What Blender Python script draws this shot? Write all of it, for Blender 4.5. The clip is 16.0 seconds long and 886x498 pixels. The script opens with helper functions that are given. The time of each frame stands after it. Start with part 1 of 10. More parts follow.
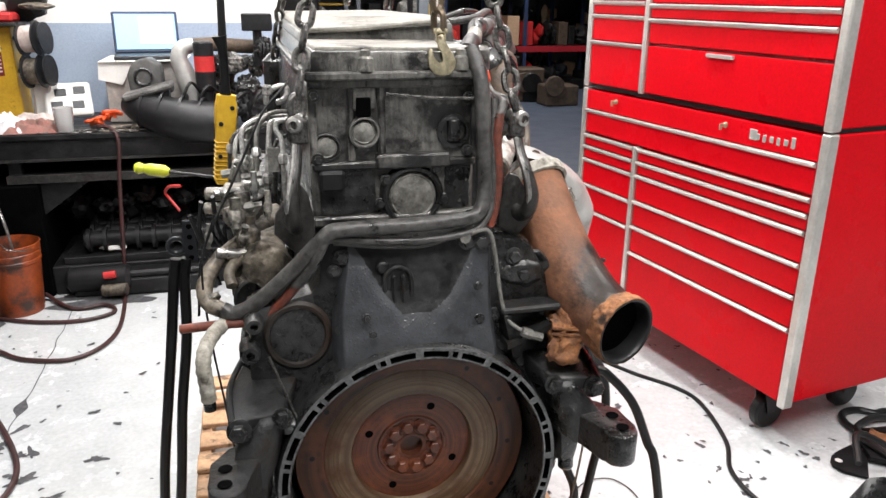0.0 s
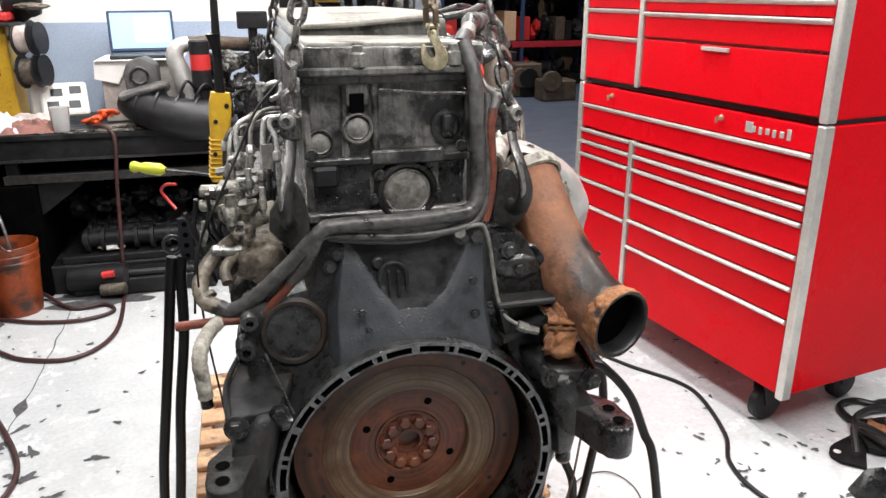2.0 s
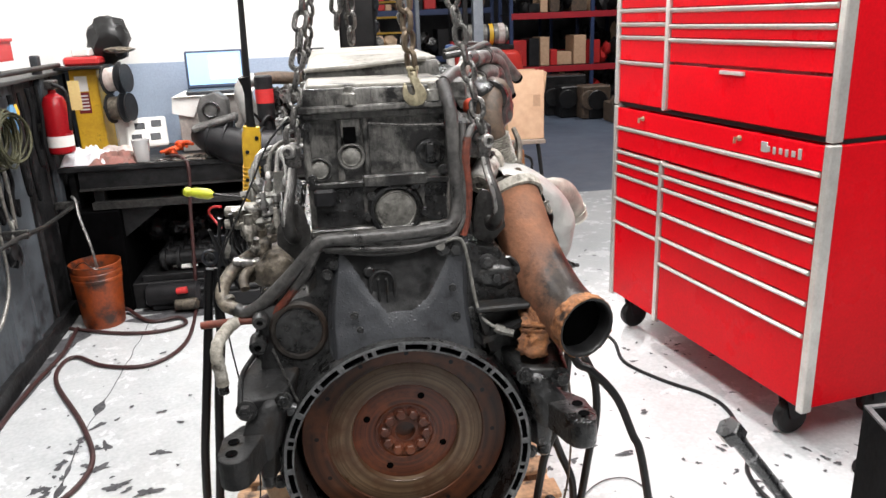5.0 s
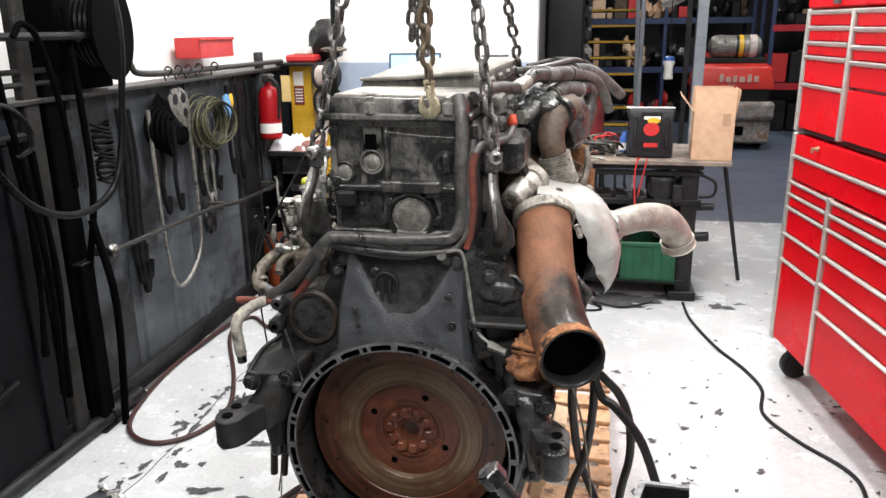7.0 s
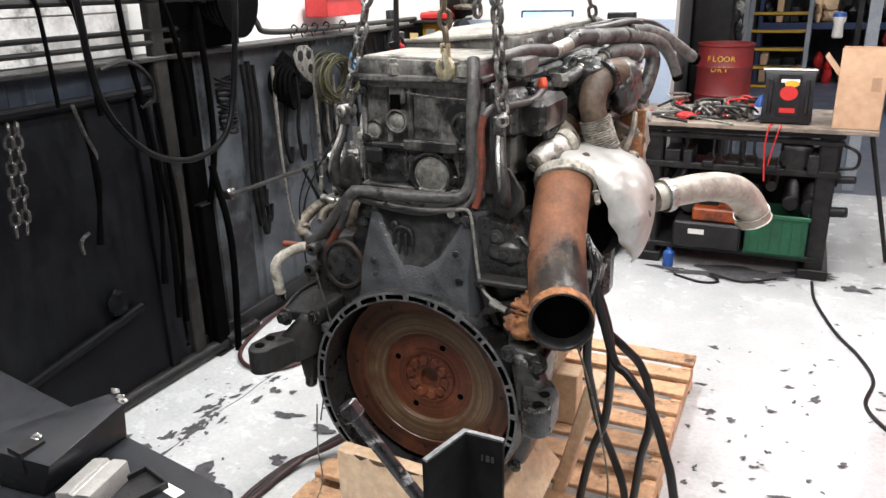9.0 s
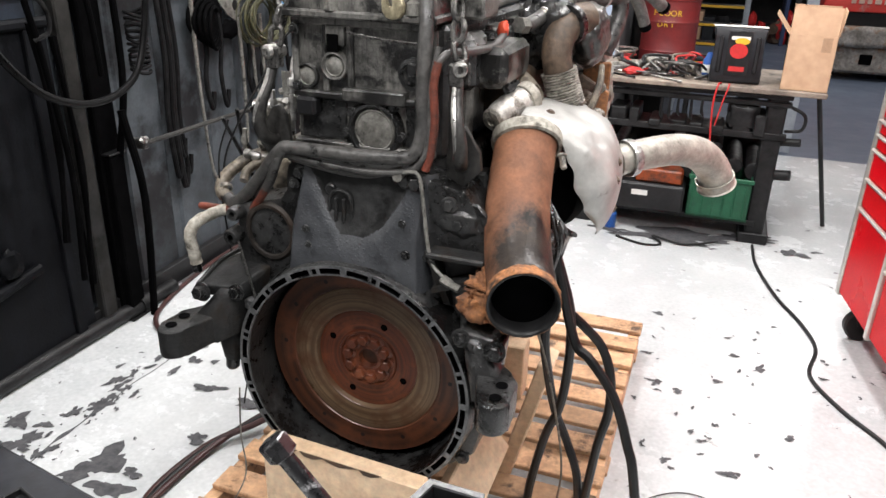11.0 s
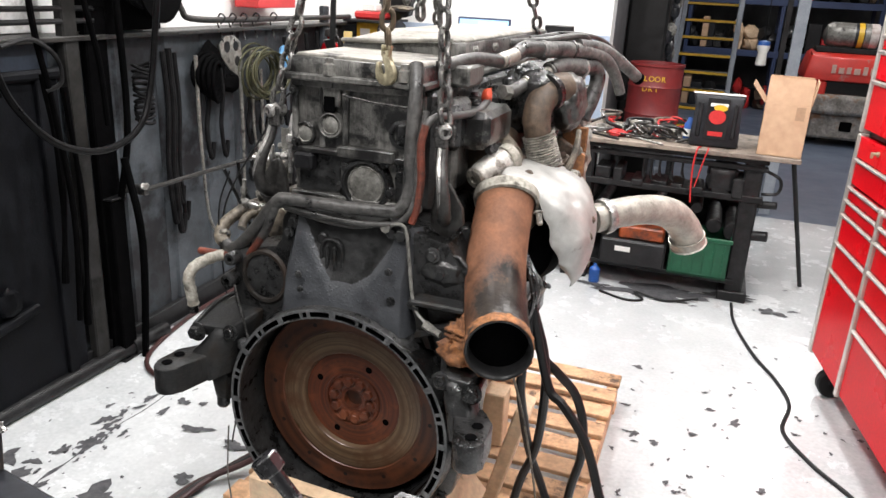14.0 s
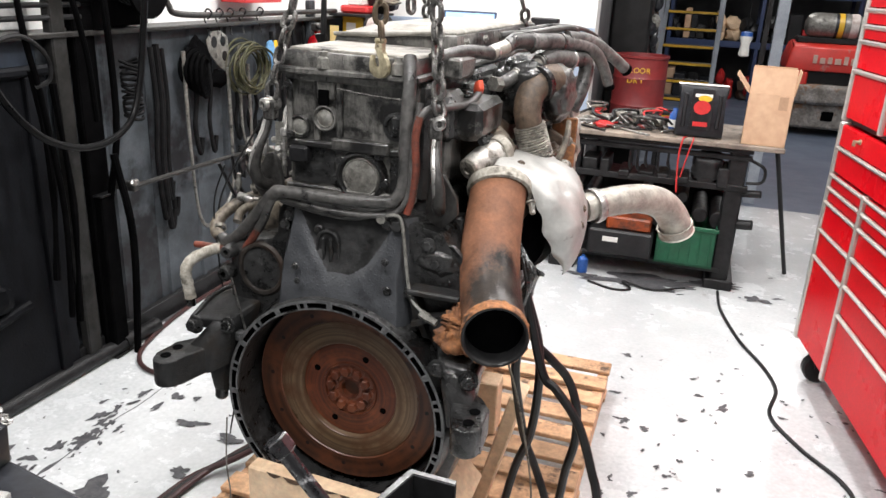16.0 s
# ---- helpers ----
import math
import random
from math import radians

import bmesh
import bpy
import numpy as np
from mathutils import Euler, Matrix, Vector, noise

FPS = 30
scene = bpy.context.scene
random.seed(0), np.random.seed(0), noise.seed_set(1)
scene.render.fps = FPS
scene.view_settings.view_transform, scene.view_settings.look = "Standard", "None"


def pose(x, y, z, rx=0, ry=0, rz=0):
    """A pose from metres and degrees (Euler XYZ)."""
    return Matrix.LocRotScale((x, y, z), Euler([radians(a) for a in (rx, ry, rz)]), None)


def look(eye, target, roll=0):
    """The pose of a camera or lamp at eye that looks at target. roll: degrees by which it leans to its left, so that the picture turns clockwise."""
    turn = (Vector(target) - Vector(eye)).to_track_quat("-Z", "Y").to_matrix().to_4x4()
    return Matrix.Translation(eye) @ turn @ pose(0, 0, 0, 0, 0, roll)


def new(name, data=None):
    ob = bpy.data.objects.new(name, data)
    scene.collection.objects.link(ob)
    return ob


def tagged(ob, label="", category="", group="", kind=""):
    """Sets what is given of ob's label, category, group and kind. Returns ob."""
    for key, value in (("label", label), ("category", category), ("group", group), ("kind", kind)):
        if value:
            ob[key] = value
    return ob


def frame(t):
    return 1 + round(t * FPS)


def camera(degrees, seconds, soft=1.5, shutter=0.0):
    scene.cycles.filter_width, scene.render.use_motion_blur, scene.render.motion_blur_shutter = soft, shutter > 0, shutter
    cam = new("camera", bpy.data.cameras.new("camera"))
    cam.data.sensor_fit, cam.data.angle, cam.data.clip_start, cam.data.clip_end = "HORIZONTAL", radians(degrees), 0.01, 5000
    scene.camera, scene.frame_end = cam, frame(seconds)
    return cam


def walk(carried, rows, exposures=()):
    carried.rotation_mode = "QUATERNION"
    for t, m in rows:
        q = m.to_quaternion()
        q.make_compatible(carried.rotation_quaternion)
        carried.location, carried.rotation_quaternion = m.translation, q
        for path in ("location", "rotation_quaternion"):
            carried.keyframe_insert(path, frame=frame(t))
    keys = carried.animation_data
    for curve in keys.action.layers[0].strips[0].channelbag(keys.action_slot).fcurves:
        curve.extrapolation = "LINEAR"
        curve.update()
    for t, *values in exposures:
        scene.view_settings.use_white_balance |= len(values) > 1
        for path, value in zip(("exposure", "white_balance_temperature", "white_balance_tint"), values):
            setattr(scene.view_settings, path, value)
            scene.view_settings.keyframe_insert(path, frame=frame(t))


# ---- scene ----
cam = camera(61.0, 16.0)
PATH = [
    (0, (-0.288, -1.234, 1.583), (0.196, 0.597, 0.94), 0.5),
    (0.5, (-0.289, -1.235, 1.583), (0.198, 0.594, 0.937), 0.8),
    (1, (-0.286, -1.235, 1.581), (0.201, 0.593, 0.93), 0.5),
    (1.5, (-0.282, -1.232, 1.579), (0.199, 0.594, 0.922), 0.0),
    (2, (-0.28, -1.239, 1.581), (0.204, 0.589, 0.929), -0.1),
    (2.5, (-0.279, -1.255, 1.587), (0.165, 0.586, 0.945), -1.7),
    (3, (-0.288, -1.277, 1.599), (0.107, 0.589, 1.0), -2.0),
    (3.5, (-0.296, -1.299, 1.604), (0.086, 0.569, 0.999), -0.8),
    (3.7, (-0.29, -1.304, 1.606), (0.117, 0.558, 0.999), -0.8),
    (5.8, (0.071, -1.555, 1.624), (0.132, 0.363, 1.06), -0.0),
    (6, (0.126, -1.52, 1.621), (0.119, 0.4, 1.062), 1.3),
    (6.5, (0.252, -1.457, 1.632), (0.124, 0.456, 1.064), -0.1),
    (7, (0.416, -1.503, 1.632), (0.033, 0.377, 1.068), -0.7),
    (7.5, (0.605, -1.564, 1.65), (0.021, 0.259, 1.071), -1.1),
    (8, (0.689, -1.509, 1.642), (0.085, 0.296, 1.029), 0.0),
    (8.5, (0.751, -1.471, 1.645), (0.015, 0.267, 0.984), -0.4),
    (9, (0.786, -1.457, 1.647), (-0.021, 0.249, 0.984), -1.4),
    (9.5, (0.733, -1.394, 1.627), (0.003, 0.343, 0.955), 0.2),
    (10, (0.697, -1.321, 1.604), (0.089, 0.419, 0.828), 1.3),
    (10.2, (0.688, -1.305, 1.607), (0.086, 0.436, 0.83), 1.9),
    (12.3, (0.654, -1.237, 1.582), (0.011, 0.458, 0.737), 0.1),
    (12.5, (0.666, -1.243, 1.573), (0.033, 0.45, 0.716), 0.2),
    (13, (0.683, -1.276, 1.606), (0.04, 0.462, 0.851), -1.2),
    (13.5, (0.698, -1.33, 1.634), (0.024, 0.431, 0.965), 1.2),
    (14, (0.715, -1.357, 1.641), (0.098, 0.429, 0.987), 3.1),
    (14.5, (0.709, -1.376, 1.641), (0.105, 0.419, 0.998), 3.1),
    (15, (0.711, -1.382, 1.642), (0.099, 0.411, 1.002), 2.7),
    (15.5, (0.709, -1.387, 1.64), (0.113, 0.406, 0.985), 3.0),
    (16, (0.706, -1.39, 1.64), (0.126, 0.404, 0.973), 2.7),
]
walk(cam, [(t, look(eye, target, roll)) for t, eye, target, roll in PATH])

# ---- world, lamps, exposure ----
scene.view_settings.exposure = 0.0
world = bpy.data.worlds.new("World")
scene.world = world
world.use_nodes = True
wbg = world.node_tree.nodes["Background"]
wbg.inputs["Color"].default_value = (0.6, 0.7, 0.85, 1)
wbg.inputs["Strength"].default_value = 0.05


def area_lamp(name, m, w, h, watts, color):
    data = bpy.data.lights.new(name, "AREA")
    data.shape, data.size, data.size_y, data.energy, data.color = "RECTANGLE", w, h, watts, color
    ob = new(name, data)
    ob.matrix_basis = m
    return ob


TUBE = (1.0, 0.975, 0.965)
# fluorescent fixtures: x, y, turn, watts
FIXTURES = [(-0.45, 1.3, 0, 75), (0.95, 1.3, 0, 75), (-0.3, -1.4, 0, 70), (1.1, -1.4, 0, 70), (-0.7, 3.0, 0, 60), (2.7, 0.2, 0, 60), (1.5, 3.2, 0, 35)]
# unseen lamps added to brighten the storage area
FAR_FILL = [(2.2, 7.6, 0, 75), (4.4, 9.3, 0, 55), (1.2, 10.6, 0, 35)]
CEIL = 3.6
for fx, fy, ft, fw in FIXTURES + FAR_FILL:
    area_lamp("tube_lamp", pose(fx, fy, CEIL - 0.14, 0, 0, ft), 0.22, 1.2, fw, TUBE)


# ---- materials ----
def nodes_of(name):
    m = bpy.data.materials.new(name)
    m.use_nodes = True
    t = m.node_tree
    return m, t.nodes, t.links, t.nodes["Principled BSDF"]


def mat(name, c1, c2=None, scale=6.0, rough=(0.45, 0.7), metal=0.0, bump=0.15, fine=90.0, dirt=None, dirt_at=0.6, dirt_scale=3.0, coat=0.0, jitter=0.0, dirt_rough=None, mottle=0.0, spec=0.5, depth=0.0016, streak=0.0, drops=0.0):
    """Two tones in large patches, fine grain, optional dirt patches with their own edge, worn gloss and fine relief."""
    m, n, l, b = nodes_of(name)
    c2 = c2 or tuple(0.75 * v for v in c1)
    tc = n.new("ShaderNodeTexCoord")
    oi = n.new("ShaderNodeObjectInfo")
    add = n.new("ShaderNodeVectorMath")
    add.operation = "MULTIPLY_ADD"
    l.new(oi.outputs["Random"], add.inputs[0])
    add.inputs[1].default_value = (7.3, 5.1, 9.7)
    l.new(tc.outputs["Object"], add.inputs[2])
    n1 = n.new("ShaderNodeTexNoise")
    n1.inputs["Scale"].default_value, n1.inputs["Detail"].default_value, n1.inputs["Roughness"].default_value = scale, 6, 0.65
    n2 = n.new("ShaderNodeTexNoise")
    n2.inputs["Scale"].default_value, n2.inputs["Detail"].default_value = fine, 3
    l.new(add.outputs[0], n1.inputs["Vector"])
    l.new(add.outputs[0], n2.inputs["Vector"])
    r1 = n.new("ShaderNodeValToRGB")
    r1.color_ramp.elements[0].position, r1.color_ramp.elements[1].position = 0.36, 0.66
    r1.color_ramp.elements[0].color, r1.color_ramp.elements[1].color = (*c1, 1), (*c2, 1)
    l.new(n1.outputs["Fac"], r1.inputs["Fac"])
    grain = n.new("ShaderNodeMix")
    grain.data_type, grain.blend_type = "RGBA", "OVERLAY"
    grain.inputs[0].default_value = 0.3
    l.new(r1.outputs["Color"], grain.inputs[6])
    l.new(n2.outputs["Color"], grain.inputs[7])
    bw = n.new("ShaderNodeRGBToBW")
    l.new(n2.outputs["Color"], bw.inputs[0])
    l.new(bw.outputs[0], grain.inputs[7])
    col = grain.outputs[2]
    n4 = n.new("ShaderNodeTexNoise")
    n4.inputs["Scale"].default_value, n4.inputs["Detail"].default_value, n4.inputs["Roughness"].default_value = scale * 4.3, 8, 0.7
    if streak:
        run = n.new("ShaderNodeMapping")
        run.inputs["Scale"].default_value = (1.6, 1.6, streak)
        l.new(add.outputs[0], run.inputs["Vector"])
        l.new(run.outputs[0], n4.inputs["Vector"])
    else:
        l.new(add.outputs[0], n4.inputs["Vector"])
    if mottle:
        mm4 = n.new("ShaderNodeMapRange")
        mm4.inputs["From Min"].default_value, mm4.inputs["From Max"].default_value = 0.32, 0.68
        mm4.inputs["To Min"].default_value, mm4.inputs["To Max"].default_value = 1 - mottle, 1 + mottle
        l.new(n4.outputs["Fac"], mm4.inputs["Value"])
        hm = n.new("ShaderNodeHueSaturation")
        l.new(mm4.outputs[0], hm.inputs["Value"])
        l.new(col, hm.inputs["Color"])
        col = hm.outputs["Color"]
    if jitter:
        hsv = n.new("ShaderNodeHueSaturation")
        mr = n.new("ShaderNodeMapRange")
        mr.inputs["To Min"].default_value, mr.inputs["To Max"].default_value = 1 - jitter, 1 + jitter
        l.new(oi.outputs["Random"], mr.inputs["Value"])
        l.new(mr.outputs[0], hsv.inputs["Value"])
        l.new(col, hsv.inputs["Color"])
        col = hsv.outputs["Color"]
    rr = n.new("ShaderNodeMapRange")
    rr.inputs["From Min"].default_value, rr.inputs["From Max"].default_value = 0.3, 0.7
    rr.inputs["To Min"].default_value, rr.inputs["To Max"].default_value = rough
    l.new((n4 if mottle else n1).outputs["Fac"], rr.inputs["Value"])
    rough_out = rr.outputs[0]
    if dirt:
        n3 = n.new("ShaderNodeTexNoise")
        n3.inputs["Scale"].default_value, n3.inputs["Detail"].default_value, n3.inputs["Roughness"].default_value = dirt_scale, 9, 0.7
        l.new(add.outputs[0], n3.inputs["Vector"])
        r3 = n.new("ShaderNodeValToRGB")
        r3.color_ramp.elements[0].position, r3.color_ramp.elements[1].position = dirt_at - 0.05, dirt_at + 0.05
        l.new(n3.outputs["Fac"], r3.inputs["Fac"])
        mx = n.new("ShaderNodeMix")
        mx.data_type = "RGBA"
        l.new(r3.outputs["Color"], mx.inputs[0])
        l.new(col, mx.inputs[6])
        mx.inputs[7].default_value = (*dirt, 1)
        col = mx.outputs[2]
        if dirt_rough is not None:
            mxr = n.new("ShaderNodeMix")
            l.new(r3.outputs["Color"], mxr.inputs[0])
            l.new(rough_out, mxr.inputs[2])
            mxr.inputs[3].default_value = dirt_rough
            rough_out = mxr.outputs[0]
    l.new(col, b.inputs["Base Color"])
    l.new(rough_out, b.inputs["Roughness"])
    b.inputs["Metallic"].default_value = metal
    b.inputs["Specular IOR Level"].default_value = spec
    b.inputs["Coat Weight"].default_value = coat
    b.inputs["Coat Roughness"].default_value = 0.22
    if bump:
        h = n.new("ShaderNodeMath")
        h.operation = "ADD"
        l.new((n4 if mottle else n1).outputs["Fac"], h.inputs[0])
        l.new(n2.outputs["Fac"], h.inputs[1])
        if drops:
            vo = n.new("ShaderNodeTexVoronoi")
            vo.inputs["Scale"].default_value = drops
            l.new(add.outputs[0], vo.inputs["Vector"])
            bead = n.new("ShaderNodeMapRange")
            bead.interpolation_type = "SMOOTHSTEP"
            bead.inputs["From Min"].default_value, bead.inputs["From Max"].default_value = 0.3, 0.12
            bead.inputs["To Max"].default_value = 0.45
            l.new(vo.outputs["Distance"], bead.inputs["Value"])
            h2 = n.new("ShaderNodeMath")
            h2.operation = "ADD"
            l.new(h.outputs[0], h2.inputs[0])
            l.new(bead.outputs[0], h2.inputs[1])
            h = h2
        bp = n.new("ShaderNodeBump")
        bp.inputs["Strength"].default_value, bp.inputs["Distance"].default_value = bump, depth
        l.new(h.outputs[0], bp.inputs["Height"])
        l.new(bp.outputs[0], b.inputs["Normal"])
        l.new(bp.outputs[0], b.inputs["Coat Normal"])
    return m


def glow(name, color, strength):
    m, n, l, b = nodes_of(name)
    b.inputs["Base Color"].default_value = (*color, 1)
    b.inputs["Emission Color"].default_value = (*color, 1)
    b.inputs["Emission Strength"].default_value = strength
    return m


def clear_plastic(name, color, rough=0.15):
    m, n, l, b = nodes_of(name)
    b.inputs["Base Color"].default_value = (*color, 1)
    b.inputs["Roughness"].default_value = rough
    b.inputs["Transmission Weight"].default_value = 0.7
    return m


M_FLOOR = mat("painted_floor", (0.6, 0.615, 0.62), (0.47, 0.49, 0.5), scale=1.3, rough=(0.14, 0.34), bump=0.05, fine=60, mottle=0.06, dirt=(0.26, 0.255, 0.25), dirt_at=0.68, dirt_scale=6.0, dirt_rough=0.55)
M_FLOOR_BLUE = mat("blue_grey_floor", (0.1, 0.125, 0.17), (0.07, 0.085, 0.12), scale=1.5, rough=(0.3, 0.5), bump=0.05)
M_CHIP = mat("bare_concrete_chip", (0.09, 0.09, 0.095), (0.045, 0.045, 0.05), scale=30, rough=(0.6, 0.85), bump=0.3)
M_WALL = mat("white_wall_paint", (0.82, 0.82, 0.8), (0.76, 0.77, 0.76), scale=2, rough=(0.5, 0.7), bump=0.05, dirt=(0.45, 0.44, 0.42), dirt_at=0.78, dirt_scale=4)
M_WALL_BLUE = mat("blue_grey_wall_paint", (0.38, 0.46, 0.58), (0.33, 0.4, 0.52), scale=2, rough=(0.4, 0.6), bump=0.05)
M_SHEET = mat("grey_sheet_metal", (0.077, 0.089, 0.101), (0.032, 0.0375, 0.043), scale=1.6, rough=(0.5, 0.75), metal=0.08, bump=0.15, mottle=0.4, dirt=(0.012, 0.012, 0.014), dirt_at=0.55, dirt_scale=2.2, spec=0.4)
M_CONCRETE = mat("dark_concrete", (0.12, 0.12, 0.125), (0.08, 0.08, 0.085), scale=3, rough=(0.6, 0.85))
# unseen ceiling, kept dark to cut bounced light
M_CEIL = mat("dark_unseen_ceiling", (0.16, 0.16, 0.165), (0.11, 0.11, 0.115), scale=1.5, rough=(0.6, 0.8), bump=0.05)
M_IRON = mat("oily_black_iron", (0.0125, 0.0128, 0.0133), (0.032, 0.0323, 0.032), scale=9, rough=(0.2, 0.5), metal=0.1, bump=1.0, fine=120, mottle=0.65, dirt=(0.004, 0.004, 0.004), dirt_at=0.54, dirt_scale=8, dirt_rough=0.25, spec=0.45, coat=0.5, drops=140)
M_ARM = mat("dull_black_cast_arm", (0.011, 0.0113, 0.0118), (0.026, 0.0262, 0.026), scale=9, rough=(0.42, 0.7), metal=0.05, bump=1.0, fine=120, mottle=0.6, dirt=(0.016, 0.012, 0.009), dirt_at=0.56, dirt_scale=9, spec=0.28, coat=0.1)
M_RIM = mat("worn_grey_rim_iron", (0.16, 0.162, 0.165), (0.075, 0.077, 0.08), scale=22, rough=(0.25, 0.5), metal=0.35, bump=0.6, mottle=0.5, dirt=(0.014, 0.014, 0.014), dirt_at=0.6, dirt_scale=20, dirt_rough=0.25, coat=0.4)
M_HOUSING = mat("slate_painted_housing", (0.056, 0.0595, 0.0655), (0.032, 0.0345, 0.0385), scale=3, rough=(0.3, 0.5), metal=0.05, bump=0.6, fine=150, mottle=0.2, dirt=(0.015, 0.0155, 0.0165), dirt_at=0.62, dirt_scale=6, dirt_rough=0.25, spec=0.4, coat=0.6, drops=110)
M_HEAD = mat("grimy_grey_cast_iron", (0.165, 0.16, 0.148), (0.034, 0.034, 0.032), scale=8, rough=(0.22, 0.55), metal=0.1, bump=0.9, fine=150, mottle=0.6, dirt=(0.009, 0.0088, 0.0085), dirt_at=0.52, dirt_scale=9, dirt_rough=0.28, coat=0.7, streak=0.3)
M_COVER = mat("dusty_valve_cover", (0.33, 0.315, 0.28), (0.17, 0.16, 0.14), scale=6, rough=(0.45, 0.7), metal=0.1, bump=0.4, mottle=0.35, dirt=(0.035, 0.032, 0.03), dirt_at=0.6, dirt_scale=7)
M_PLUG = mat("dull_steel_plug", (0.26, 0.255, 0.235), (0.13, 0.125, 0.11), scale=25, rough=(0.3, 0.55), metal=0.35, bump=0.5, mottle=0.4, dirt=(0.03, 0.028, 0.025), dirt_at=0.6, dirt_scale=20)
M_RUST = mat("rusty_exhaust_steel", (0.245, 0.112, 0.062), (0.15, 0.068, 0.04), scale=6, rough=(0.5, 0.85), metal=0.1, bump=0.6, fine=120, mottle=0.3, dirt=(0.045, 0.036, 0.03), dirt_at=0.65, dirt_scale=4, spec=0.3)
M_SOOT = mat("sooty_scorched_steel", (0.03, 0.026, 0.022), (0.085, 0.068, 0.05), scale=10, rough=(0.22, 0.6), metal=0.2, bump=0.9, mottle=0.6)
M_ORANGE_RUST = mat("flaking_orange_rust", (0.3, 0.125, 0.045), (0.12, 0.05, 0.024), scale=24, rough=(0.65, 0.9), bump=1.0, fine=110, mottle=0.5, dirt=(0.03, 0.02, 0.015), dirt_at=0.62, dirt_scale=18)
M_BLACK = mat("black_rubber", (0.006, 0.006, 0.0063), (0.012, 0.012, 0.0125), scale=15, rough=(0.3, 0.5), bump=0.15, spec=0.35)
M_HOSE = mat("dusty_black_hose", (0.042, 0.041, 0.04), (0.08, 0.077, 0.073), scale=14, rough=(0.25, 0.6), bump=0.6, mottle=0.55, dirt=(0.013, 0.013, 0.013), dirt_at=0.57, dirt_scale=16, dirt_rough=0.25)
M_GREYHOSE = mat("grey_silicone_hose", (0.15, 0.145, 0.138), (0.06, 0.058, 0.056), scale=14, rough=(0.35, 0.65), bump=0.7, mottle=0.6, dirt=(0.02, 0.0195, 0.019), dirt_at=0.58, dirt_scale=16)
M_REDHOSE = mat("faded_red_hose", (0.18, 0.042, 0.024), (0.09, 0.03, 0.02), scale=20, rough=(0.35, 0.65), bump=0.4, mottle=0.45, dirt=(0.03, 0.024, 0.02), dirt_at=0.58, dirt_scale=18)
M_TAN = mat("grimy_tan_fitting", (0.19, 0.162, 0.125), (0.052, 0.045, 0.037), scale=16, rough=(0.3, 0.6), metal=0.15, bump=0.8, mottle=0.6, dirt=(0.02, 0.018, 0.016), dirt_at=0.6, dirt_scale=20)
M_GREASYALU = mat("greasy_pale_aluminium", (0.38, 0.36, 0.32), (0.13, 0.12, 0.1), scale=18, rough=(0.28, 0.55), metal=0.3, bump=0.8, mottle=0.6, dirt=(0.03, 0.027, 0.023), dirt_at=0.55, dirt_scale=22)
M_WRAP = mat("pale_woven_wrap", (0.42, 0.4, 0.35), (0.22, 0.2, 0.165), scale=20, rough=(0.6, 0.85), bump=0.9, mottle=0.4, dirt=(0.08, 0.07, 0.055), dirt_at=0.6, dirt_scale=18)
M_STEEL = mat("bright_worn_steel", (0.5, 0.49, 0.47), (0.26, 0.255, 0.245), scale=20, rough=(0.22, 0.45), metal=0.85, bump=0.3, mottle=0.4)
M_DKSTEEL = mat("dark_oily_steel", (0.15, 0.145, 0.138), (0.05, 0.049, 0.048), scale=45, rough=(0.2, 0.46), metal=0.75, bump=0.5, mottle=0.6)
M_BRASS = mat("yellow_zinc_hook", (0.46, 0.41, 0.28), (0.3, 0.26, 0.17), scale=30, rough=(0.3, 0.5), metal=0.55, bump=0.4, mottle=0.3, dirt=(0.08, 0.06, 0.04), dirt_at=0.66, dirt_scale=25)
M_LIFT = mat("dark_lifting_steel", (0.05, 0.048, 0.045), (0.022, 0.0215, 0.021), scale=20, rough=(0.25, 0.55), metal=0.4, bump=0.6, mottle=0.5)
M_MATTBLACK = mat("matt_black_paint", (0.006, 0.006, 0.0066), (0.012, 0.012, 0.013), scale=12, rough=(0.45, 0.7), bump=0.2, mottle=0.4, spec=0.15)
M_SHIELD = mat("dented_aluminium_shield", (0.46, 0.455, 0.435), (0.33, 0.325, 0.31), scale=5, rough=(0.3, 0.5), metal=0.35, bump=0.5, fine=24, mottle=0.12, dirt=(0.17, 0.15, 0.13), dirt_at=0.69, dirt_scale=14, depth=0.006)
M_ALU = mat("cast_aluminium", (0.42, 0.4, 0.355), (0.27, 0.255, 0.22), scale=8, rough=(0.35, 0.6), metal=0.35, bump=0.6, mottle=0.3, dirt=(0.1, 0.09, 0.07), dirt_at=0.64, dirt_scale=12)
M_TURBO = mat("brown_scaled_iron", (0.115, 0.078, 0.052), (0.05, 0.037, 0.028), scale=16, rough=(0.4, 0.8), metal=0.15, bump=1.0, mottle=0.5)
M_RED = mat("red_enamel", (0.56, 0.003, 0.009), (0.5, 0.003, 0.008), scale=1.5, rough=(0.24, 0.34), bump=0.0, spec=0.09)
M_REDDARK = mat("dark_red_and_gap_shade", (0.3, 0.006, 0.01), (0.26, 0.005, 0.009), scale=2, rough=(0.2, 0.3), bump=0.0)
M_TRIM = mat("brushed_aluminium_trim", (0.66, 0.64, 0.6), (0.55, 0.53, 0.5), scale=12, rough=(0.3, 0.42), metal=0.7, bump=0.05)
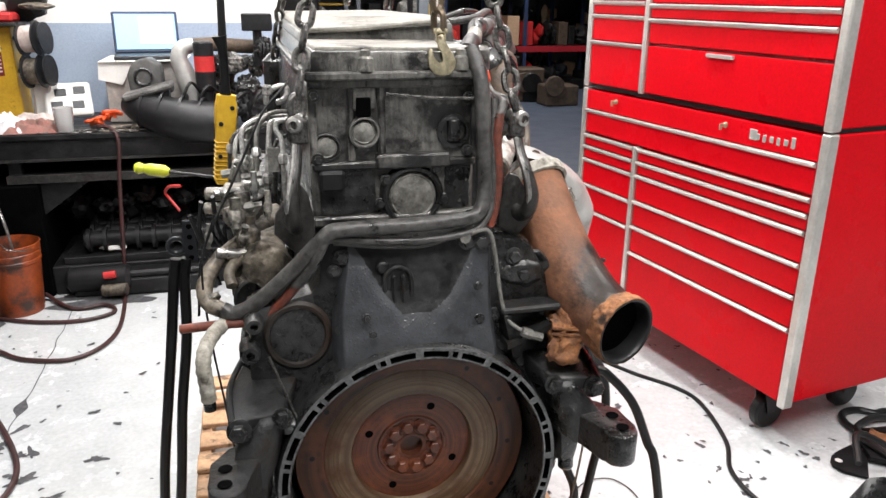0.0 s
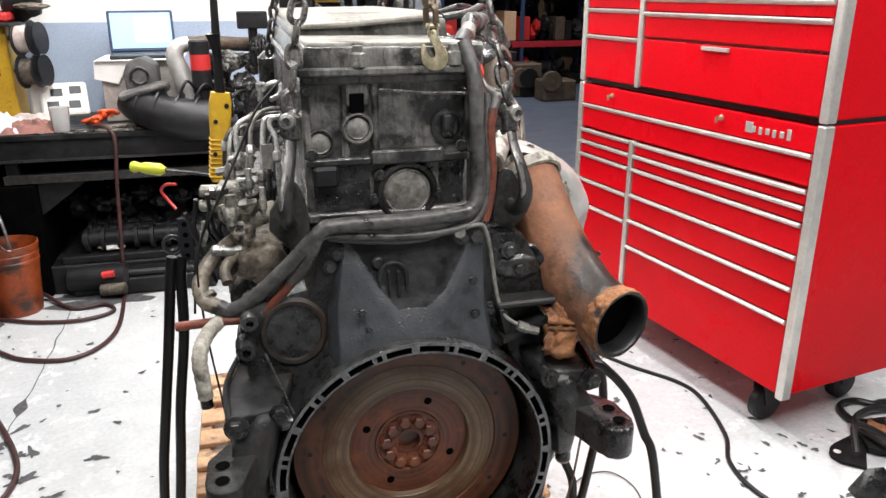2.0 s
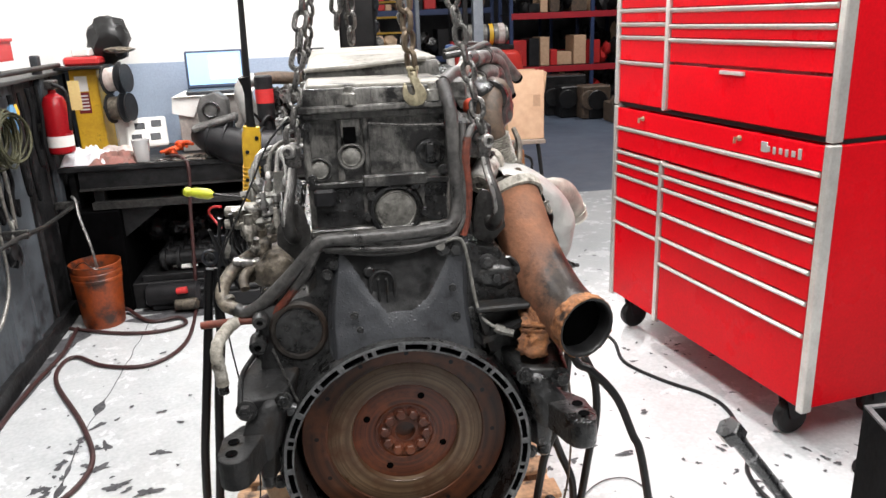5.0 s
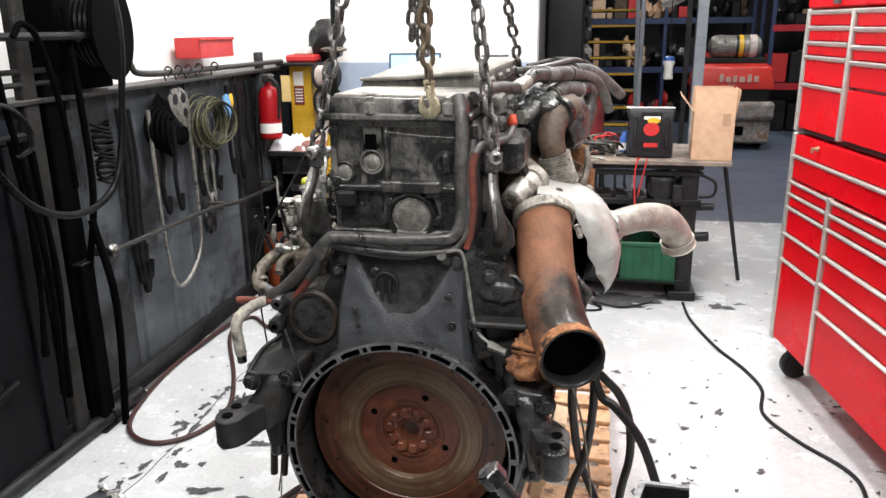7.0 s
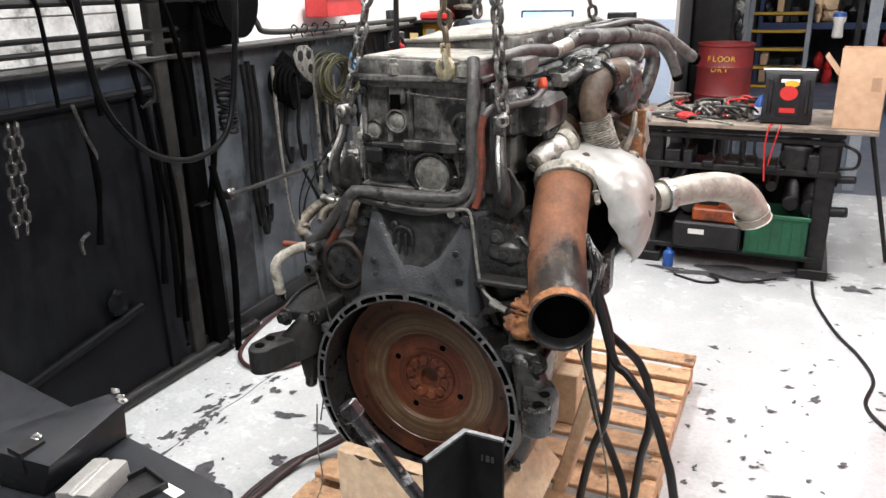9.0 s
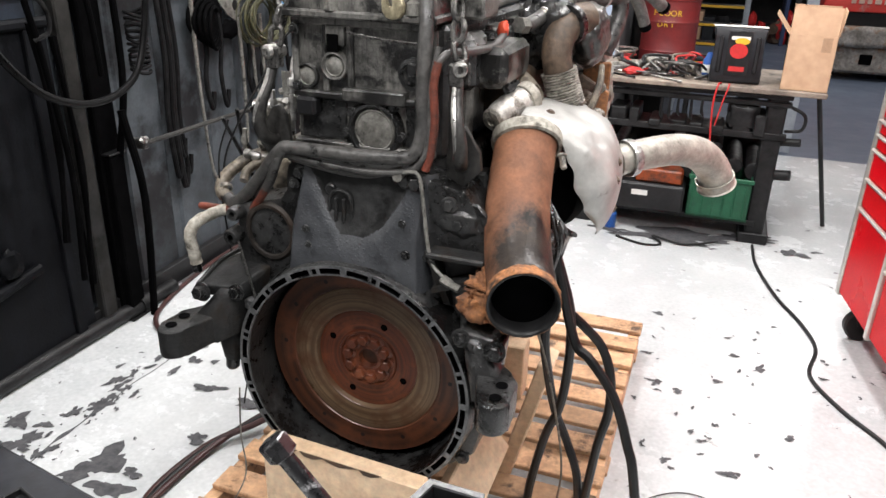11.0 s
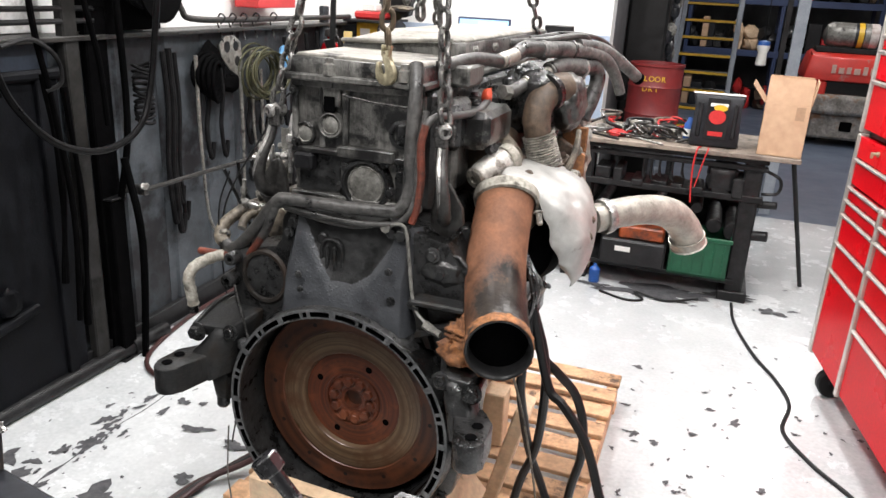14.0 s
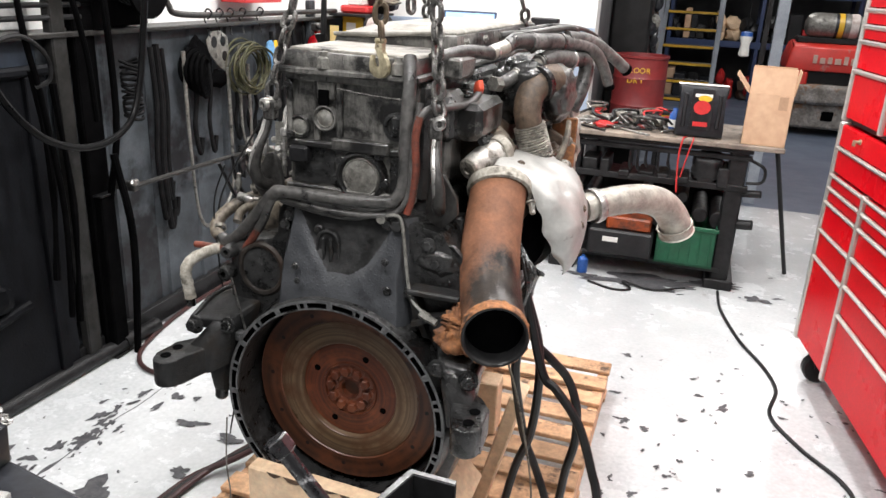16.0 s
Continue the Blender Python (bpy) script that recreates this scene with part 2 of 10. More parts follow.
M_WOOD = mat("pale_pine", (0.74, 0.55, 0.375), (0.6, 0.42, 0.265), scale=9, rough=(0.55, 0.75), bump=0.3, fine=60, mottle=0.15, dirt=(0.1, 0.065, 0.04), dirt_at=0.67, dirt_scale=9, jitter=0.2)
M_CARD = mat("brown_cardboard", (0.58, 0.385, 0.25), (0.53, 0.345, 0.22), scale=4, rough=(0.7, 0.85), bump=0.02, fine=25)
M_TABLE = mat("worn_bench_board", (0.3, 0.25, 0.2), (0.15, 0.12, 0.1), scale=7, rough=(0.5, 0.75), bump=0.2, dirt=(0.04, 0.035, 0.03), dirt_at=0.58, dirt_scale=6)
M_BENCH = mat("black_greasy_bench_steel", (0.007, 0.007, 0.0075), (0.019, 0.019, 0.02), scale=6, rough=(0.28, 0.65), metal=0.1, bump=0.6, mottle=0.6, spec=0.3)
M_GREYSTEEL = mat("grey_painted_post", (0.3, 0.33, 0.37), (0.22, 0.245, 0.28), scale=5, rough=(0.4, 0.6), metal=0.2, bump=0.1)
M_YELLOW = mat("yellow_paint", (0.7, 0.43, 0.03), (0.58, 0.34, 0.025), scale=8, rough=(0.35, 0.55), bump=0.1, dirt=(0.1, 0.07, 0.02), dirt_at=0.67, dirt_scale=12)
M_LIME = mat("lime_plastic", (0.62, 0.68, 0.05), (0.55, 0.6, 0.04), scale=20, rough=(0.3, 0.4), bump=0.02)
M_ORANGE = mat("orange_plastic_bucket", (0.3, 0.055, 0.008), (0.16, 0.03, 0.007), scale=6, rough=(0.35, 0.55), bump=0.1, mottle=0.3, dirt=(0.04, 0.016, 0.01), dirt_at=0.56, dirt_scale=6)
M_GREEN = mat("green_plastic_crate", (0.006, 0.095, 0.042), (0.005, 0.06, 0.028), scale=8, rough=(0.4, 0.6), bump=0.1)
M_BLUE = mat("blue_plastic", (0.022, 0.1, 0.38), (0.016, 0.075, 0.3), scale=8, rough=(0.3, 0.5), bump=0.05)
M_MAROON = mat("maroon_drum_paint", (0.2, 0.022, 0.022), (0.13, 0.018, 0.02), scale=5, rough=(0.35, 0.55), bump=0.1)
M_WHITE = mat("off_white_plastic", (0.75, 0.74, 0.7), (0.62, 0.61, 0.58), scale=8, rough=(0.4, 0.6), bump=0.05)
M_PAPER = mat("white_paper", (0.78, 0.77, 0.74), (0.7, 0.69, 0.66), scale=8, rough=(0.7, 0.85), bump=0.05)
M_RAG = mat("crumpled_rag", (0.6, 0.55, 0.52), (0.38, 0.3, 0.27), scale=14, rough=(0.8, 0.95), bump=0.5)
M_PINK = mat("red_brown_rag", (0.3, 0.12, 0.1), (0.2, 0.12, 0.1), scale=16, rough=(0.8, 0.95), bump=0.5)
M_BAGWHITE = mat("white_plastic_bag", (0.75, 0.75, 0.77), (0.6, 0.6, 0.64), scale=10, rough=(0.25, 0.4), bump=0.5)
M_BLACKPL = mat("black_plastic", (0.009, 0.009, 0.0098), (0.018, 0.018, 0.0197), scale=9, rough=(0.3, 0.55), bump=0.2, mottle=0.3, spec=0.3)
M_DARKGREY = mat("dark_grey_plastic", (0.02, 0.0215, 0.026), (0.011, 0.012, 0.0145), scale=9, rough=(0.3, 0.55), bump=0.2, mottle=0.4, spec=0.35)
M_OLIVE = mat("olive_cord", (0.06, 0.058, 0.02), (0.022, 0.0215, 0.01), scale=60, rough=(0.6, 0.8), bump=0.3)
M_CABLERED = mat("dark_red_cable", (0.055, 0.018, 0.017), (0.03, 0.013, 0.012), scale=10, rough=(0.4, 0.6), bump=0.1)
M_REDPL = mat("red_plastic", (0.55, 0.03, 0.03), (0.45, 0.025, 0.025), scale=8, rough=(0.3, 0.5), bump=0.05)
M_SCREEN = glow("laptop_screen", (0.3, 0.58, 0.86), 0.6)
M_SCREEN_HI = glow("laptop_screen_window", (0.62, 0.85, 0.97), 0.6)
M_GRIMBLACK = mat("grimy_flat_black", (0.0055, 0.0055, 0.006), (0.011, 0.011, 0.0115), scale=10, rough=(0.65, 0.9), bump=0.4, mottle=0.5, spec=0.08)
M_PALLET = mat("grimy_orange_pallet_pine", (0.56, 0.345, 0.2), (0.42, 0.24, 0.13), scale=7, rough=(0.5, 0.75), bump=0.4, fine=60, mottle=0.3, dirt=(0.07, 0.04, 0.025), dirt_at=0.6, dirt_scale=10, jitter=0.35)
M_FOIL = mat("crumpled_pale_foil_wrap", (0.62, 0.6, 0.56), (0.36, 0.34, 0.31), scale=22, rough=(0.3, 0.55), metal=0.3, bump=1.0, fine=45, mottle=0.35, dirt=(0.12, 0.1, 0.08), dirt_at=0.6, dirt_scale=20)
# near black; in slots, bores, holes and deep gaps it stands for shade
M_TANK = mat("near_black_and_shade", (0.0011, 0.0011, 0.0013), (0.0022, 0.0022, 0.0024), scale=6, rough=(0.8, 0.95), bump=0.5, mottle=0.6, spec=0.03)
# for the unseen east and south walls, greyed to lower the fill light
M_GREYWALL = mat("dim_unseen_wall", (0.3, 0.3, 0.3), (0.22, 0.22, 0.225), scale=1.5, rough=(0.6, 0.8), bump=0.05)
M_TUBE = glow("fluorescent_tube", (1.0, 0.97, 0.92), 6.0)


def stained_pipe(name, centre, radii):
    """Rusty steel with one scorched stain round a point, its edge broken up by noise."""
    m = M_RUST.copy()
    m.name = name
    n, l = m.node_tree.nodes, m.node_tree.links
    b = n["Principled BSDF"]
    tc = n.new("ShaderNodeTexCoord")
    mp = n.new("ShaderNodeMapping")
    mp.vector_type = "TEXTURE"
    mp.inputs["Location"].default_value, mp.inputs["Scale"].default_value = centre, radii
    l.new(tc.outputs["Object"], mp.inputs["Vector"])
    ln = n.new("ShaderNodeVectorMath")
    ln.operation = "LENGTH"
    l.new(mp.outputs[0], ln.inputs[0])
    ns = n.new("ShaderNodeTexNoise")
    ns.inputs["Scale"].default_value, ns.inputs["Detail"].default_value, ns.inputs["Roughness"].default_value = 22, 8, 0.7
    l.new(tc.outputs["Object"], ns.inputs["Vector"])
    ad = n.new("ShaderNodeMath")
    ad.operation = "MULTIPLY_ADD"
    l.new(ns.outputs["Fac"], ad.inputs[0])
    ad.inputs[1].default_value = 1.5
    l.new(ln.outputs["Value"], ad.inputs[2])
    rp = n.new("ShaderNodeValToRGB")
    rp.color_ramp.elements[0].position, rp.color_ramp.elements[1].position = 0.52, 0.7
    rp.color_ramp.elements[0].color, rp.color_ramp.elements[1].color = (1, 1, 1, 1), (0, 0, 0, 1)
    half = n.new("ShaderNodeMath")
    half.operation = "MULTIPLY"
    half.inputs[1].default_value = 0.33
    l.new(ad.outputs[0], half.inputs[0])
    l.new(half.outputs[0], rp.inputs["Fac"])
    tone = n.new("ShaderNodeValToRGB")
    tone.color_ramp.elements[0].position, tone.color_ramp.elements[1].position = 0.35, 0.75
    tone.color_ramp.elements[0].color, tone.color_ramp.elements[1].color = (0.011, 0.0095, 0.009, 1), (0.06, 0.047, 0.038, 1)
    l.new(ns.outputs["Fac"], tone.inputs["Fac"])
    for socket, dark in (("Base Color", tone.outputs["Color"]), ("Roughness", None)):
        old = b.inputs[socket].links[0].from_socket
        mx = n.new("ShaderNodeMix")
        if dark is not None:
            mx.data_type = "RGBA"
            l.new(old, mx.inputs[6])
            l.new(dark, mx.inputs[7])
            l.new(rp.outputs["Color"], mx.inputs[0])
            l.new(mx.outputs[2], b.inputs[socket])
        else:
            l.new(old, mx.inputs[2])
            mx.inputs[3].default_value = 0.33
            l.new(rp.outputs["Color"], mx.inputs[0])
            l.new(mx.outputs[0], b.inputs[socket])
    return m


def turned(name, height, c1, c2, c3, scale, rough, metal):
    """Turned steel with rings round the crank axis (running along y at the given height) and rust in patches."""
    m, n, l, b = nodes_of(name)
    tc = n.new("ShaderNodeTexCoord")
    sx = n.new("ShaderNodeSeparateXYZ")
    l.new(tc.outputs["Object"], sx.inputs[0])
    dz = n.new("ShaderNodeMath")
    dz.operation = "SUBTRACT"
    l.new(sx.outputs["Z"], dz.inputs[0])
    dz.inputs[1].default_value = height
    cx = n.new("ShaderNodeCombineXYZ")
    l.new(sx.outputs["X"], cx.inputs[0])
    l.new(dz.outputs[0], cx.inputs[1])
    ln = n.new("ShaderNodeVectorMath")
    ln.operation = "LENGTH"
    l.new(cx.outputs[0], ln.inputs[0])
    ring = n.new("ShaderNodeTexNoise")
    ring.noise_dimensions = "1D"
    ring.inputs["Scale"].default_value, ring.inputs["Detail"].default_value, ring.inputs["Roughness"].default_value = scale, 5, 0.7
    l.new(ln.outputs["Value"], ring.inputs["W"])
    pat = n.new("ShaderNodeTexNoise")
    pat.inputs["Scale"].default_value, pat.inputs["Detail"].default_value, pat.inputs["Roughness"].default_value = 9, 8, 0.68
    l.new(tc.outputs["Object"], pat.inputs["Vector"])
    r1 = n.new("ShaderNodeValToRGB")
    r1.color_ramp.elements[0].position, r1.color_ramp.elements[1].position = 0.38, 0.62
    r1.color_ramp.elements[0].color, r1.color_ramp.elements[1].color = (*c1, 1), (*c2, 1)
    l.new(ring.outputs["Fac"], r1.inputs["Fac"])
    r2 = n.new("ShaderNodeValToRGB")
    r2.color_ramp.elements[0].position, r2.color_ramp.elements[1].position = 0.48, 0.66
    l.new(pat.outputs["Fac"], r2.inputs["Fac"])
    mx = n.new("ShaderNodeMix")
    mx.data_type = "RGBA"
    l.new(r2.outputs["Color"], mx.inputs[0])
    l.new(r1.outputs["Color"], mx.inputs[6])
    mx.inputs[7].default_value = (*c3, 1)
    l.new(mx.outputs[2], b.inputs["Base Color"])
    rr = n.new("ShaderNodeMapRange")
    rr.inputs["From Min"].default_value, rr.inputs["From Max"].default_value = 0.35, 0.65
    rr.inputs["To Min"].default_value, rr.inputs["To Max"].default_value = rough
    l.new(pat.outputs["Fac"], rr.inputs["Value"])
    l.new(rr.outputs[0], b.inputs["Roughness"])
    b.inputs["Metallic"].default_value = metal
    b.inputs["Coat Weight"].default_value = 0.08
    b.inputs["Coat Roughness"].default_value = 0.2
    bp = n.new("ShaderNodeBump")
    bp.inputs["Strength"].default_value, bp.inputs["Distance"].default_value = 0.25, 0.0008
    l.new(ring.outputs["Fac"], bp.inputs["Height"])
    l.new(bp.outputs[0], b.inputs["Normal"])
    return m


M_PIPE = stained_pipe("rusty_exhaust_steel_scorched", (0.41, -0.02, 1.055), (0.11, 0.12, 0.1))
M_FLYWHEEL = turned("rusty_flywheel_face", 0.677, (0.075, 0.027, 0.0135), (0.034, 0.0138, 0.008), (0.125, 0.039, 0.0155), 70, (0.3, 0.5), 0.08)
M_FLY_WORN = turned("worn_flywheel_band", 0.677, (0.165, 0.112, 0.066), (0.078, 0.046, 0.026), (0.075, 0.029, 0.0125), 55, (0.26, 0.46), 0.15)
M_FLY_DARK = turned("dark_red_rust_hub", 0.677, (0.12, 0.031, 0.013), (0.05, 0.016, 0.009), (0.2, 0.058, 0.022), 90, (0.3, 0.5), 0.05)


# ---- mesh tools ----
def thing(name, m, label, category, group="", kind=""):
    ob = new(name)
    ob.empty_display_size = 0.05
    ob.matrix_basis = m
    return tagged(ob, label, category, group, kind)


def smooth_mesh(me, angle=35):
    me.shade_smooth()
    me.set_sharp_from_angle(angle=radians(angle))


def root_inverse(parent):
    return parent.matrix_basis.inverted() if parent is not None and parent.parent is None and parent.type == "EMPTY" else Matrix()


def part(name, bm, material, parent, label="", flat=False, angle=35):
    """Links a bmesh, given in world metres, as one mesh under a thing or a part."""
    bmesh.ops.recalc_face_normals(bm, faces=bm.faces[:])
    me = bpy.data.meshes.new(name)
    bm.to_mesh(me)
    bm.free()
    me.materials.append(material)
    if not flat:
        smooth_mesh(me, angle)
    ob = new(name, me)
    if parent is not None:
        ob.parent = parent
        ob.matrix_parent_inverse = root_inverse(parent)
    if label:
        ob["label"] = label
    return ob


def piece(name, me, m, parent):
    """An object of its own on shared mesh data, at a world pose."""
    ob = new(name, me)
    ob.parent = parent
    ob.matrix_parent_inverse = root_inverse(parent)
    ob.matrix_basis = m
    return ob


def solo(name, bm, material, label, category, group="", kind="", flat=False):
    ob = part(name, bm, material, None, flat=flat)
    return tagged(ob, label, category, group, kind)


def mesh_of(name, bm, material, flat=False):
    bmesh.ops.recalc_face_normals(bm, faces=bm.faces[:])
    me = bpy.data.meshes.new(name)
    bm.to_mesh(me)
    bm.free()
    me.materials.append(material)
    if not flat:
        smooth_mesh(me)
    return me


def B():
    return bmesh.new()


def box(bm, x0, x1, y0, y1, z0, z1, bev=0.0, m=None, seg=1):
    vs = [bm.verts.new((x, y, z)) for z in (z0, z1) for y in (y0, y1) for x in (x0, x1)]
    fs = [bm.faces.new([vs[i] for i in q]) for q in ((0, 2, 3, 1), (4, 5, 7, 6), (0, 1, 5, 4), (2, 6, 7, 3), (0, 4, 6, 2), (1, 3, 7, 5))]
    made = vs
    if bev > 0:
        es = list({e for f in fs for e in f.edges})
        r = bmesh.ops.bevel(bm, geom=es, offset=bev, segments=seg, affect="EDGES", profile=0.5)
        made = list({v for f in r["faces"] for v in f.verts} | {v for v in vs if v.is_valid})
    if m is not None:
        bmesh.ops.transform(bm, matrix=m, verts=made)
    return bm


def cbox(bm, c, s, bev=0.0, m=None):
    """A box by centre and size, turned by m about its own centre."""
    mm = Matrix.Translation(c) @ (m if m is not None else Matrix())
    return box(bm, -s[0] / 2, s[0] / 2, -s[1] / 2, s[1] / 2, -s[2] / 2, s[2] / 2, bev, mm)


def prism(bm, pts, a0, a1, axis="y", bev=0.0):
    """A polygon drawn out along an axis: pts are (x, z) for y, (x, y) for z, (y, z) for x."""
    def at(p, a):
        return {"y": (p[0], a, p[1]), "z": (p[0], p[1], a), "x": (a, p[0], p[1])}[axis]
    lo = [bm.verts.new(at(p, a0)) for p in pts]
    hi = [bm.verts.new(at(p, a1)) for p in pts]
    n = len(pts)
    fs = [bm.faces.new(lo), bm.faces.new(hi[::-1])]
    fs += [bm.faces.new((lo[i], hi[i], hi[(i + 1) % n], lo[(i + 1) % n])) for i in range(n)]
    if bev > 0:
        es = list({e for f in fs for e in f.edges})
        bmesh.ops.bevel(bm, geom=es, offset=bev, segments=2, affect="EDGES", profile=0.5)
    return bm


def frame_from(d):
    d = Vector(d).normalized()
    return d.to_track_quat("Z", "Y").to_matrix().to_4x4()


def lathe(bm, profile, m, seg=24, close=True):
    """Turns (radius, height) round the z axis of the pose m; a radius of 0 ends it in a point."""
    rings = []
    for r, h in profile:
        if r < 1e-6:
            rings.append([bm.verts.new(m @ Vector((0, 0, h)))])
        else:
            rings.append([bm.verts.new(m @ Vector((r * math.cos(2 * math.pi * k / seg), r * math.sin(2 * math.pi * k / seg), h))) for k in range(seg)])
    for a, b in zip(rings, rings[1:]):
        for k in range(seg):
            k2 = (k + 1) % seg
            if len(a) == 1 and len(b) == 1:
                break
            if len(a) == 1:
                bm.faces.new((a[0], b[k], b[k2]))
            elif len(b) == 1:
                bm.faces.new((a[k], b[0], a[k2]))
            else:
                bm.faces.new((a[k], b[k], b[k2], a[k2]))
    if close:
        for r in (rings[0], rings[-1]):
            if len(r) > 1:
                bm.faces.new(r)
    return bm


def cyl(bm, p, q, r, seg=16, r2=None, bev=0.0):
    p, q = Vector(p), Vector(q)
    h = (q - p).length
    r2 = r if r2 is None else r2
    prof = [(r, 0), (r2, h)] if bev <= 0 else [(r - bev, 0), (r, bev), (r2, h - bev), (r2 - bev, h)]
    return lathe(bm, prof, Matrix.Translation(p) @ frame_from(q - p), seg)


def bolt(bm, p, d, r=0.01, h=0.009, washer=True):
    m = Matrix.Translation(p) @ frame_from(d)
    if washer:
        lathe(bm, [(r * 1.45, -0.002), (r * 1.45, 0.002), (r * 1.3, 0.003)], m, 14)
    lathe(bm, [(r, 0.002), (r, h - 0.002), (r * 0.85, h)], m, 6)
    return bm


def spline(pts, n=6):
    """Points of a smooth curve through pts."""
    P = [Vector(p) for p in pts]
    if len(P) < 3:
        return P
    P = [2 * P[0] - P[1]] + P + [2 * P[-1] - P[-2]]
    out = []
    for a, b, c, d in zip(P, P[1:], P[2:], P[3:]):
        for k in range(n):
            t = k / n
            out.append(0.5 * (2 * b + (c - a) * t + (2 * a - 5 * b + 4 * c - d) * t * t + (3 * b - a - 3 * c + d) * t ** 3))
    out.append(P[-2])
    return out


def tube(bm, pts, r, seg=10, n=6, smooth=True, hollow=0.0, ribs=None):
    """A round section swept along a smooth curve. hollow: depth of the open mouth at the end. ribs: (count, height)."""
    P = spline(pts, n) if smooth else [Vector(p) for p in pts]
    rs = r if isinstance(r, (list, tuple)) else None
    t0 = (P[1] - P[0]).normalized()
    u = t0.orthogonal().normalized()
    rings = []
    for i, p in enumerate(P):
        t = ((P[min(i + 1, len(P) - 1)] - P[max(i - 1, 0)])).normalized()
        u = (u - t * u.dot(t)).normalized()
        v = t.cross(u)
        f = i / (len(P) - 1)
        if rs:
            x = f * (len(rs) - 1)
            k = min(int(x), len(rs) - 2)
            rad = rs[k] + (rs[k + 1] - rs[k]) * (x - k)
        else:
            rad = r
        if ribs:
            rad += ribs[1] * (0.5 + 0.5 * math.cos(2 * math.pi * f * ribs[0]))
        rings.append([bm.verts.new(p + (u * math.cos(2 * math.pi * k / seg) + v * math.sin(2 * math.pi * k / seg)) * rad) for k in range(seg)])
    if hollow:
        p, t = P[-1], (P[-1] - P[-2]).normalized()
        c = p
        for fac, back in ((0.8, 0.0), (0.78, hollow)):
            rings.append([bm.verts.new(c - t * back + (w.co - p) * fac) for w in rings[len(P) - 1]])
    for a, b in zip(rings, rings[1:]):
        for k in range(seg):
            bm.faces.new((a[k], b[k], b[(k + 1) % seg], a[(k + 1) % seg]))
    bm.faces.new(rings[0])
    bm.faces.new(rings[-1])
    return bm


def ring_torus(bm, m, R, r, seg=24, sec=8):
    rows = []
    for i in range(seg):
        a = 2 * math.pi * i / seg
        rows.append([bm.verts.new(m @ Vector(((R + r * math.cos(2 * math.pi * k / sec)) * math.cos(a), (R + r * math.cos(2 * math.pi * k / sec)) * math.sin(a), r * math.sin(2 * math.pi * k / sec)))) for k in range(sec)])
    for i in range(seg):
        for k in range(sec):
            bm.faces.new((rows[i][k], rows[(i + 1) % seg][k], rows[(i + 1) % seg][(k + 1) % sec], rows[i][(k + 1) % sec]))
    return bm


def lump(bm, c, s, seed, rough=0.25, sub=3, freq=2.0):
    """A crumpled or cast lump: an ico sphere pushed about by noise."""
    r = bmesh.ops.create_icosphere(bm, subdivisions=sub, radius=1.0)
    for v in r["verts"]:
        d = 1 + rough * noise.fractal(v.co * freq + Vector((seed * 3.1, seed * 1.7, 0)), 1.0, 2.0, 4)
        v.co = Vector((v.co.x * s[0] * d + c[0], v.co.y * s[1] * d + c[1], v.co.z * s[2] * d + c[2]))
    return bm


def text_part(txt, size, m, material, parent, name="lettering", depth=0.001):
    cu = bpy.data.curves.new(name, "FONT")
    cu.body, cu.size, cu.extrude, cu.align_x, cu.align_y = txt, size, depth, "CENTER", "CENTER"
    tmp = bpy.data.objects.new("tmp_text", cu)
    me = bpy.data.meshes.new_from_object(tmp)
    bpy.data.objects.remove(tmp)
    me.transform(m)
    me.materials.clear()
    me.materials.append(material)
    ob = new(name, me)
    ob.parent = parent
    ob.matrix_parent_inverse = root_inverse(parent)
    return ob


# ---- structure ----
WX, WY, DADO, EDGE = -1.62, 3.85, 1.4, 5.15  # left wall, back wall, paint line, end of the white floor


def structure(name, bm, material, label="", flat=True):
    ob = part(name, bm, material, None, label, flat=flat)
    ob["kind"] = "structure"
    return ob


structure("floor", box(B(), WX - 1.2, 5.2, -5.2, EDGE, -0.12, 0.0), M_FLOOR, "white painted concrete floor with chipped paint")
structure("floor_storage", box(B(), -0.4, 9.2, EDGE, 16.2, -0.12, -0.001), M_FLOOR_BLUE, "blue-grey painted storage floor")
structure("ceiling", box(B(), -2.9, 9.4, -5.4, 16.4, CEIL, CEIL + 0.12), M_CEIL)
WALL_SWING = Matrix.Translation((-1.685, 2.2, 0)) @ pose(0, 0, 0, 0, 0, 1.5) @ Matrix.Translation((-WX, -2.2, 0))
SPREAD = Matrix.Translation((0, 0.125, -0.086)) @ Matrix.Diagonal((1, 0.983, 1.053, 1))


def swing(before, spread=False):
    """Turns what was built along the partition, as if it ran straight ahead, to the partition's true line."""
    for ob in scene.collection.objects:
        if ob.parent is None and ob.name not in before:
            ob.matrix_basis = WALL_SWING @ (SPREAD if spread else Matrix()) @ ob.matrix_basis


names0 = {o.name for o in scene.collection.objects}
wall_west = structure("wall_west", box(B(), WX - 0.3, WX - 0.1, -5.6, WY + 0.4, 0, CEIL), M_WALL, "white upper workshop wall")
wall_rest = {o.name for o in scene.collection.objects}
wall_north = structure("wall_north", box(B(), WX - 0.6, 0.0, WY, WY + 0.16, 0, CEIL), M_WALL, "white painted back wall")
structure("wall_dado", box(B(), WX - 0.5, -0.002, WY - 0.004, WY - 0.0005, 0, DADO), M_WALL_BLUE, "blue-grey painted lower wall")
structure("wall_storage_west", box(B(), -0.16, 0.0, WY + 0.16, 16.2, 0, CEIL), M_CONCRETE)
structure("wall_storage_north", box(B(), -0.2, 9.2, 16.0, 16.2, 0, CEIL), M_CONCRETE)
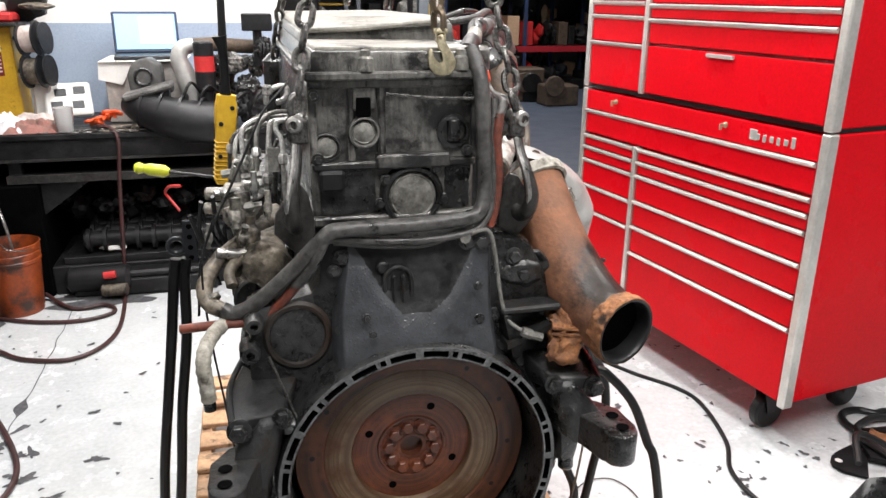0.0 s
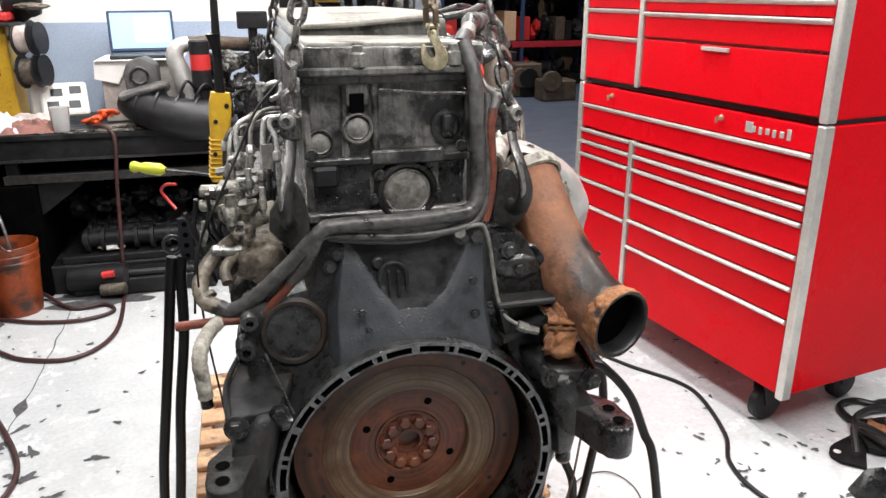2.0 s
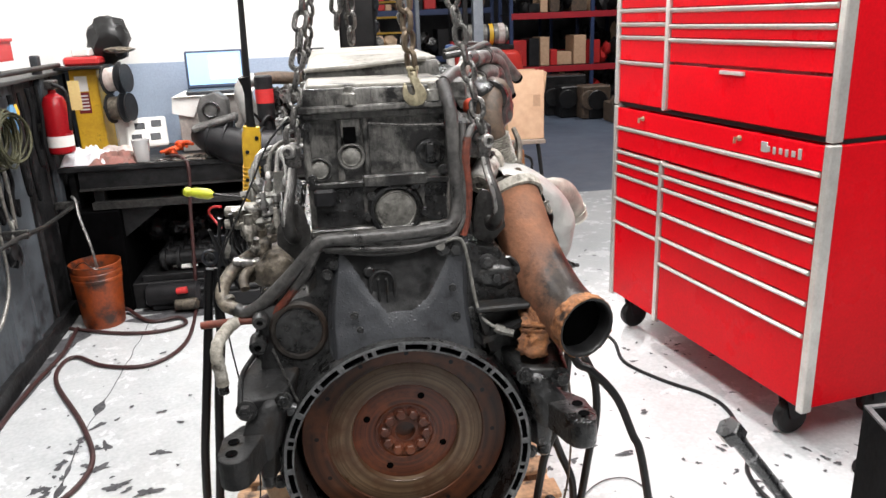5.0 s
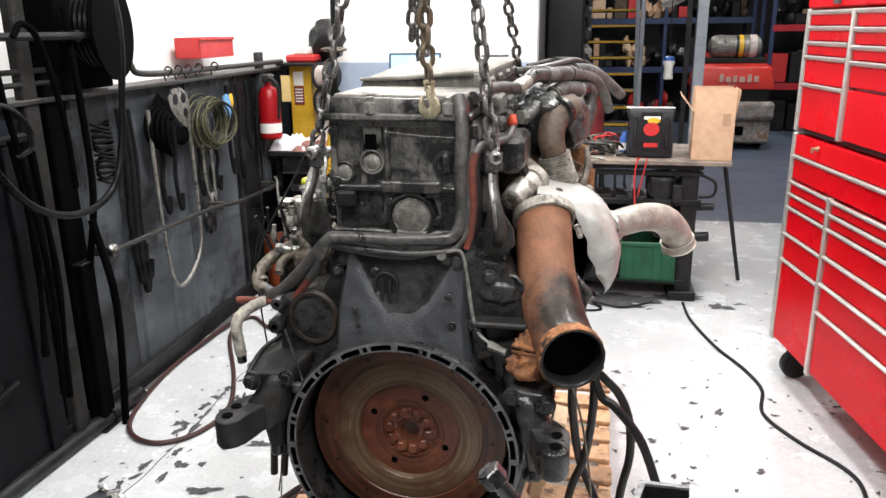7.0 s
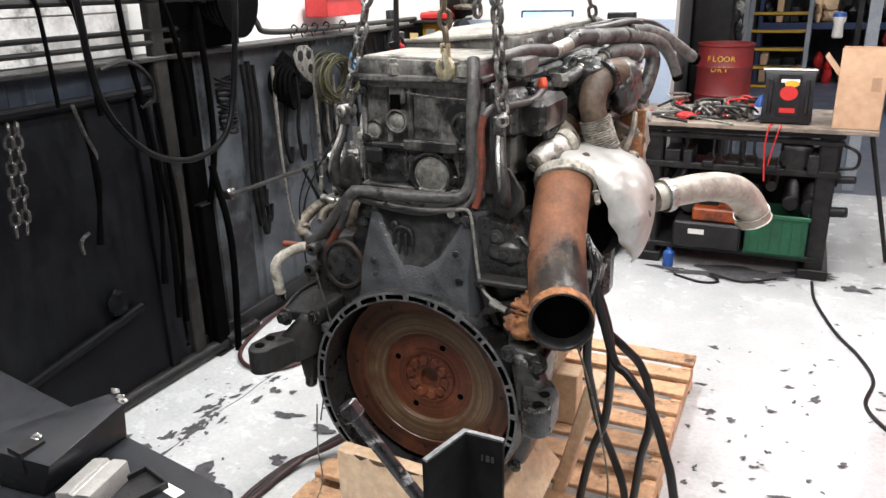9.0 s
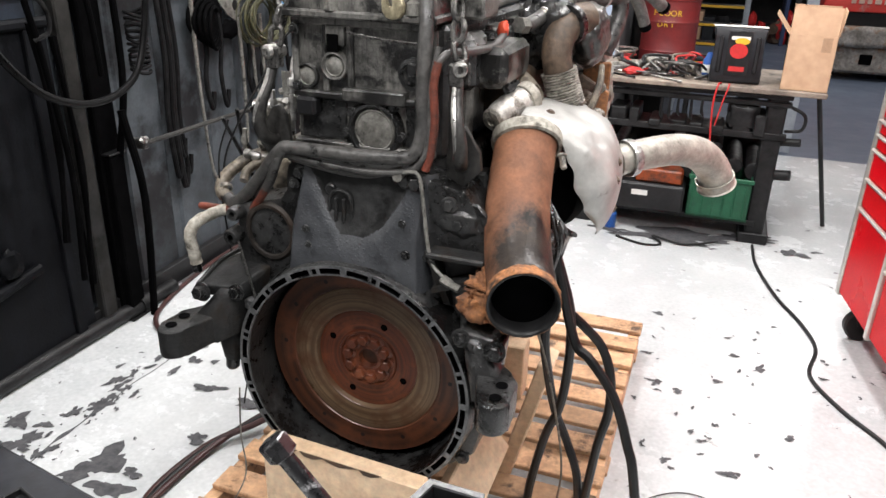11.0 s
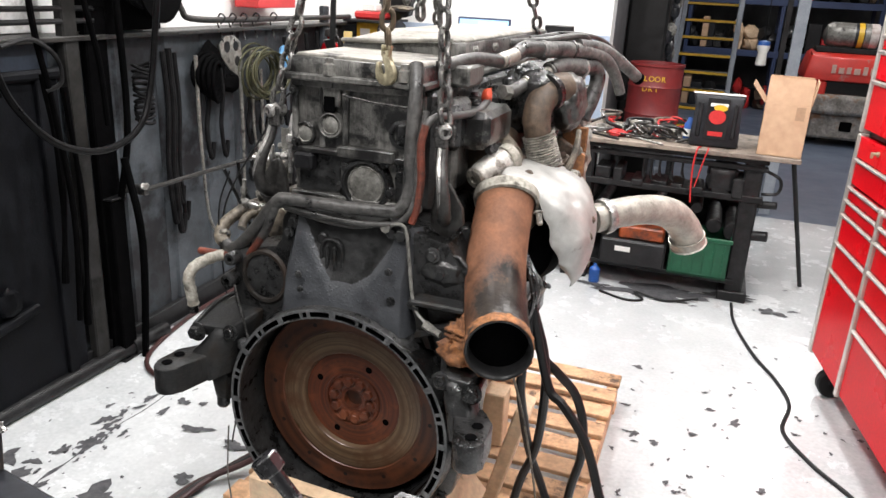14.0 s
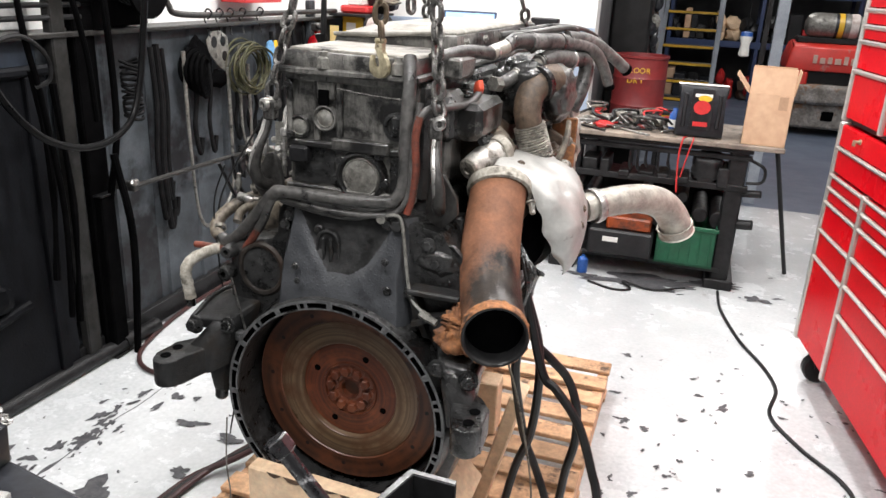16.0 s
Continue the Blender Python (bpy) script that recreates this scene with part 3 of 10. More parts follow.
structure("wall_storage_east", box(B(), 9.0, 9.2, EDGE, 16.2, 0, CEIL), M_CONCRETE)
structure("wall_east", box(B(), 5.0, 5.2, -5.2, EDGE, 0, CEIL), M_GREYWALL)
structure("wall_east_return", box(B(), 5.0, 9.2, EDGE, EDGE + 0.16, 0, CEIL), M_CONCRETE)
structure("wall_south", box(B(), WX - 0.6, 5.2, -5.4, -5.2, 0, CEIL), M_GREYWALL)

more_names = {o.name for o in scene.collection.objects} - wall_rest
# sheet-metal partition below the ledge, in ribbed panels
panel_bm = B()
pw = 0.598
prof = [(0, 0), (0.05, 0), (0.06, 0.012), (0.09, 0.012), (0.1, 0), (0.33, 0), (0.34, 0.012), (0.37, 0.012), (0.38, 0), (pw, 0)]
front = [panel_bm.verts.new((x, y, z)) for z in (0.1, DADO - 0.02) for y, x in prof]
back = [panel_bm.verts.new((-0.03, y, z)) for z in (0.1, DADO - 0.02) for y, x in prof]
k = len(prof)
for i in range(k - 1):
    panel_bm.faces.new((front[i], front[i + 1], front[k + i + 1], front[k + i]))
    panel_bm.faces.new((back[i], back[k + i], back[k + i + 1], back[i + 1]))
    panel_bm.faces.new((front[i], back[i], back[i + 1], front[i + 1]))
    panel_bm.faces.new((front[k + i], front[k + i + 1], back[k + i + 1], back[k + i]))
for i in (0, k - 1):
    panel_bm.faces.new((front[i], front[k + i], back[k + i], back[i]))
panel_me = mesh_of("sheet_panel", panel_bm, M_SHEET, flat=True)
panel_blue = panel_me.copy()
panel_blue.materials[0] = mat("blue_grey_sheet_metal", (0.048, 0.064, 0.092), (0.024, 0.032, 0.046), scale=2, rough=(0.4, 0.65), metal=0.1, bump=0.15, mottle=0.3, dirt=(0.016, 0.018, 0.02), dirt_at=0.6, dirt_scale=2.5)
# two far panels are coloured black in place of the corner's shade
panel_shade = panel_me.copy()
panel_shade.materials[0] = M_BENCH
for i in range(14):
    piece("sheet_panel", panel_blue if i > 4 else panel_shade if i < 2 else panel_me, pose(WX, WY - (i + 1) * 0.6, 0), wall_west)
bm = B()
# ledge drawn deeper than the thin real one, to shade the sheets below
box(bm, WX - 0.1, WX + 0.062, -4.6, WY - 0.01, DADO - 0.02, DADO, 0.004)
bm2 = B()
for k in range(7):
    box(bm2, WX - 0.099, WX - 0.088 - 0.004 * (k % 2), -4.6, 0.93, DADO + 0.002 + 0.085 * k, DADO + 0.084 + 0.085 * k, 0.003)
structure("trim_lining", bm2, mat("grubby_off_white_lining", (0.62, 0.62, 0.61), (0.42, 0.42, 0.415), scale=2.5, rough=(0.4, 0.6), bump=0.2, mottle=0.35, dirt=(0.07, 0.068, 0.065), dirt_at=0.6, dirt_scale=4), "grubby off-white lined boards above the ledge")
structure("trim_ledge", bm, M_LIFT, "steel ledge on the partition")
bm = B()
box(bm, WX - 0.005, WX + 0.03, -4.6, WY - 0.01, 0.0, 0.1, 0.004)
structure("baseboard", bm, M_BENCH)
M_POST = mat("dirty_grey_post_paint", (0.026, 0.025, 0.0235), (0.009, 0.009, 0.0088), scale=4, spec=0.12, rough=(0.6, 0.8), bump=0.2, mottle=0.4, dirt=(0.03, 0.03, 0.03), dirt_at=0.56, dirt_scale=5)
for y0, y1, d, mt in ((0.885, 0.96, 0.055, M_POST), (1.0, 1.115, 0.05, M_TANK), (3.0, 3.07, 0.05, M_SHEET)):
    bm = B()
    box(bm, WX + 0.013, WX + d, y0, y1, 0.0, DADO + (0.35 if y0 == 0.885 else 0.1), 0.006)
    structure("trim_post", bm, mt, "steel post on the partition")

swing(names0 | more_names)

# floor joints and bare patches in the paint
def blob(x, y, r, seed, stretch=1.0, turn=0.0, n=26):
    bm = B()
    rnd = random.Random(seed)
    ph = [rnd.uniform(0, 6.28) for _ in range(5)]
    vs = []
    for i in range(n):
        a = 2 * math.pi * i / n
        q = r * (0.8 + 0.35 * noise.noise(Vector((3.1 * math.cos(a), 3.1 * math.sin(a), seed * 1.7)))) * (1 + 0.3 * math.sin(2 * a + ph[0]) + 0.22 * math.sin(3 * a + ph[1]) + 0.18 * math.sin(5 * a + ph[2]) + 0.1 * math.sin(9 * a + ph[3]))
        u, v = q * math.cos(a) * stretch, q * math.sin(a)
        vs.append(bm.verts.new((x + u * math.cos(turn) - v * math.sin(turn), y + u * math.sin(turn) + v * math.cos(turn), 0.001 + 0.0004 * (seed % 11))))
    bm.faces.new(vs)
    return bm


CHIPS_WALL = [(-1.0, 0.22, 0.066, 1.5, 1.0), (-0.9, 0.118, 0.045, 1.8, 0.0), (-1.04, 0.14, 0.05, 1.4, 0.8), (-1.33, 0.29, 0.025, 1.2, 0.3), (-1.375, 0.155, 0.03, 1.5, 0.3), (-1.3, 0.17, 0.02, 2.0, 0.2), (-1.43, 0.27, 0.045, 1.2, 1.0), (-1.12, 0.83, 0.03, 1.0, 0.0), (-0.95, 0.685, 0.031, 1.7, 0.2), (-0.88, 0.2, 0.03, 1.3, 0.0), (-0.75, 0.65, 0.035, 1.6, 0.4), (-1.24, 0.45, 0.031, 1.5, 1.2), (-0.89, 1.3, 0.025, 1.5, 0.2), (-1.2, 1.58, 0.025, 1.4, 0.9)]
CHIPS_AISLE = [(-1.11, 1.23, 0.03, 1.6, 0.4), (-1.01, 1.09, 0.031, 1.6, 0.1), (-0.88, 1.03, 0.03, 1.5, 0.3), (-1.3, 0.6, 0.025, 1.8, 1.4), (-1.32, 0.2, 0.04, 1.6, 1.2), (-0.8, 0.42, 0.03, 1.5, 0.0), (1.09, 1.18, 0.016, 1.5, 0.5), (0.89, 0.9, 0.022, 1.4, 0.0), (0.69, 0.9, 0.019, 1.2, 0.4), (1.0, 1.63, 0.022, 1.8, 0.9), (0.57, 1.97, 0.019, 1.6, 0.2), (0.62, 1.37, 0.019, 1.4, 1.2)]
CHIPS_CHEST = [(0.7, 1.34, 0.019, 1.3, 0.3), (0.9, 1.7, 0.015, 1.8, 0.6), (0.8, 1.05, 0.012, 1.6, 0.2), (1.274, 0.639, 0.014, 1.2, 0.2), (1.299, 0.63, 0.009, 1.4, 0.8), (1.274, 0.597, 0.01, 1.4, 0.3), (1.395, 0.471, 0.012, 1.6, 0.1), (1.307, 0.676, 0.006, 2.2, 2.4), (1.771, 0.767, 0.007, 2.4, 2.5), (1.559, 0.429, 0.014, 2.2, 0.2)]
CHIPS = CHIPS_WALL + CHIPS_AISLE + CHIPS_CHEST
rnd = random.Random(11)
for i in range(260):
    CHIPS.append((rnd.uniform(-1.5, 0.2) if i % 2 else rnd.uniform(0.6, 2.4), rnd.uniform(-0.5, 3.4), rnd.choice((0.0025, 0.004, 0.005, 0.007, 0.009, 0.013)), rnd.uniform(1, 2), rnd.uniform(0, 3)))
for i in range(90):
    CHIPS.append((rnd.uniform(0.55, 1.7), rnd.uniform(0.2, 2.1), rnd.choice((0.005, 0.007, 0.009, 0.012)), rnd.uniform(1, 2.2), rnd.uniform(0, 3)))
for i in range(150):
    y = rnd.uniform(-0.7, 1.5)
    CHIPS.append((-1.235 + rnd.gauss(0, 0.04), y, rnd.choice((0.003, 0.004, 0.006, 0.009, 0.014, 0.02)), rnd.uniform(1, 2.4), rnd.uniform(1.0, 2.2)))
bm = B()
for i, (x, y, r, st, tn) in enumerate(CHIPS):
    b2 = blob(x, y, r, i, st, tn)
    me_tmp = bpy.data.meshes.new("tmp")
    b2.to_mesh(me_tmp)
    b2.free()
    bm.from_mesh(me_tmp)
    bpy.data.meshes.remove(me_tmp)
structure("floor_chips", bm, M_CHIP, "bare dark patches where floor paint has chipped off")
bm = B()
last = None
for i in range(330):
    y = -1.2 + i * 0.016
    q = Vector((0.4, y * 1.3, 0))
    x = -1.235 + 0.03 * noise.noise(q) + 0.012 * noise.noise(q * 6)
    w = 0.0026 + 0.03 * max(0, noise.noise(q * 6 + Vector((5, 0, 0)))) ** 1.4 * 1.6
    row = (bm.verts.new((x - w, y, 0.0012)), bm.verts.new((x + w * 0.9, y, 0.0012)))
    if last:
        bm.faces.new((last[0], last[1], row[1], row[0]))
    last = row
structure("floor_joint", bm, M_CHIP, "dark crack along a floor joint")

# unseen ceiling fixtures over the lamps, those over storage added as fill
for fx, fy, ft, fw in FIXTURES + FAR_FILL:
    th = thing("ceiling_light", pose(fx, fy, CEIL), "unseen white fluorescent ceiling fixture with two tubes", "ceiling light", "ceiling lights")
    part("housing", box(B(), fx - 0.13, fx + 0.13, fy - 0.63, fy + 0.63, CEIL - 0.08, CEIL - 0.001, 0.01), M_WHITE, th)
    for dx in (-0.06, 0.06):
        part("tube", cyl(B(), (fx + dx, fy - 0.6, CEIL - 0.1), (fx + dx, fy + 0.6, CEIL - 0.1), 0.014, 10), M_TUBE, th, "glowing fluorescent tube")


# ---- the engine ----
ZC = 0.677  # crank height
engine = thing("diesel_engine", pose(0, 0.6, 0.14), "large black oily truck diesel engine hung from chains over a pallet", "engine")
AX = Matrix.Translation((0, 0, ZC)) @ frame_from((0, 1, 0))


def hull(bm, pts):
    vs = [bm.verts.new(p) for p in pts]
    r = bmesh.ops.convex_hull(bm, input=vs)
    loose = [g for g in r["geom_interior"] if isinstance(g, bmesh.types.BMVert)]
    bmesh.ops.delete(bm, geom=loose, context="VERTS")
    return bm


def soften(bm, d, seg=2):
    bmesh.ops.bevel(bm, geom=[e for e in bm.edges if len(e.link_faces) == 2 and e.calc_face_angle(0) > 0.5], offset=d, segments=seg, affect="EDGES", profile=0.5)
    return bm


def crust(bm, amp, freq, cuts=3):
    """Roughens a simple form: splits its edges and pushes the points about."""
    bmesh.ops.subdivide_edges(bm, edges=bm.edges[:], cuts=cuts, use_grid_fill=True)
    bm.normal_update()
    for v in bm.verts:
        v.co += v.normal * amp * noise.fractal(v.co * freq, 1.0, 2.0, 4)
    return bm


# block and sump
bm = B()
prism(bm, [(-0.2, 1.17), (0.19, 1.17), (0.21, 1.0), (0.2, 0.62), (-0.2, 0.62), (-0.22, 1.0)], 0.165, 1.2, "y", 0.012)
RIBS = []
for i in range(6):
    y = 0.24 + i * 0.165
    RIBS.append((0.2, 0.225, y, y + 0.05, 0.72, 1.12))
    RIBS.append((-0.245, -0.21, y, y + 0.05, 0.72, 1.1))
block = part("engine_block", bm, M_IRON, engine, "oily cast iron block")
for a in RIBS:
    part("rib", box(B(), *a, 0.006), M_IRON, block)
bm = B()
prism(bm, [(-0.19, 0.63), (0.19, 0.63), (0.16, 0.4), (0.1, 0.34), (-0.1, 0.34), (-0.16, 0.4)], 0.2, 1.16, "y", 0.02)
box(bm, -0.21, 0.21, 0.19, 1.17, 0.615, 0.635, 0.004)
part("oil_pan", bm, M_IRON, engine)

# cylinder head and its rear cover
bm = B()
box(bm, -0.176, 0.16, 0.155, 1.2, 1.165, 1.432, 0.01)
head = part("cylinder_head", bm, M_IRON, engine)
for i in range(6):
    y = 0.22 + i * 0.165
    part("port_boss", box(B(), 0.15, 0.19, y, y + 0.1, 1.2, 1.41, 0.012), M_HEAD, head)
bm = B()
box(bm, -0.176, 0.135, 0.142, 0.158, 1.172, 1.436, 0.005)
cover = part("rear_cover", bm, M_HEAD, engine, "grimy dark cover plate with round plugs")
for a in ((-0.176, 0.135, 0.124, 0.15, 1.272, 1.288), (-0.058, 0.082, 0.116, 0.15, 1.272, 1.3), (-0.178, 0.142, 0.128, 0.15, 1.42, 1.437), (-0.178, 0.142, 0.124, 0.15, 1.166, 1.184), (-0.098, -0.056, 0.128, 0.15, 1.38, 1.425),
          (-0.178, -0.164, 0.13, 0.15, 1.285, 1.436), (-0.108, -0.094, 0.13, 0.15, 1.285, 1.436), (-0.052, -0.038, 0.13, 0.15, 1.285, 1.436), (0.128, 0.142, 0.13, 0.15, 1.285, 1.436)):
    part("rib", box(B(), *a, 0.004), M_HEAD, cover)
part("sensor_block", box(B(), -0.165, -0.118, 0.112, 0.15, 1.235, 1.275, 0.006), M_BLACKPL, cover)


def round_plug(x, z, y, r, wide, collar):
    """A pale domed core plug pressed into a dark collar."""
    m = Matrix.Translation((x, y, z)) @ frame_from((0, -1, 0))
    part("plug_boss", lathe(B(), [(r * wide * 1.06, -0.03), (r * wide, -0.002), (r * (wide - 0.08), 0.004), (r * (wide - 0.2), 0.005), (r * 1.06, 0.001), (r * 1.03, -0.008)], m, 34), collar, cover)
    part("core_plug", lathe(B(), [(r * 1.02, -0.01), (r, -0.003), (r * 0.93, 0.0005), (r * 0.86, -0.001), (r * 0.5, 0.0025), (0, 0.0035)], m, 34), M_PLUG, cover, "dull pale domed steel plug")


# large plug's collar is in darker iron, toned for the shaded recess
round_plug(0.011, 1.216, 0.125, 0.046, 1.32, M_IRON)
round_plug(-0.079, 1.341, 0.13, 0.0215, 1.4, M_HEAD)
round_plug(-0.148, 1.315, 0.138, 0.0205, 1.35, M_HEAD)
# black grimy plates beside the large plug, with the recess's shade in their colour
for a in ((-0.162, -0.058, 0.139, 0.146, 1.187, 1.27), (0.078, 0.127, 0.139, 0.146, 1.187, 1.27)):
    part("grime_bed", crust(box(B(), *a), 0.004, 60, 7), M_IRON, cover, "black grimy crust that also carries the recess's shade", angle=75)
# near-black block put in for the dark slot above the small plug
part("plug_slot", box(B(), -0.093, -0.066, 0.124, 0.1285, 1.37, 1.405, 0.002), M_TANK, cover, "near-black block put in for the slot over the plug")
bm = lathe(B(), [(0.032, -0.02), (0.032, 0.004), (0.024, 0.006), (0.022, -0.01)], Matrix.Translation((0.093, 0.138, 1.337)) @ frame_from((0, -1, 0)), 22)
box(bm, 0.082, 0.104, 0.128, 0.15, 1.315, 1.36, 0.004)
part("dark_plug", bm, M_IRON, cover)
bm = B()
box(bm, -0.05, 0.068, 0.132, 0.15, 1.19, 1.2, 0.003)
hull(bm, [(-0.055, 0.13, 1.185), (0.07, 0.13, 1.185), (-0.055, 0.15, 1.185), (0.07, 0.15, 1.185), (-0.04, 0.13, 1.215), (0.055, 0.13, 1.215), (-0.04, 0.15, 1.215), (0.055, 0.15, 1.215)])
part("plug_flange", bm, M_HEAD, cover)
for x, z in ((-0.052, 1.205), (0.072, 1.208), (0.055, 1.27), (-0.165, 1.295), (0.118, 1.3), (0.118, 1.4), (-0.168, 1.41), (-0.04, 1.25)):
    part("bolt", bolt(B(), (x, 0.128, z), (0, -1, 0), 0.008, 0.01), M_IRON, cover)

# valve covers
bm = B()
box(bm, -0.185, 0.15, 0.108, 1.22, 1.436, 1.452, 0.004)
prism(bm, [(-0.176, 1.45), (0.142, 1.45), (0.134, 1.484), (-0.168, 1.488)], 0.118, 1.21, "y", 0.005)
lower_cover = part("valve_cover_base", bm, M_HEAD, engine)
bm = B()
prism(bm, [(-0.166, 1.486), (0.133, 1.483), (0.128, 1.491), (-0.16, 1.494)], 0.128, 0.4, "y", 0.003)
part("cover_top", bm, M_COVER, lower_cover, "pale dusty top of the valve cover")
bm = B()
hull(bm, [(-0.172, 0.36, 1.487), (0.155, 0.36, 1.487), (-0.166, 0.362, 1.506), (0.15, 0.362, 1.524), (-0.165, 1.22, 1.518), (0.15, 1.22, 1.526), (-0.17, 1.22, 1.49), (0.155, 1.22, 1.49)])
soften(bm, 0.004)
upper = part("valve_cover", bm, M_HEAD, engine, "grimy upper valve cover")
bm = B()
hull(bm, [(-0.166, 0.368, 1.506), (0.148, 0.368, 1.524), (-0.16, 0.37, 1.512), (0.146, 0.37, 1.53), (-0.162, 1.21, 1.519), (0.147, 1.21, 1.527), (-0.155, 1.2, 1.53), (0.14, 1.2, 1.534), (-0.13, 0.56, 1.532), (0.13, 0.5, 1.538)])
soften(bm, 0.003)
part("cover_lid", bm, M_COVER, upper, "pale dusty lid of the upper cover")
for k in range(5):
    part("bolt", bolt(B(), (0.152, 0.42 + 0.17 * k, 1.505), (1, 0, 0.4), 0.008, 0.012), M_PLUG, upper)
part("hinge_strip", tube(B(), [(-0.168, 0.357, 1.51), (-0.05, 0.354, 1.515), (0.06, 0.354, 1.524), (0.12, 0.354, 1.526)], [0.005, 0.006, 0.005, 0.006], 8), M_COVER, upper, "pale worn edge strip")
bm = B()
for x, y in ((-0.075, 0.12), (0.1, 0.12), (-0.17, 0.3), (0.14, 0.3)):
    bm = lathe(B(), [(0.016, -0.01), (0.014, 0.012), (0.009, 0.016), (0.009, 0.026), (0, 0.028)], Matrix.Translation((x, y, 1.462)), 12)
    part("cover_stud", bm, M_PLUG, engine)
bm = tube(B(), [(-0.04, 0.112, 1.412), (0.04, 0.108, 1.404), (0.12, 0.1, 1.402)], 0.003, 6)
part("thin_rod", bm, M_DKSTEEL, engine)

# flywheel housing
HOUSE = [(-0.17, 1.158), (0.12, 1.15), (0.235, 1.128), (0.285, 1.03), (0.288, 0.93), (0.31, 0.86), (0.315, 0.76), (0.3, 0.62), (0.27, 0.5), (0.14, 0.395), (-0.14, 0.395), (-0.27, 0.5), (-0.3, 0.62), (-0.315, 0.76), (-0.315, 0.87), (-0.31, 0.94), (-0.31, 1.03), (-0.18, 1.06)]


def plate_round_hole(bm, poly, cx, cz, r, y0, y1, n=120):
    """A thick plate with the outline poly (x, z), pierced by a round hole."""
    def edge(a):
        dx, dz = math.cos(a), math.sin(a)
        best = 0
        for (x1, z1), (x2, z2) in zip(poly, poly[1:] + poly[:1]):
            den = dx * (z2 - z1) - dz * (x2 - x1)
            if abs(den) > 1e-9:
                t = ((x1 - cx) * (z2 - z1) - (z1 - cz) * (x2 - x1)) / den
                u = ((x1 - cx) * dz - (z1 - cz) * dx) / den
                if t > 0 and -1e-6 <= u <= 1 + 1e-6:
                    best = max(best, t)
        return best
    rows = []
    for k in range(n):
        a = 2 * math.pi * k / n
        e = edge(a)
        c, s = math.cos(a), math.sin(a)
        rows.append([bm.verts.new((cx + q * c, y, cz + q * s)) for q, y in ((r, y1), (r, y0), (e - 0.012, y0), (e - 0.003, y0 + 0.004), (e, y0 + 0.013), (e, y1))])
    for k in range(n):
        a, b_ = rows[k], rows[(k + 1) % n]
        for i in range(6):
            j = (i + 1) % 6
            bm.faces.new((a[i], b_[i], b_[j], a[j]))
    return bm


bm = B()
plate_round_hole(bm, HOUSE, 0, ZC, 0.268, 0.075, 0.17)
housing = part("flywheel_housing", bm, M_IRON, engine, "slate-grey painted cast flywheel housing")
R0, R1 = 0.2555, 0.2815
bm = lathe(B(), [(R0, 0.12), (R0, 0.003), (R0 + 0.002, 0.0005)], AX, 96, close=False)
lathe(bm, [(R1 - 0.002, 0.0005), (R1, 0.003), (R1 + 0.008, 0.1), (R0, 0.12)], AX, 96, close=False)
rim = part("bell_rim", bm, M_IRON, housing)
# front of the rim: long slots in pairs with a bolt hole between the pairs
S0, S1 = R0 + 0.0055, R1 - 0.0085
SLOTS = []
for k in range(12):
    h = 16 + 30 * k
    SLOTS += [(h + 3.0, h + 13.4), (h + 16.6, h + 27.0), (h - 1.1, h + 1.1)]


def on_rim(r, a, h):
    return AX @ Vector((r * math.cos(radians(a)), -r * math.sin(radians(a)), h))


bm = B()
marks = sorted({q for s0, s1 in SLOTS for q in (s0, s1)})
steps = []
for a, b_ in zip(marks, marks[1:] + [marks[0] + 360]):
    n_ = max(1, int((b_ - a) / 2.7))
    steps += [(a + (b_ - a) * i / n_, a + (b_ - a) * (i + 1) / n_) for i in range(n_)]
for a, b_ in steps:
    mid = (a + b_) / 2 % 360
    inside = any(s0 < q < s1 for s0, s1 in SLOTS for q in (mid, mid + 360))
    for r0, r1 in ((R0 + 0.002, S0), (S0, S1), (S1, R1 - 0.002)):
        if inside and r0 == S0:
            continue
        bm.faces.new([bm.verts.new(on_rim(r, q, 0.0005)) for r, q in ((r0, a), (r1, a), (r1, b_), (r0, b_))])
bmesh.ops.remove_doubles(bm, verts=bm.verts[:], dist=1e-5)
bmesh.ops.recalc_face_normals(bm, faces=bm.faces[:])
part("rim_face", bm, M_RIM, rim, "worn grey slotted rim face")
# slots lined near black for oil and for the shade inside
for s0, s1 in SLOTS:
    bm = B()
    n_ = 4
    rows = [[bm.verts.new(on_rim(r, s0 + (s1 - s0) * i / n_, h)) for r, h in ((S0, 0.0005), (S0, 0.014), (S1, 0.014), (S1, 0.0005))] for i in range(n_ + 1)]
    for ra, rb in zip(rows, rows[1:]):
        for j in range(3):
            bm.faces.new((ra[j], ra[j + 1], rb[j + 1], rb[j]))
    bm.faces.new(rows[0])
    bm.faces.new(rows[-1][::-1])
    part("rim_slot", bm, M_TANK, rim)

# sloping web between rim and top flange, with two ribs and a hollow round the inspection cap
HOLLOW = [(-0.2, 1.3), (-0.112, 1.14), (-0.065, 1.058), (-0.028, 1.008), (0.03, 1.012), (0.066, 1.037), (0.106, 1.103), (0.116, 1.14), (0.2, 1.3)]


def hollow_edge(x):
    for (x1, z1), (x2, z2) in zip(HOLLOW, HOLLOW[1:]):
        if x1 <= x <= x2:
            return z1 + (z2 - z1) * (x - x1) / (x2 - x1)
    return 2.0


def ease(a, b, x):
    q = min(1, max(0, (x - a) / (b - a)))
    return q * q * (3 - 2 * q)


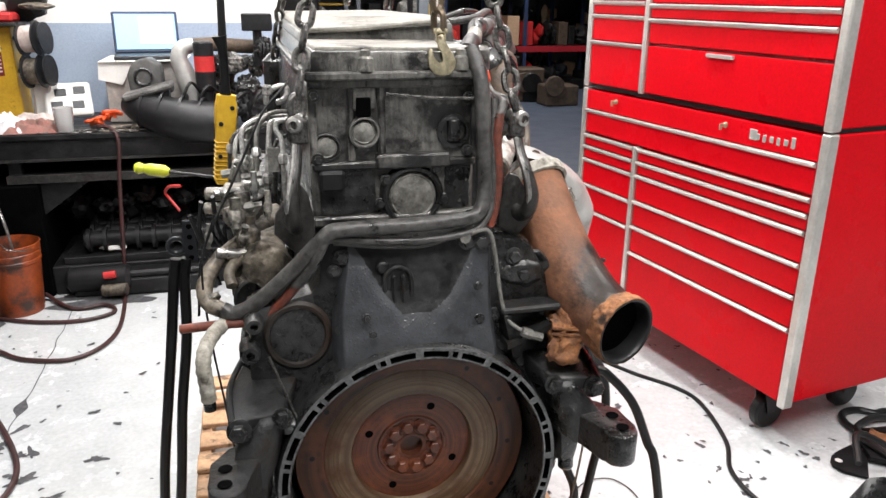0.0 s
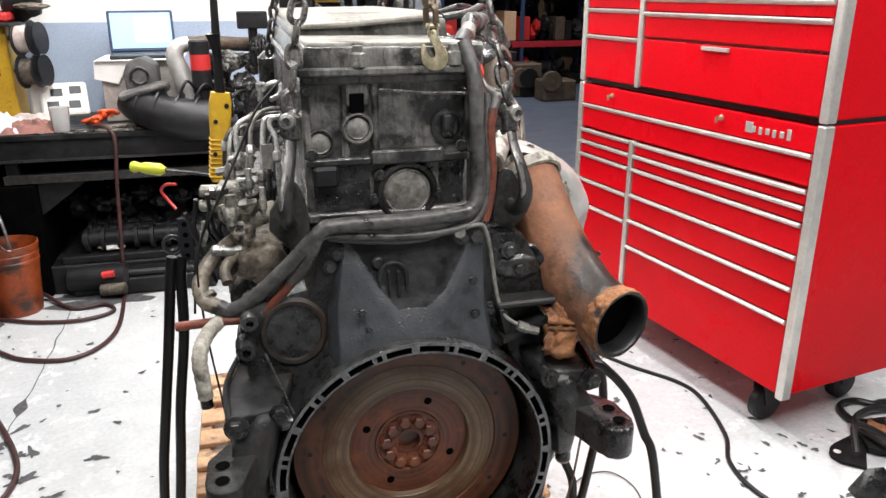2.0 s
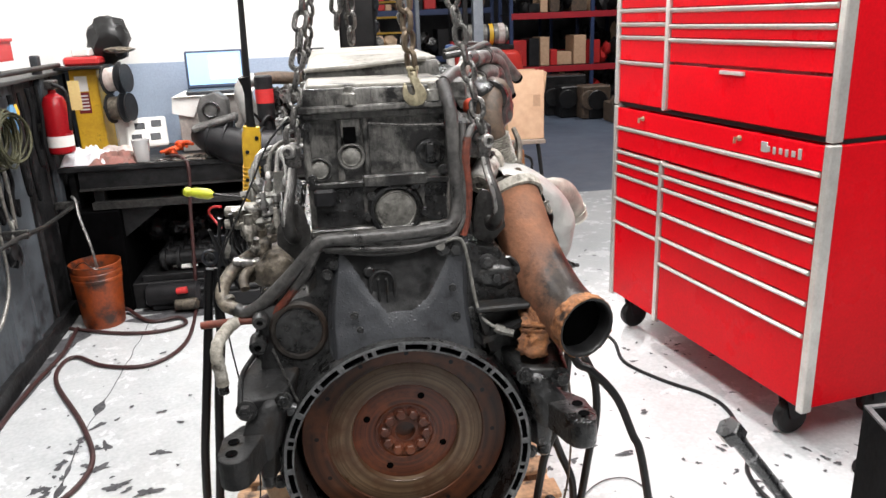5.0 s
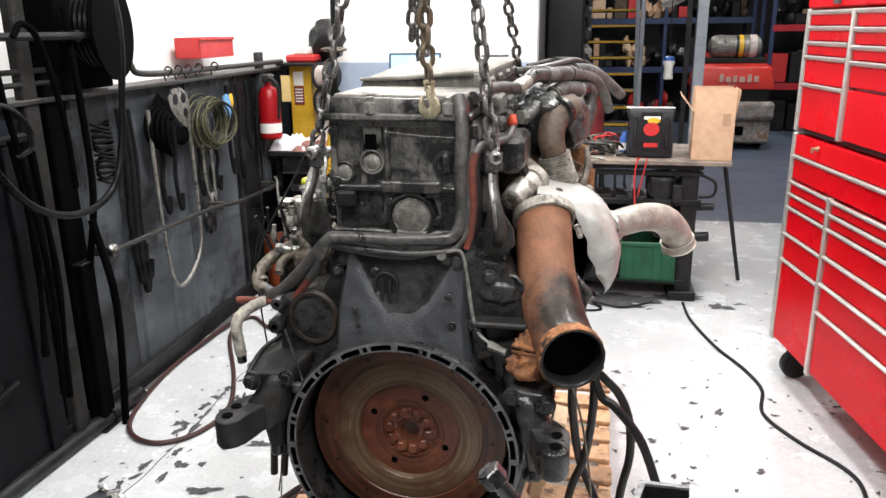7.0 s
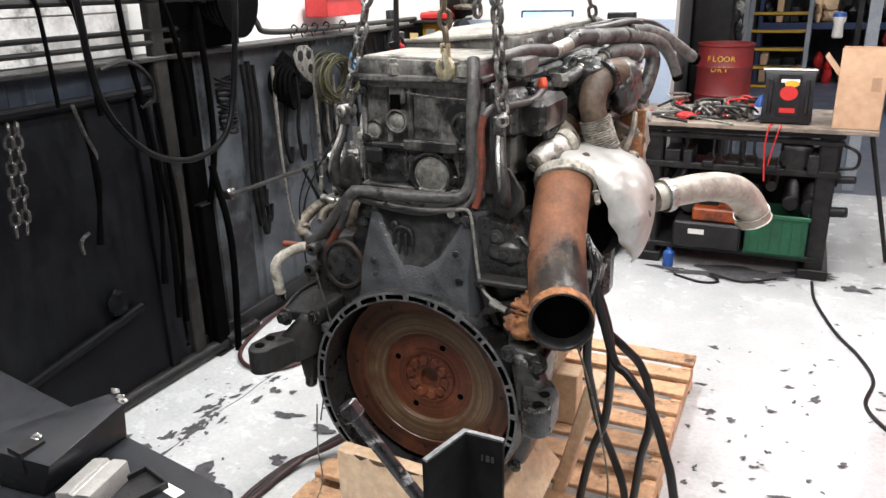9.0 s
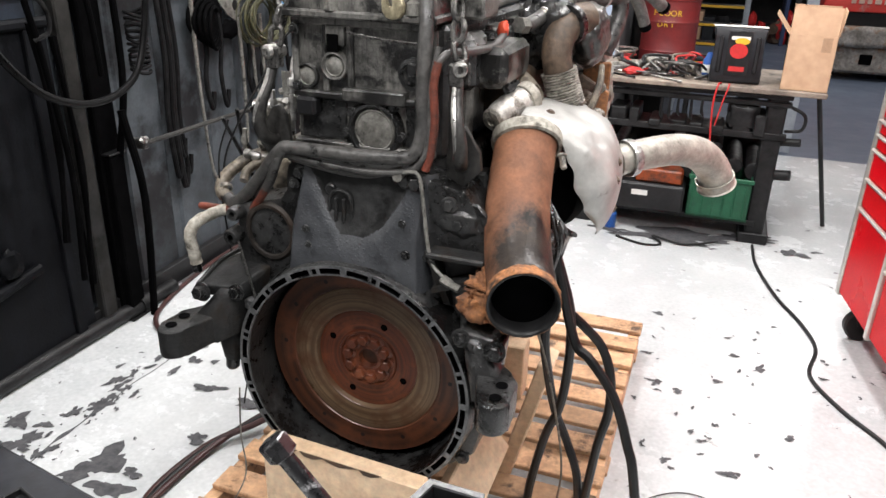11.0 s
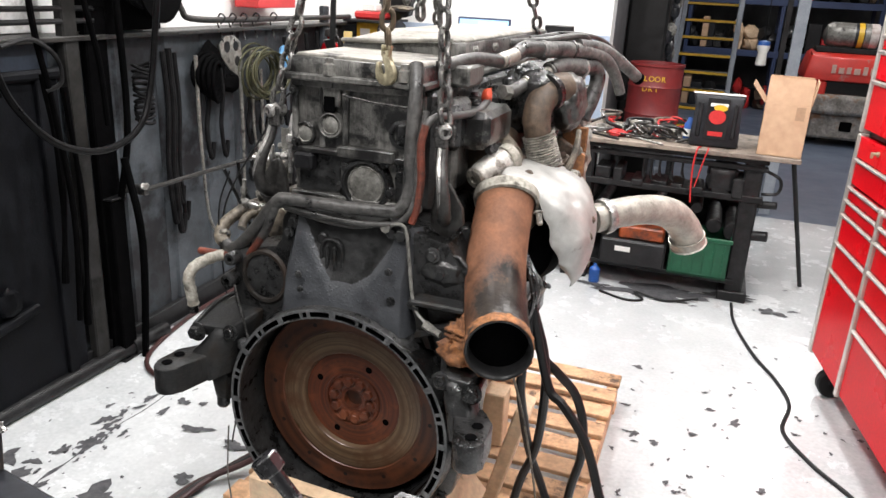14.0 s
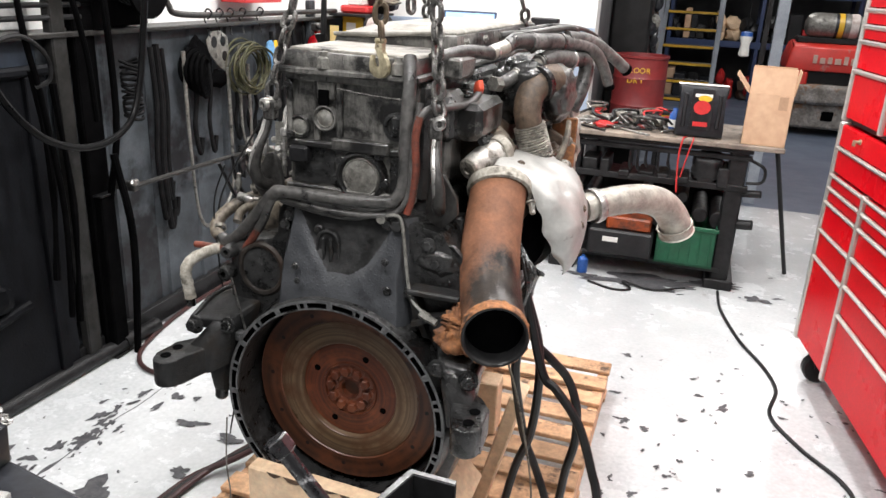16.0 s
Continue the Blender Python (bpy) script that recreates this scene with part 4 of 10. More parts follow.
bm = B()
NT, NR = 110, 64
grid = []
for i in range(NT + 1):
    row = []
    for j in range(NR + 1):
        s = j / NR
        x = -0.152 + 0.02 * ease(0.3, 1, s) + (0.312 - 0.028 * s) * i / NT
        zb = ZC + math.sqrt((R1 + 0.001) ** 2 - x * x)
        z = zb + (1.152 - zb) * s
        y = 0.006 + 0.064 * ease(-0.55, 1.15, s) - 0.004 + 0.009 * ease(-0.03, 0.03, z - hollow_edge(x))
        y += 0.0022 * noise.noise(Vector((x * 28, z * 28, 3.0)))
        edge = min(i, NT - i) / NT
        y += 0.016 * (1 - ease(0, 0.035, edge))
        row.append(bm.verts.new((x, y, z)))
    grid.append(row)
for i in range(NT):
    for j in range(NR):
        f = bm.faces.new((grid[i][j], grid[i + 1][j], grid[i + 1][j + 1], grid[i][j + 1]))
        c = f.calc_center_median()
        if c.z - hollow_edge(c.x) + 0.003 * noise.noise(c * 30) > 0.004:
            f.material_index = 1
for i in (0, NT):
    low = [bm.verts.new((v.co.x + (0.012 if i else -0.012), 0.1, v.co.z)) for v in grid[i]]
    for j in range(NR):
        bm.faces.new((grid[i][j], grid[i][j + 1], low[j + 1], low[j]))
# the hollow's shade is put into this black, together with its grease
M_HOLLOW = mat("grease_and_shade_black", (0.0125, 0.0127, 0.013), (0.024, 0.0243, 0.0245), scale=7, rough=(0.3, 0.55), bump=0.5, fine=110, mottle=0.5, dirt=(0.005, 0.005, 0.005), dirt_at=0.55, dirt_scale=9, spec=0.3)
web = part("sloping_web", bm, M_HOUSING, housing, "sloping slate-grey web of the housing with a hollow blackened for grease and shade")
web.data.materials.append(M_HOLLOW)
# the bell's inner shade is put into this black back wall
part("bell_back", lathe(B(), [(0.1, 0.133), (0.295, 0.133), (0.295, 0.166), (0.1, 0.166)], AX, 64), M_TANK, housing, "inner wall of the bell housing, blackened for the shade inside")
# oval inspection cap with grip ribs and two screw lugs
CAPX, CAPZ = -0.034, 1.06


def stadium(w, h, n=9):
    pts = [(CAPX + w * math.cos(math.pi * k / n), CAPZ + h - w + w * math.sin(math.pi * k / n)) for k in range(n + 1)]
    return pts + [(CAPX - w * math.cos(math.pi * k / n), CAPZ - h + w - w * math.sin(math.pi * k / n)) for k in range(n + 1)]


bm = prism(B(), stadium(0.029, 0.046), 0.054, 0.085, "y", 0.004)
for lx, lz in ((-0.06, 1.1), (0.004, 1.032)):
    lathe(bm, [(0.013, -0.02), (0.0125, 0.0), (0.009, 0.003), (0, 0.003)], Matrix.Translation((lx, 0.06, lz)) @ frame_from((0, -1, 0)), 16)
cap = part("inspection_cap", bm, M_HOLLOW, housing, "black oval inspection cap with a raised border")
bm = tube(B(), [(x, 0.054, z) for x, z in stadium(0.0255, 0.0425, 12) + stadium(0.0255, 0.0425, 12)[:1]], 0.0045, 8, 1, smooth=False)
part("cap_border", bm, M_ARM, cap)
for dx, w in ((-0.009, 0.0035), (0.009, 0.0035)):
    part("grip_rib", box(B(), CAPX + dx - w, CAPX + dx + w, 0.0445, 0.056, CAPZ - 0.028, CAPZ + 0.028, 0.003), M_ARM, cap)
for x, y, z, r in ((-0.136, 0.066, 1.126, 0.011), (0.105, 0.07, 1.137, 0.012), (0.13, 0.066, 1.136, 0.014), (-0.135, 0.052, 0.985, 0.013), (0.2, 0.07, 1.1, 0.012), (0.22, 0.07, 1.06, 0.012), (-0.15, 0.066, 1.10, 0.009),
                   (0.16, 0.06, 0.985, 0.01), (0.115, 0.03, 1.06, 0.006), (0.12, 0.035, 0.99, 0.008), (-0.1, 0.02, 1.02, 0.006), (-0.09, 0.01, 0.99, 0.005)):
    part("bolt", bolt(B(), (x, y, z), (0, -1, 0), r, r), M_IRON, housing)
for i in range(14):
    a = radians(-60 + 300 * i / 13)
    if not 50 < math.degrees(a) < 130:
        part("bolt", bolt(B(), (0.308 * math.cos(a), 0.074, ZC + 0.308 * math.sin(a)), (0, -1, 0), 0.012, 0.012), M_IRON, housing)
# starter opening with a round blank
ms = Matrix.Translation((-0.222, 0.076, 0.974)) @ frame_from((0, -1, 0)) @ Matrix.Diagonal((0.92, 1.0, 1, 1))
bm = lathe(B(), [(0.074, -0.05), (0.07, 0.002), (0.064, 0.007), (0.057, 0.006), (0.052, -0.004), (0.05, -0.02), (0.02, -0.022), (0, -0.022)], ms, 34)
part("starter_blank", bm, mat("rust_stained_blank", (0.014, 0.0125, 0.0115), (0.034, 0.027, 0.022), scale=8, rough=(0.35, 0.6), bump=0.8, mottle=0.5, dirt=(0.028, 0.0175, 0.0125), dirt_at=0.6, dirt_scale=7, spec=0.3), housing, "round recessed starter blank, brown with rust and oil")
for p, r in (((-0.31, 0.05, 0.955), 0.016), ((-0.3, 0.05, 1.012), 0.014)):
    part("starter_lug", lathe(B(), [(r * 1.3, -0.04), (r * 1.2, 0), (r, 0.006), (r * 0.5, 0.006), (r * 0.45, -0.01), (0, -0.01)], Matrix.Translation(p) @ frame_from((0, -1, 0)), 16), M_IRON, housing)
part("side_casting", crust(box(B(), -0.325, -0.24, 0.12, 0.24, 0.84, 1.0, 0.02), 0.012, 22, 4), M_IRON, housing, "black greasy side casting below the starter opening", angle=75)
bm = B()
box(bm, 0.165, 0.29, 0.03, 0.085, 0.992, 1.006, 0.004)
hull(bm, [(0.17, 0.08, 0.99), (0.17, 0.03, 0.99), (0.185, 0.03, 0.99), (0.185, 0.08, 0.99), (0.2, 0.08, 0.87), (0.215, 0.08, 0.87), (0.2, 0.05, 0.89), (0.215, 0.05, 0.89)])
hull(bm, [(0.18, 0.03, 0.93), (0.27, 0.03, 0.965), (0.18, 0.08, 0.93), (0.27, 0.08, 0.965), (0.18, 0.03, 0.918), (0.27, 0.03, 0.953), (0.18, 0.08, 0.918), (0.27, 0.08, 0.953)])
part("side_web", bm, M_ARM, housing)
part("side_casting", crust(box(B(), 0.17, 0.275, 0.066, 0.1, 1.025, 1.1, 0.02), 0.012, 22, 4), M_IRON, housing, angle=75)

FX = AX @ Matrix.Translation((0, 0.006, 0.022))
# flywheel, turned bands and hub bolts
flywheel = part("flywheel", lathe(B(), [(0.05, 0.11), (0.24, 0.11), (0.244, 0.105), (0.244, 0.07), (0.24, 0.064), (0.186, 0.064), (0.184, 0.067), (0.128, 0.067), (0.1265, 0.095)], FX, 80), M_FLYWHEEL, engine, "rusty brown flywheel face with circular wear marks")
part("worn_band", lathe(B(), [(0.183, 0.0665), (0.178, 0.0655), (0.14, 0.0655), (0.129, 0.0662), (0.1265, 0.069), (0.125, 0.08), (0.11, 0.08)], FX, 80, close=False), M_FLY_WORN, flywheel, "pale worn friction band")
part("hub_disc", lathe(B(), [(0.1252, 0.0795), (0.12, 0.079), (0.073, 0.079), (0.071, 0.0745), (0.067, 0.0745), (0.065, 0.08), (0.035, 0.081), (0.03, 0.078), (0.024, 0.078), (0.022, 0.1), (0, 0.1)], FX, 60, close=False), M_FLY_DARK, flywheel, "dark red rusty hub")
for i in range(10):
    a = 2 * math.pi * (i + 0.2) / 10
    part("hub_bolt", bolt(B(), FX @ Vector((0.049 * math.cos(a), 0.049 * math.sin(a), 0.0795)), (0, -1, 0), 0.0128, 0.013), M_FLY_DARK, flywheel)
for a in (155, 65, -25, -115):
    part("dowel_hole", lathe(B(), [(0.0085, 0.078), (0.008, 0.0785), (0, 0.0785)], FX @ pose(0.098 * math.cos(radians(a)), -0.098 * math.sin(radians(a)), 0), 14), M_TANK, flywheel)
for i in range(12):
    a = 2 * math.pi * (i + 0.1) / 12
    part("clutch_bolt_hole", lathe(B(), [(0.0055, 0.0635), (0.005, 0.0638), (0, 0.0638)], FX @ pose(0.208 * math.cos(a), 0.208 * math.sin(a), 0), 10), M_BLACK, flywheel)

# rear mount arms on both sides
def mount(s, material):
    """A cast arm: rounded foot pad with two holes, a swept web, a bolted shelf above and a lug below."""
    bm = B()
    arc = [radians(-175 + 14.6 * q) for q in range(13)]
    foot = [(s * (0.361 + 0.033 * math.cos(k)), -0.112 + 0.036 * math.sin(k)) for k in arc]
    prism(bm, foot + [(s * 0.392, -0.045), (s * 0.36, 0.0), (s * 0.31, 0.02), (s * 0.3, -0.03)], 0.735, 0.801, "z", 0.006)
    hull(bm, [(s * 0.305, -0.05, 0.8), (s * 0.35, -0.045, 0.8), (s * 0.3, -0.05, 0.738), (s * 0.38, -0.05, 0.738), (s * 0.262, -0.012, 0.862), (s * 0.3, -0.02, 0.862), (s * 0.265, 0.05, 0.74), (s * 0.33, 0.05, 0.74), (s * 0.27, 0.05, 0.86), (s * 0.32, 0.05, 0.86)])
    crust(bm, 0.0012 if s > 0 else 0.0008, 45, 2)
    arm = part("mount_arm", bm, material, engine, "heavy cast mounting arm, wet with oil" if s > 0 else "heavy dull black cast mounting arm", angle=75)
    bm = hull(B(), [(s * 0.354, -0.028, 0.866), (s * 0.262, -0.014, 0.868), (s * 0.352, 0.06, 0.886), (s * 0.225, 0.085, 0.892), (s * 0.325, 0.16, 0.895), (s * 0.225, 0.16, 0.905), (s * 0.35, -0.026, 0.838), (s * 0.262, -0.012, 0.838), (s * 0.3, 0.16, 0.8), (s * 0.225, 0.16, 0.8)])
    soften(bm, 0.006)
    part("arm_shelf", crust(bm, 0.0025, 40, 2), material, arm, angle=70)
    part("shelf_edge", tube(B(), [(s * 0.35, -0.03, 0.866), (s * 0.352, 0.06, 0.888), (s * 0.326, 0.16, 0.898)], 0.006, 8), material, arm)
    bm = hull(B(), [(s * 0.29, 0.0, 0.75), (s * 0.345, 0.0, 0.745), (s * 0.295, 0.07, 0.75), (s * 0.345, 0.07, 0.75), (s * 0.3, 0.005, 0.655), (s * 0.33, 0.005, 0.655), (s * 0.29, 0.06, 0.64), (s * 0.33, 0.06, 0.65)])
    soften(bm, 0.01)
    lug = part("lower_lug", bm, material, arm)
    part("lug_stud", lathe(B(), [(0.017, -0.02), (0.016, 0.012), (0.011, 0.018), (0, 0.02)], Matrix.Translation((s * 0.316, 0.02, 0.648)) @ frame_from((0, -0.15, -1)), 14), M_IRON, arm)
    for dx, dy in ((0.3655, -0.07), (0.3655, -0.114)):
        part("bolt_hole", lathe(B(), [(0.0125, 0.0), (0.012, 0.0008), (0, 0.0008)], Matrix.Translation((s * dx, dy, 0.8035)), 16), M_TANK, arm)
    part("arm_bolt", bolt(B(), (s * 0.338, -0.035, 0.852), (0.1 * s, -1, 0.15), 0.0155, 0.02), M_IRON, arm)
    part("arm_bolt", bolt(B(), (s * 0.262, -0.016, 0.856), (0.0, -1, 0.2), 0.0135, 0.014), M_IRON, arm)


mount(1, M_IRON)
mount(-1, M_ARM)
part("rod_wire", cyl(B(), (-0.278, 0.03, 0.958), (-0.233, 0.016, 0.826), 0.0028, 8), M_DKSTEEL, engine, "thin steel wire")
bm = box(B(), -0.262, -0.236, 0.008, 0.03, 0.804, 0.828, 0.003)
lathe(bm, [(0.006, 0), (0.006, 0.004), (0, 0.005)], Matrix.Translation((-0.249, 0.008, 0.816)) @ frame_from((0, -1, 0)), 10)
part("wire_clip", bm, M_RIM, engine, "small bright clip")

# lifting eyes
for s in (-1, 1):
    bm = B()
    pts = [(s * 0.178, 1.19), (s * 0.188, 1.235), (s * 0.2, 1.255), (s * 0.216, 1.25), (s * 0.248, 1.2), (s * 0.252, 1.165), (s * 0.215, 1.125), (s * 0.178, 1.15)]
    prism(bm, pts, 0.105, 0.12, "y", 0.003)
    part("lifting_eye", bm, M_LIFT, engine, "thick steel lifting plate")

# coolant and air hoses across the rear face
def hose(name, pts, r, material, parent, label="", **kw):
    return part(name, tube(B(), pts, r, kw.pop("seg", 12), **kw), material, parent, label)


hose("coolant_hose", [(0.122, 0.13, 1.49), (0.134, 0.1, 1.43), (0.136, 0.082, 1.33), (0.138, 0.075, 1.24), (0.128, 0.065, 1.2), (0.1, 0.058, 1.187), (0.0, 0.05, 1.183), (-0.13, 0.045, 1.184), (-0.165, 0.045, 1.175), (-0.22, 0.06, 1.115), (-0.29, 0.085, 1.045), (-0.33, 0.1, 1.02), (-0.352, 0.108, 1.026)], 0.0145, M_HOSE, engine, "dusty thick black coolant hose")
hose("thin_hose", [(0.16, 0.1, 1.4), (0.155, 0.08, 1.33), (0.152, 0.07, 1.22), (0.13, 0.06, 1.17), (0.08, 0.055, 1.155), (0.0, 0.05, 1.152), (-0.1, 0.048, 1.16), (-0.16, 0.05, 1.165), (-0.2, 0.06, 1.13), (-0.25, 0.08, 1.06), (-0.28, 0.1, 1.02)], 0.007, M_HOSE, engine, "thin dusty black hose")
hose("thin_hose", [(0.1, 0.07, 1.162), (0.03, 0.06, 1.143), (-0.05, 0.055, 1.145), (-0.15, 0.055, 1.16)], 0.007, M_HOSE, engine)
hose("brown_hose", [(0.22, 0.335, 1.4), (0.215, 0.27, 1.383), (0.2, 0.17, 1.385), (0.178, 0.1, 1.388), (0.162, 0.08, 1.365)], 0.0085, M_HOSE, engine, "dusty brown hose")
hose("red_hose", [(0.166, 0.082, 1.375), (0.16, 0.076, 1.33), (0.164, 0.073, 1.26), (0.158, 0.07, 1.2), (0.148, 0.068, 1.165)], 0.0085, M_REDHOSE, engine, "faded red hose")
hose("branch_hose", [(-0.15, 0.06, 1.172), (-0.166, 0.046, 1.168), (-0.179, 0.044, 1.143), (-0.198, 0.052, 1.106), (-0.224, 0.068, 1.074)], 0.0105, M_HOSE, engine, "thin dusty hose branching below the main hose", seg=12)
hose("red_hose", [(-0.21, 0.06, 1.09), (-0.26, 0.08, 1.03), (-0.3, 0.09, 1.005), (-0.36, 0.1, 1.0), (-0.432, 0.111, 0.993)], 0.009, M_REDHOSE, engine, "cut faded red hose end")
hose("brake_pipe", [(0.1, 0.062, 1.15), (0.115, 0.05, 1.162), (0.14, 0.05, 1.16), (0.152, 0.045, 1.12), (0.165, 0.04, 1.03), (0.178, 0.035, 0.985), (0.2, 0.03, 0.963), (0.225, 0.025, 0.953)], 0.004, M_PLUG, engine, "thin grey steel pipe", seg=8)
part("pipe_union", cyl(B(), (0.095, 0.05, 1.15), (0.095, 0.075, 1.15), 0.011, 8), M_PLUG, engine)
bm = cyl(B(), (0.205, 0.022, 0.96), (0.225, 0.018, 0.952), 0.01, 6)
cyl(bm, (0.2245, 0.018, 0.952), (0.245, 0.014, 0.946), 0.008, 6)
part("pipe_union", bm, M_PLUG, engine)

# left side: fuel lines, fittings and pump
hose("elbow_fitting", [(-0.25, 0.33, 1.12), (-0.29, 0.28, 1.115), (-0.335, 0.235, 1.1), (-0.365, 0.195, 1.085), (-0.384, 0.15, 1.06), (-0.378, 0.122, 1.035), (-0.352, 0.108, 1.024)], 0.0148, M_TAN, engine, "grimy tan wrapped elbow hose", ribs=(16, 0.0012))
hose("elbow_fitting", [(-0.335, 0.15, 1.055), (-0.338, 0.175, 1.075), (-0.315, 0.21, 1.09), (-0.27, 0.25, 1.095)], 0.011, M_TAN, engine)
for p, d in (((-0.372, 0.128, 1.04), (-0.5, 0.6, 0.6)), ((-0.352, 0.215, 1.092), (0.6, 0.7, 0.3))):
    part("hose_band", lathe(B(), [(0.0145, -0.005), (0.0168, -0.004), (0.0168, 0.004), (0.0145, 0.005)], Matrix.Translation(p) @ frame_from(d), 18, close=False), M_GREASYALU, engine)
hose("drain_tube", [(-0.35, 0.11, 1.0), (-0.37, 0.075, 0.996), (-0.385, 0.03, 0.987), (-0.39, 0.01, 0.965), (-0.3885, 0.012, 0.93), (-0.387, 0.017, 0.893)], 0.0128, M_WRAP, engine, "pale fabric-wrapped drain tube", ribs=(9, 0.0016))
part("tube_end", cyl(B(), (-0.387, 0.017, 0.9), (-0.3865, 0.018, 0.872), 0.0112, 12), M_IRON, engine)
bm = B()
box(bm, -0.325, -0.22, 0.25, 0.5, 1.02, 1.12, 0.012)
lathe(bm, [(0.03, -0.005), (0.045, 0.0), (0.048, 0.02), (0.04, 0.03), (0.038, 0.07), (0.046, 0.08), (0.046, 0.1)], Matrix.Translation((-0.268, 0.19, 1.075)) @ frame_from((0.1, 1, 0)), 22)
lathe(bm, [(0.02, 0), (0.026, 0.01), (0.026, 0.04), (0.018, 0.05), (0.018, 0.07)], Matrix.Translation((-0.3, 0.24, 1.1)) @ frame_from((0, 0, 1)), 16)
crust(bm, 0.007, 45, 2)
part("fuel_pump", bm, M_TAN, engine, "greasy brown fuel pump", angle=60)
for p, d, r, h, mm in (((-0.353, 0.2, 1.1), (1, 0.2, 0.05), 0.012, 0.05, M_STEEL), ((-0.318, 0.21, 1.15), (0, 0.1, 1), 0.016, 0.06, M_PLUG), ((-0.313, 0.23, 1.185), (1, 0, 0.1), 0.011, 0.045, M_PLUG), ((-0.356, 0.24, 1.215), (1, 0.3, 0), 0.01, 0.05, M_STEEL),
                       ((-0.31, 0.2, 1.12), (0.2, -0.4, 1), 0.012, 0.045, M_ALU), ((-0.375, 0.22, 1.11), (0.1, 0, 1), 0.009, 0.05, M_PLUG), ((-0.28, 0.21, 1.21), (0, 0, 1), 0.0095, 0.05, M_STEEL), ((-0.257, 0.22, 1.16), (0, 0, 1), 0.0085, 0.06, M_ALU), ((-0.34, 0.21, 1.05), (0.6, 0.2, 0.6), 0.014, 0.04, M_TAN), ((-0.335, 0.22, 1.19), (0.3, 0, -1), 0.011, 0.06, M_ALU)):
    m = Matrix.Translation(p) @ frame_from(d)
    r *= 0.78
    mm = M_GREASYALU if mm is M_ALU or h > 0.055 else mm
    fit = part("pipe_fitting", lathe(B(), [(r * 0.7, 0), (r * 0.7, h * 0.2), (r, h * 0.22), (r, h * 0.6), (r * 0.8, h * 0.64), (r * 0.8, h)], m, 6 if h < 0.052 else 14), mm, engine, "dull steel pipe fitting")
    part("nut", lathe(B(), [(r * 1.25, h * 0.3), (r * 1.25, h * 0.55), (r * 1.1, h * 0.6)], m, 6), mm, fit)
bm = B()
box(bm, -0.35, -0.22, 0.55, 0.95, 0.85, 1.15, 0.02)
cyl(bm, (-0.29, 0.45, 0.9), (-0.29, 0.56, 0.9), 0.055, 20, bev=0.006)
part("compressor", bm, M_IRON, engine)
rnd = random.Random(5)
M_LINE = mat("pale_plated_line", (0.56, 0.55, 0.53), (0.24, 0.235, 0.225), scale=40, rough=(0.25, 0.5), metal=0.6, bump=0.3, mottle=0.5, dirt=(0.03, 0.028, 0.026), dirt_at=0.58, dirt_scale=30)
for pts, r, mm in (([(-0.304, 0.3, 1.2), (-0.296, 0.32, 1.251), (-0.298, 0.33, 1.289), (-0.295, 0.34, 1.318), (-0.275, 0.36, 1.331), (-0.245, 0.38, 1.334), (-0.19, 0.4, 1.335)], 0.0055, M_LINE),
                   ([(-0.273, 0.3, 1.2), (-0.271, 0.32, 1.265), (-0.266, 0.34, 1.315), (-0.25, 0.36, 1.338), (-0.225, 0.37, 1.348), (-0.18, 0.38, 1.345)], 0.005, M_PLUG),
                   ([(-0.257, 0.25, 1.16), (-0.253, 0.25, 1.226), (-0.249, 0.26, 1.276), (-0.243, 0.28, 1.325), (-0.233, 0.3, 1.34), (-0.19, 0.3, 1.339)], 0.0058, M_LINE),
                   ([(-0.223, 0.2, 1.2), (-0.224, 0.2, 1.274), (-0.224, 0.22, 1.316), (-0.232, 0.24, 1.331), (-0.225, 0.26, 1.346), (-0.18, 0.27, 1.348)], 0.005, M_LINE),
                   ([(-0.311, 0.3, 1.2), (-0.311, 0.32, 1.242), (-0.313, 0.34, 1.272), (-0.3, 0.4, 1.3), (-0.24, 0.46, 1.31)], 0.0048, M_PLUG),
                   ([(-0.299, 0.26, 1.226), (-0.28, 0.255, 1.226), (-0.267, 0.25, 1.217), (-0.271, 0.25, 1.202), (-0.296, 0.25, 1.196)], 0.0055, M_LINE),
                   ([(-0.242, 0.4, 1.36), (-0.24, 0.4, 1.38), (-0.225, 0.4, 1.393), (-0.205, 0.4, 1.397), (-0.198, 0.39, 1.388), (-0.205, 0.38, 1.373), (-0.222, 0.37, 1.367)], 0.006, M_LINE),
                   ([(-0.33, 0.45, 1.18), (-0.325, 0.45, 1.25), (-0.31, 0.46, 1.29), (-0.26, 0.5, 1.31)], 0.0045, M_DKSTEEL),
                   ([(-0.285, 0.5, 1.17), (-0.288, 0.5, 1.25), (-0.27, 0.52, 1.31), (-0.2, 0.55, 1.32)], 0.0048, M_PLUG),
                   ([(-0.24, 0.28, 1.18), (-0.237, 0.28, 1.25), (-0.23, 0.3, 1.3), (-0.19, 0.33, 1.31)], 0.0045, M_DKSTEEL)):
    ln = hose("fuel_line", pts, r, mm, engine, "pale plated steel fuel line" if mm is M_LINE else "grey steel fuel line", seg=8)
    part("line_nut", lathe(B(), [(r * 1.3, 0), (r * 1.9, 0.003), (r * 1.9, 0.016), (r * 1.3, 0.02)], Matrix.Translation(pts[1]) @ frame_from(Vector(pts[1]) - Vector(pts[0])), 6), M_LINE, ln)
bm = B()
box(bm, -0.345, -0.29, 0.25, 0.31, 1.14, 1.22, 0.01)
cyl(bm, (-0.376, 0.275, 1.206), (-0.32, 0.275, 1.202), 0.013, 14, bev=0.003)
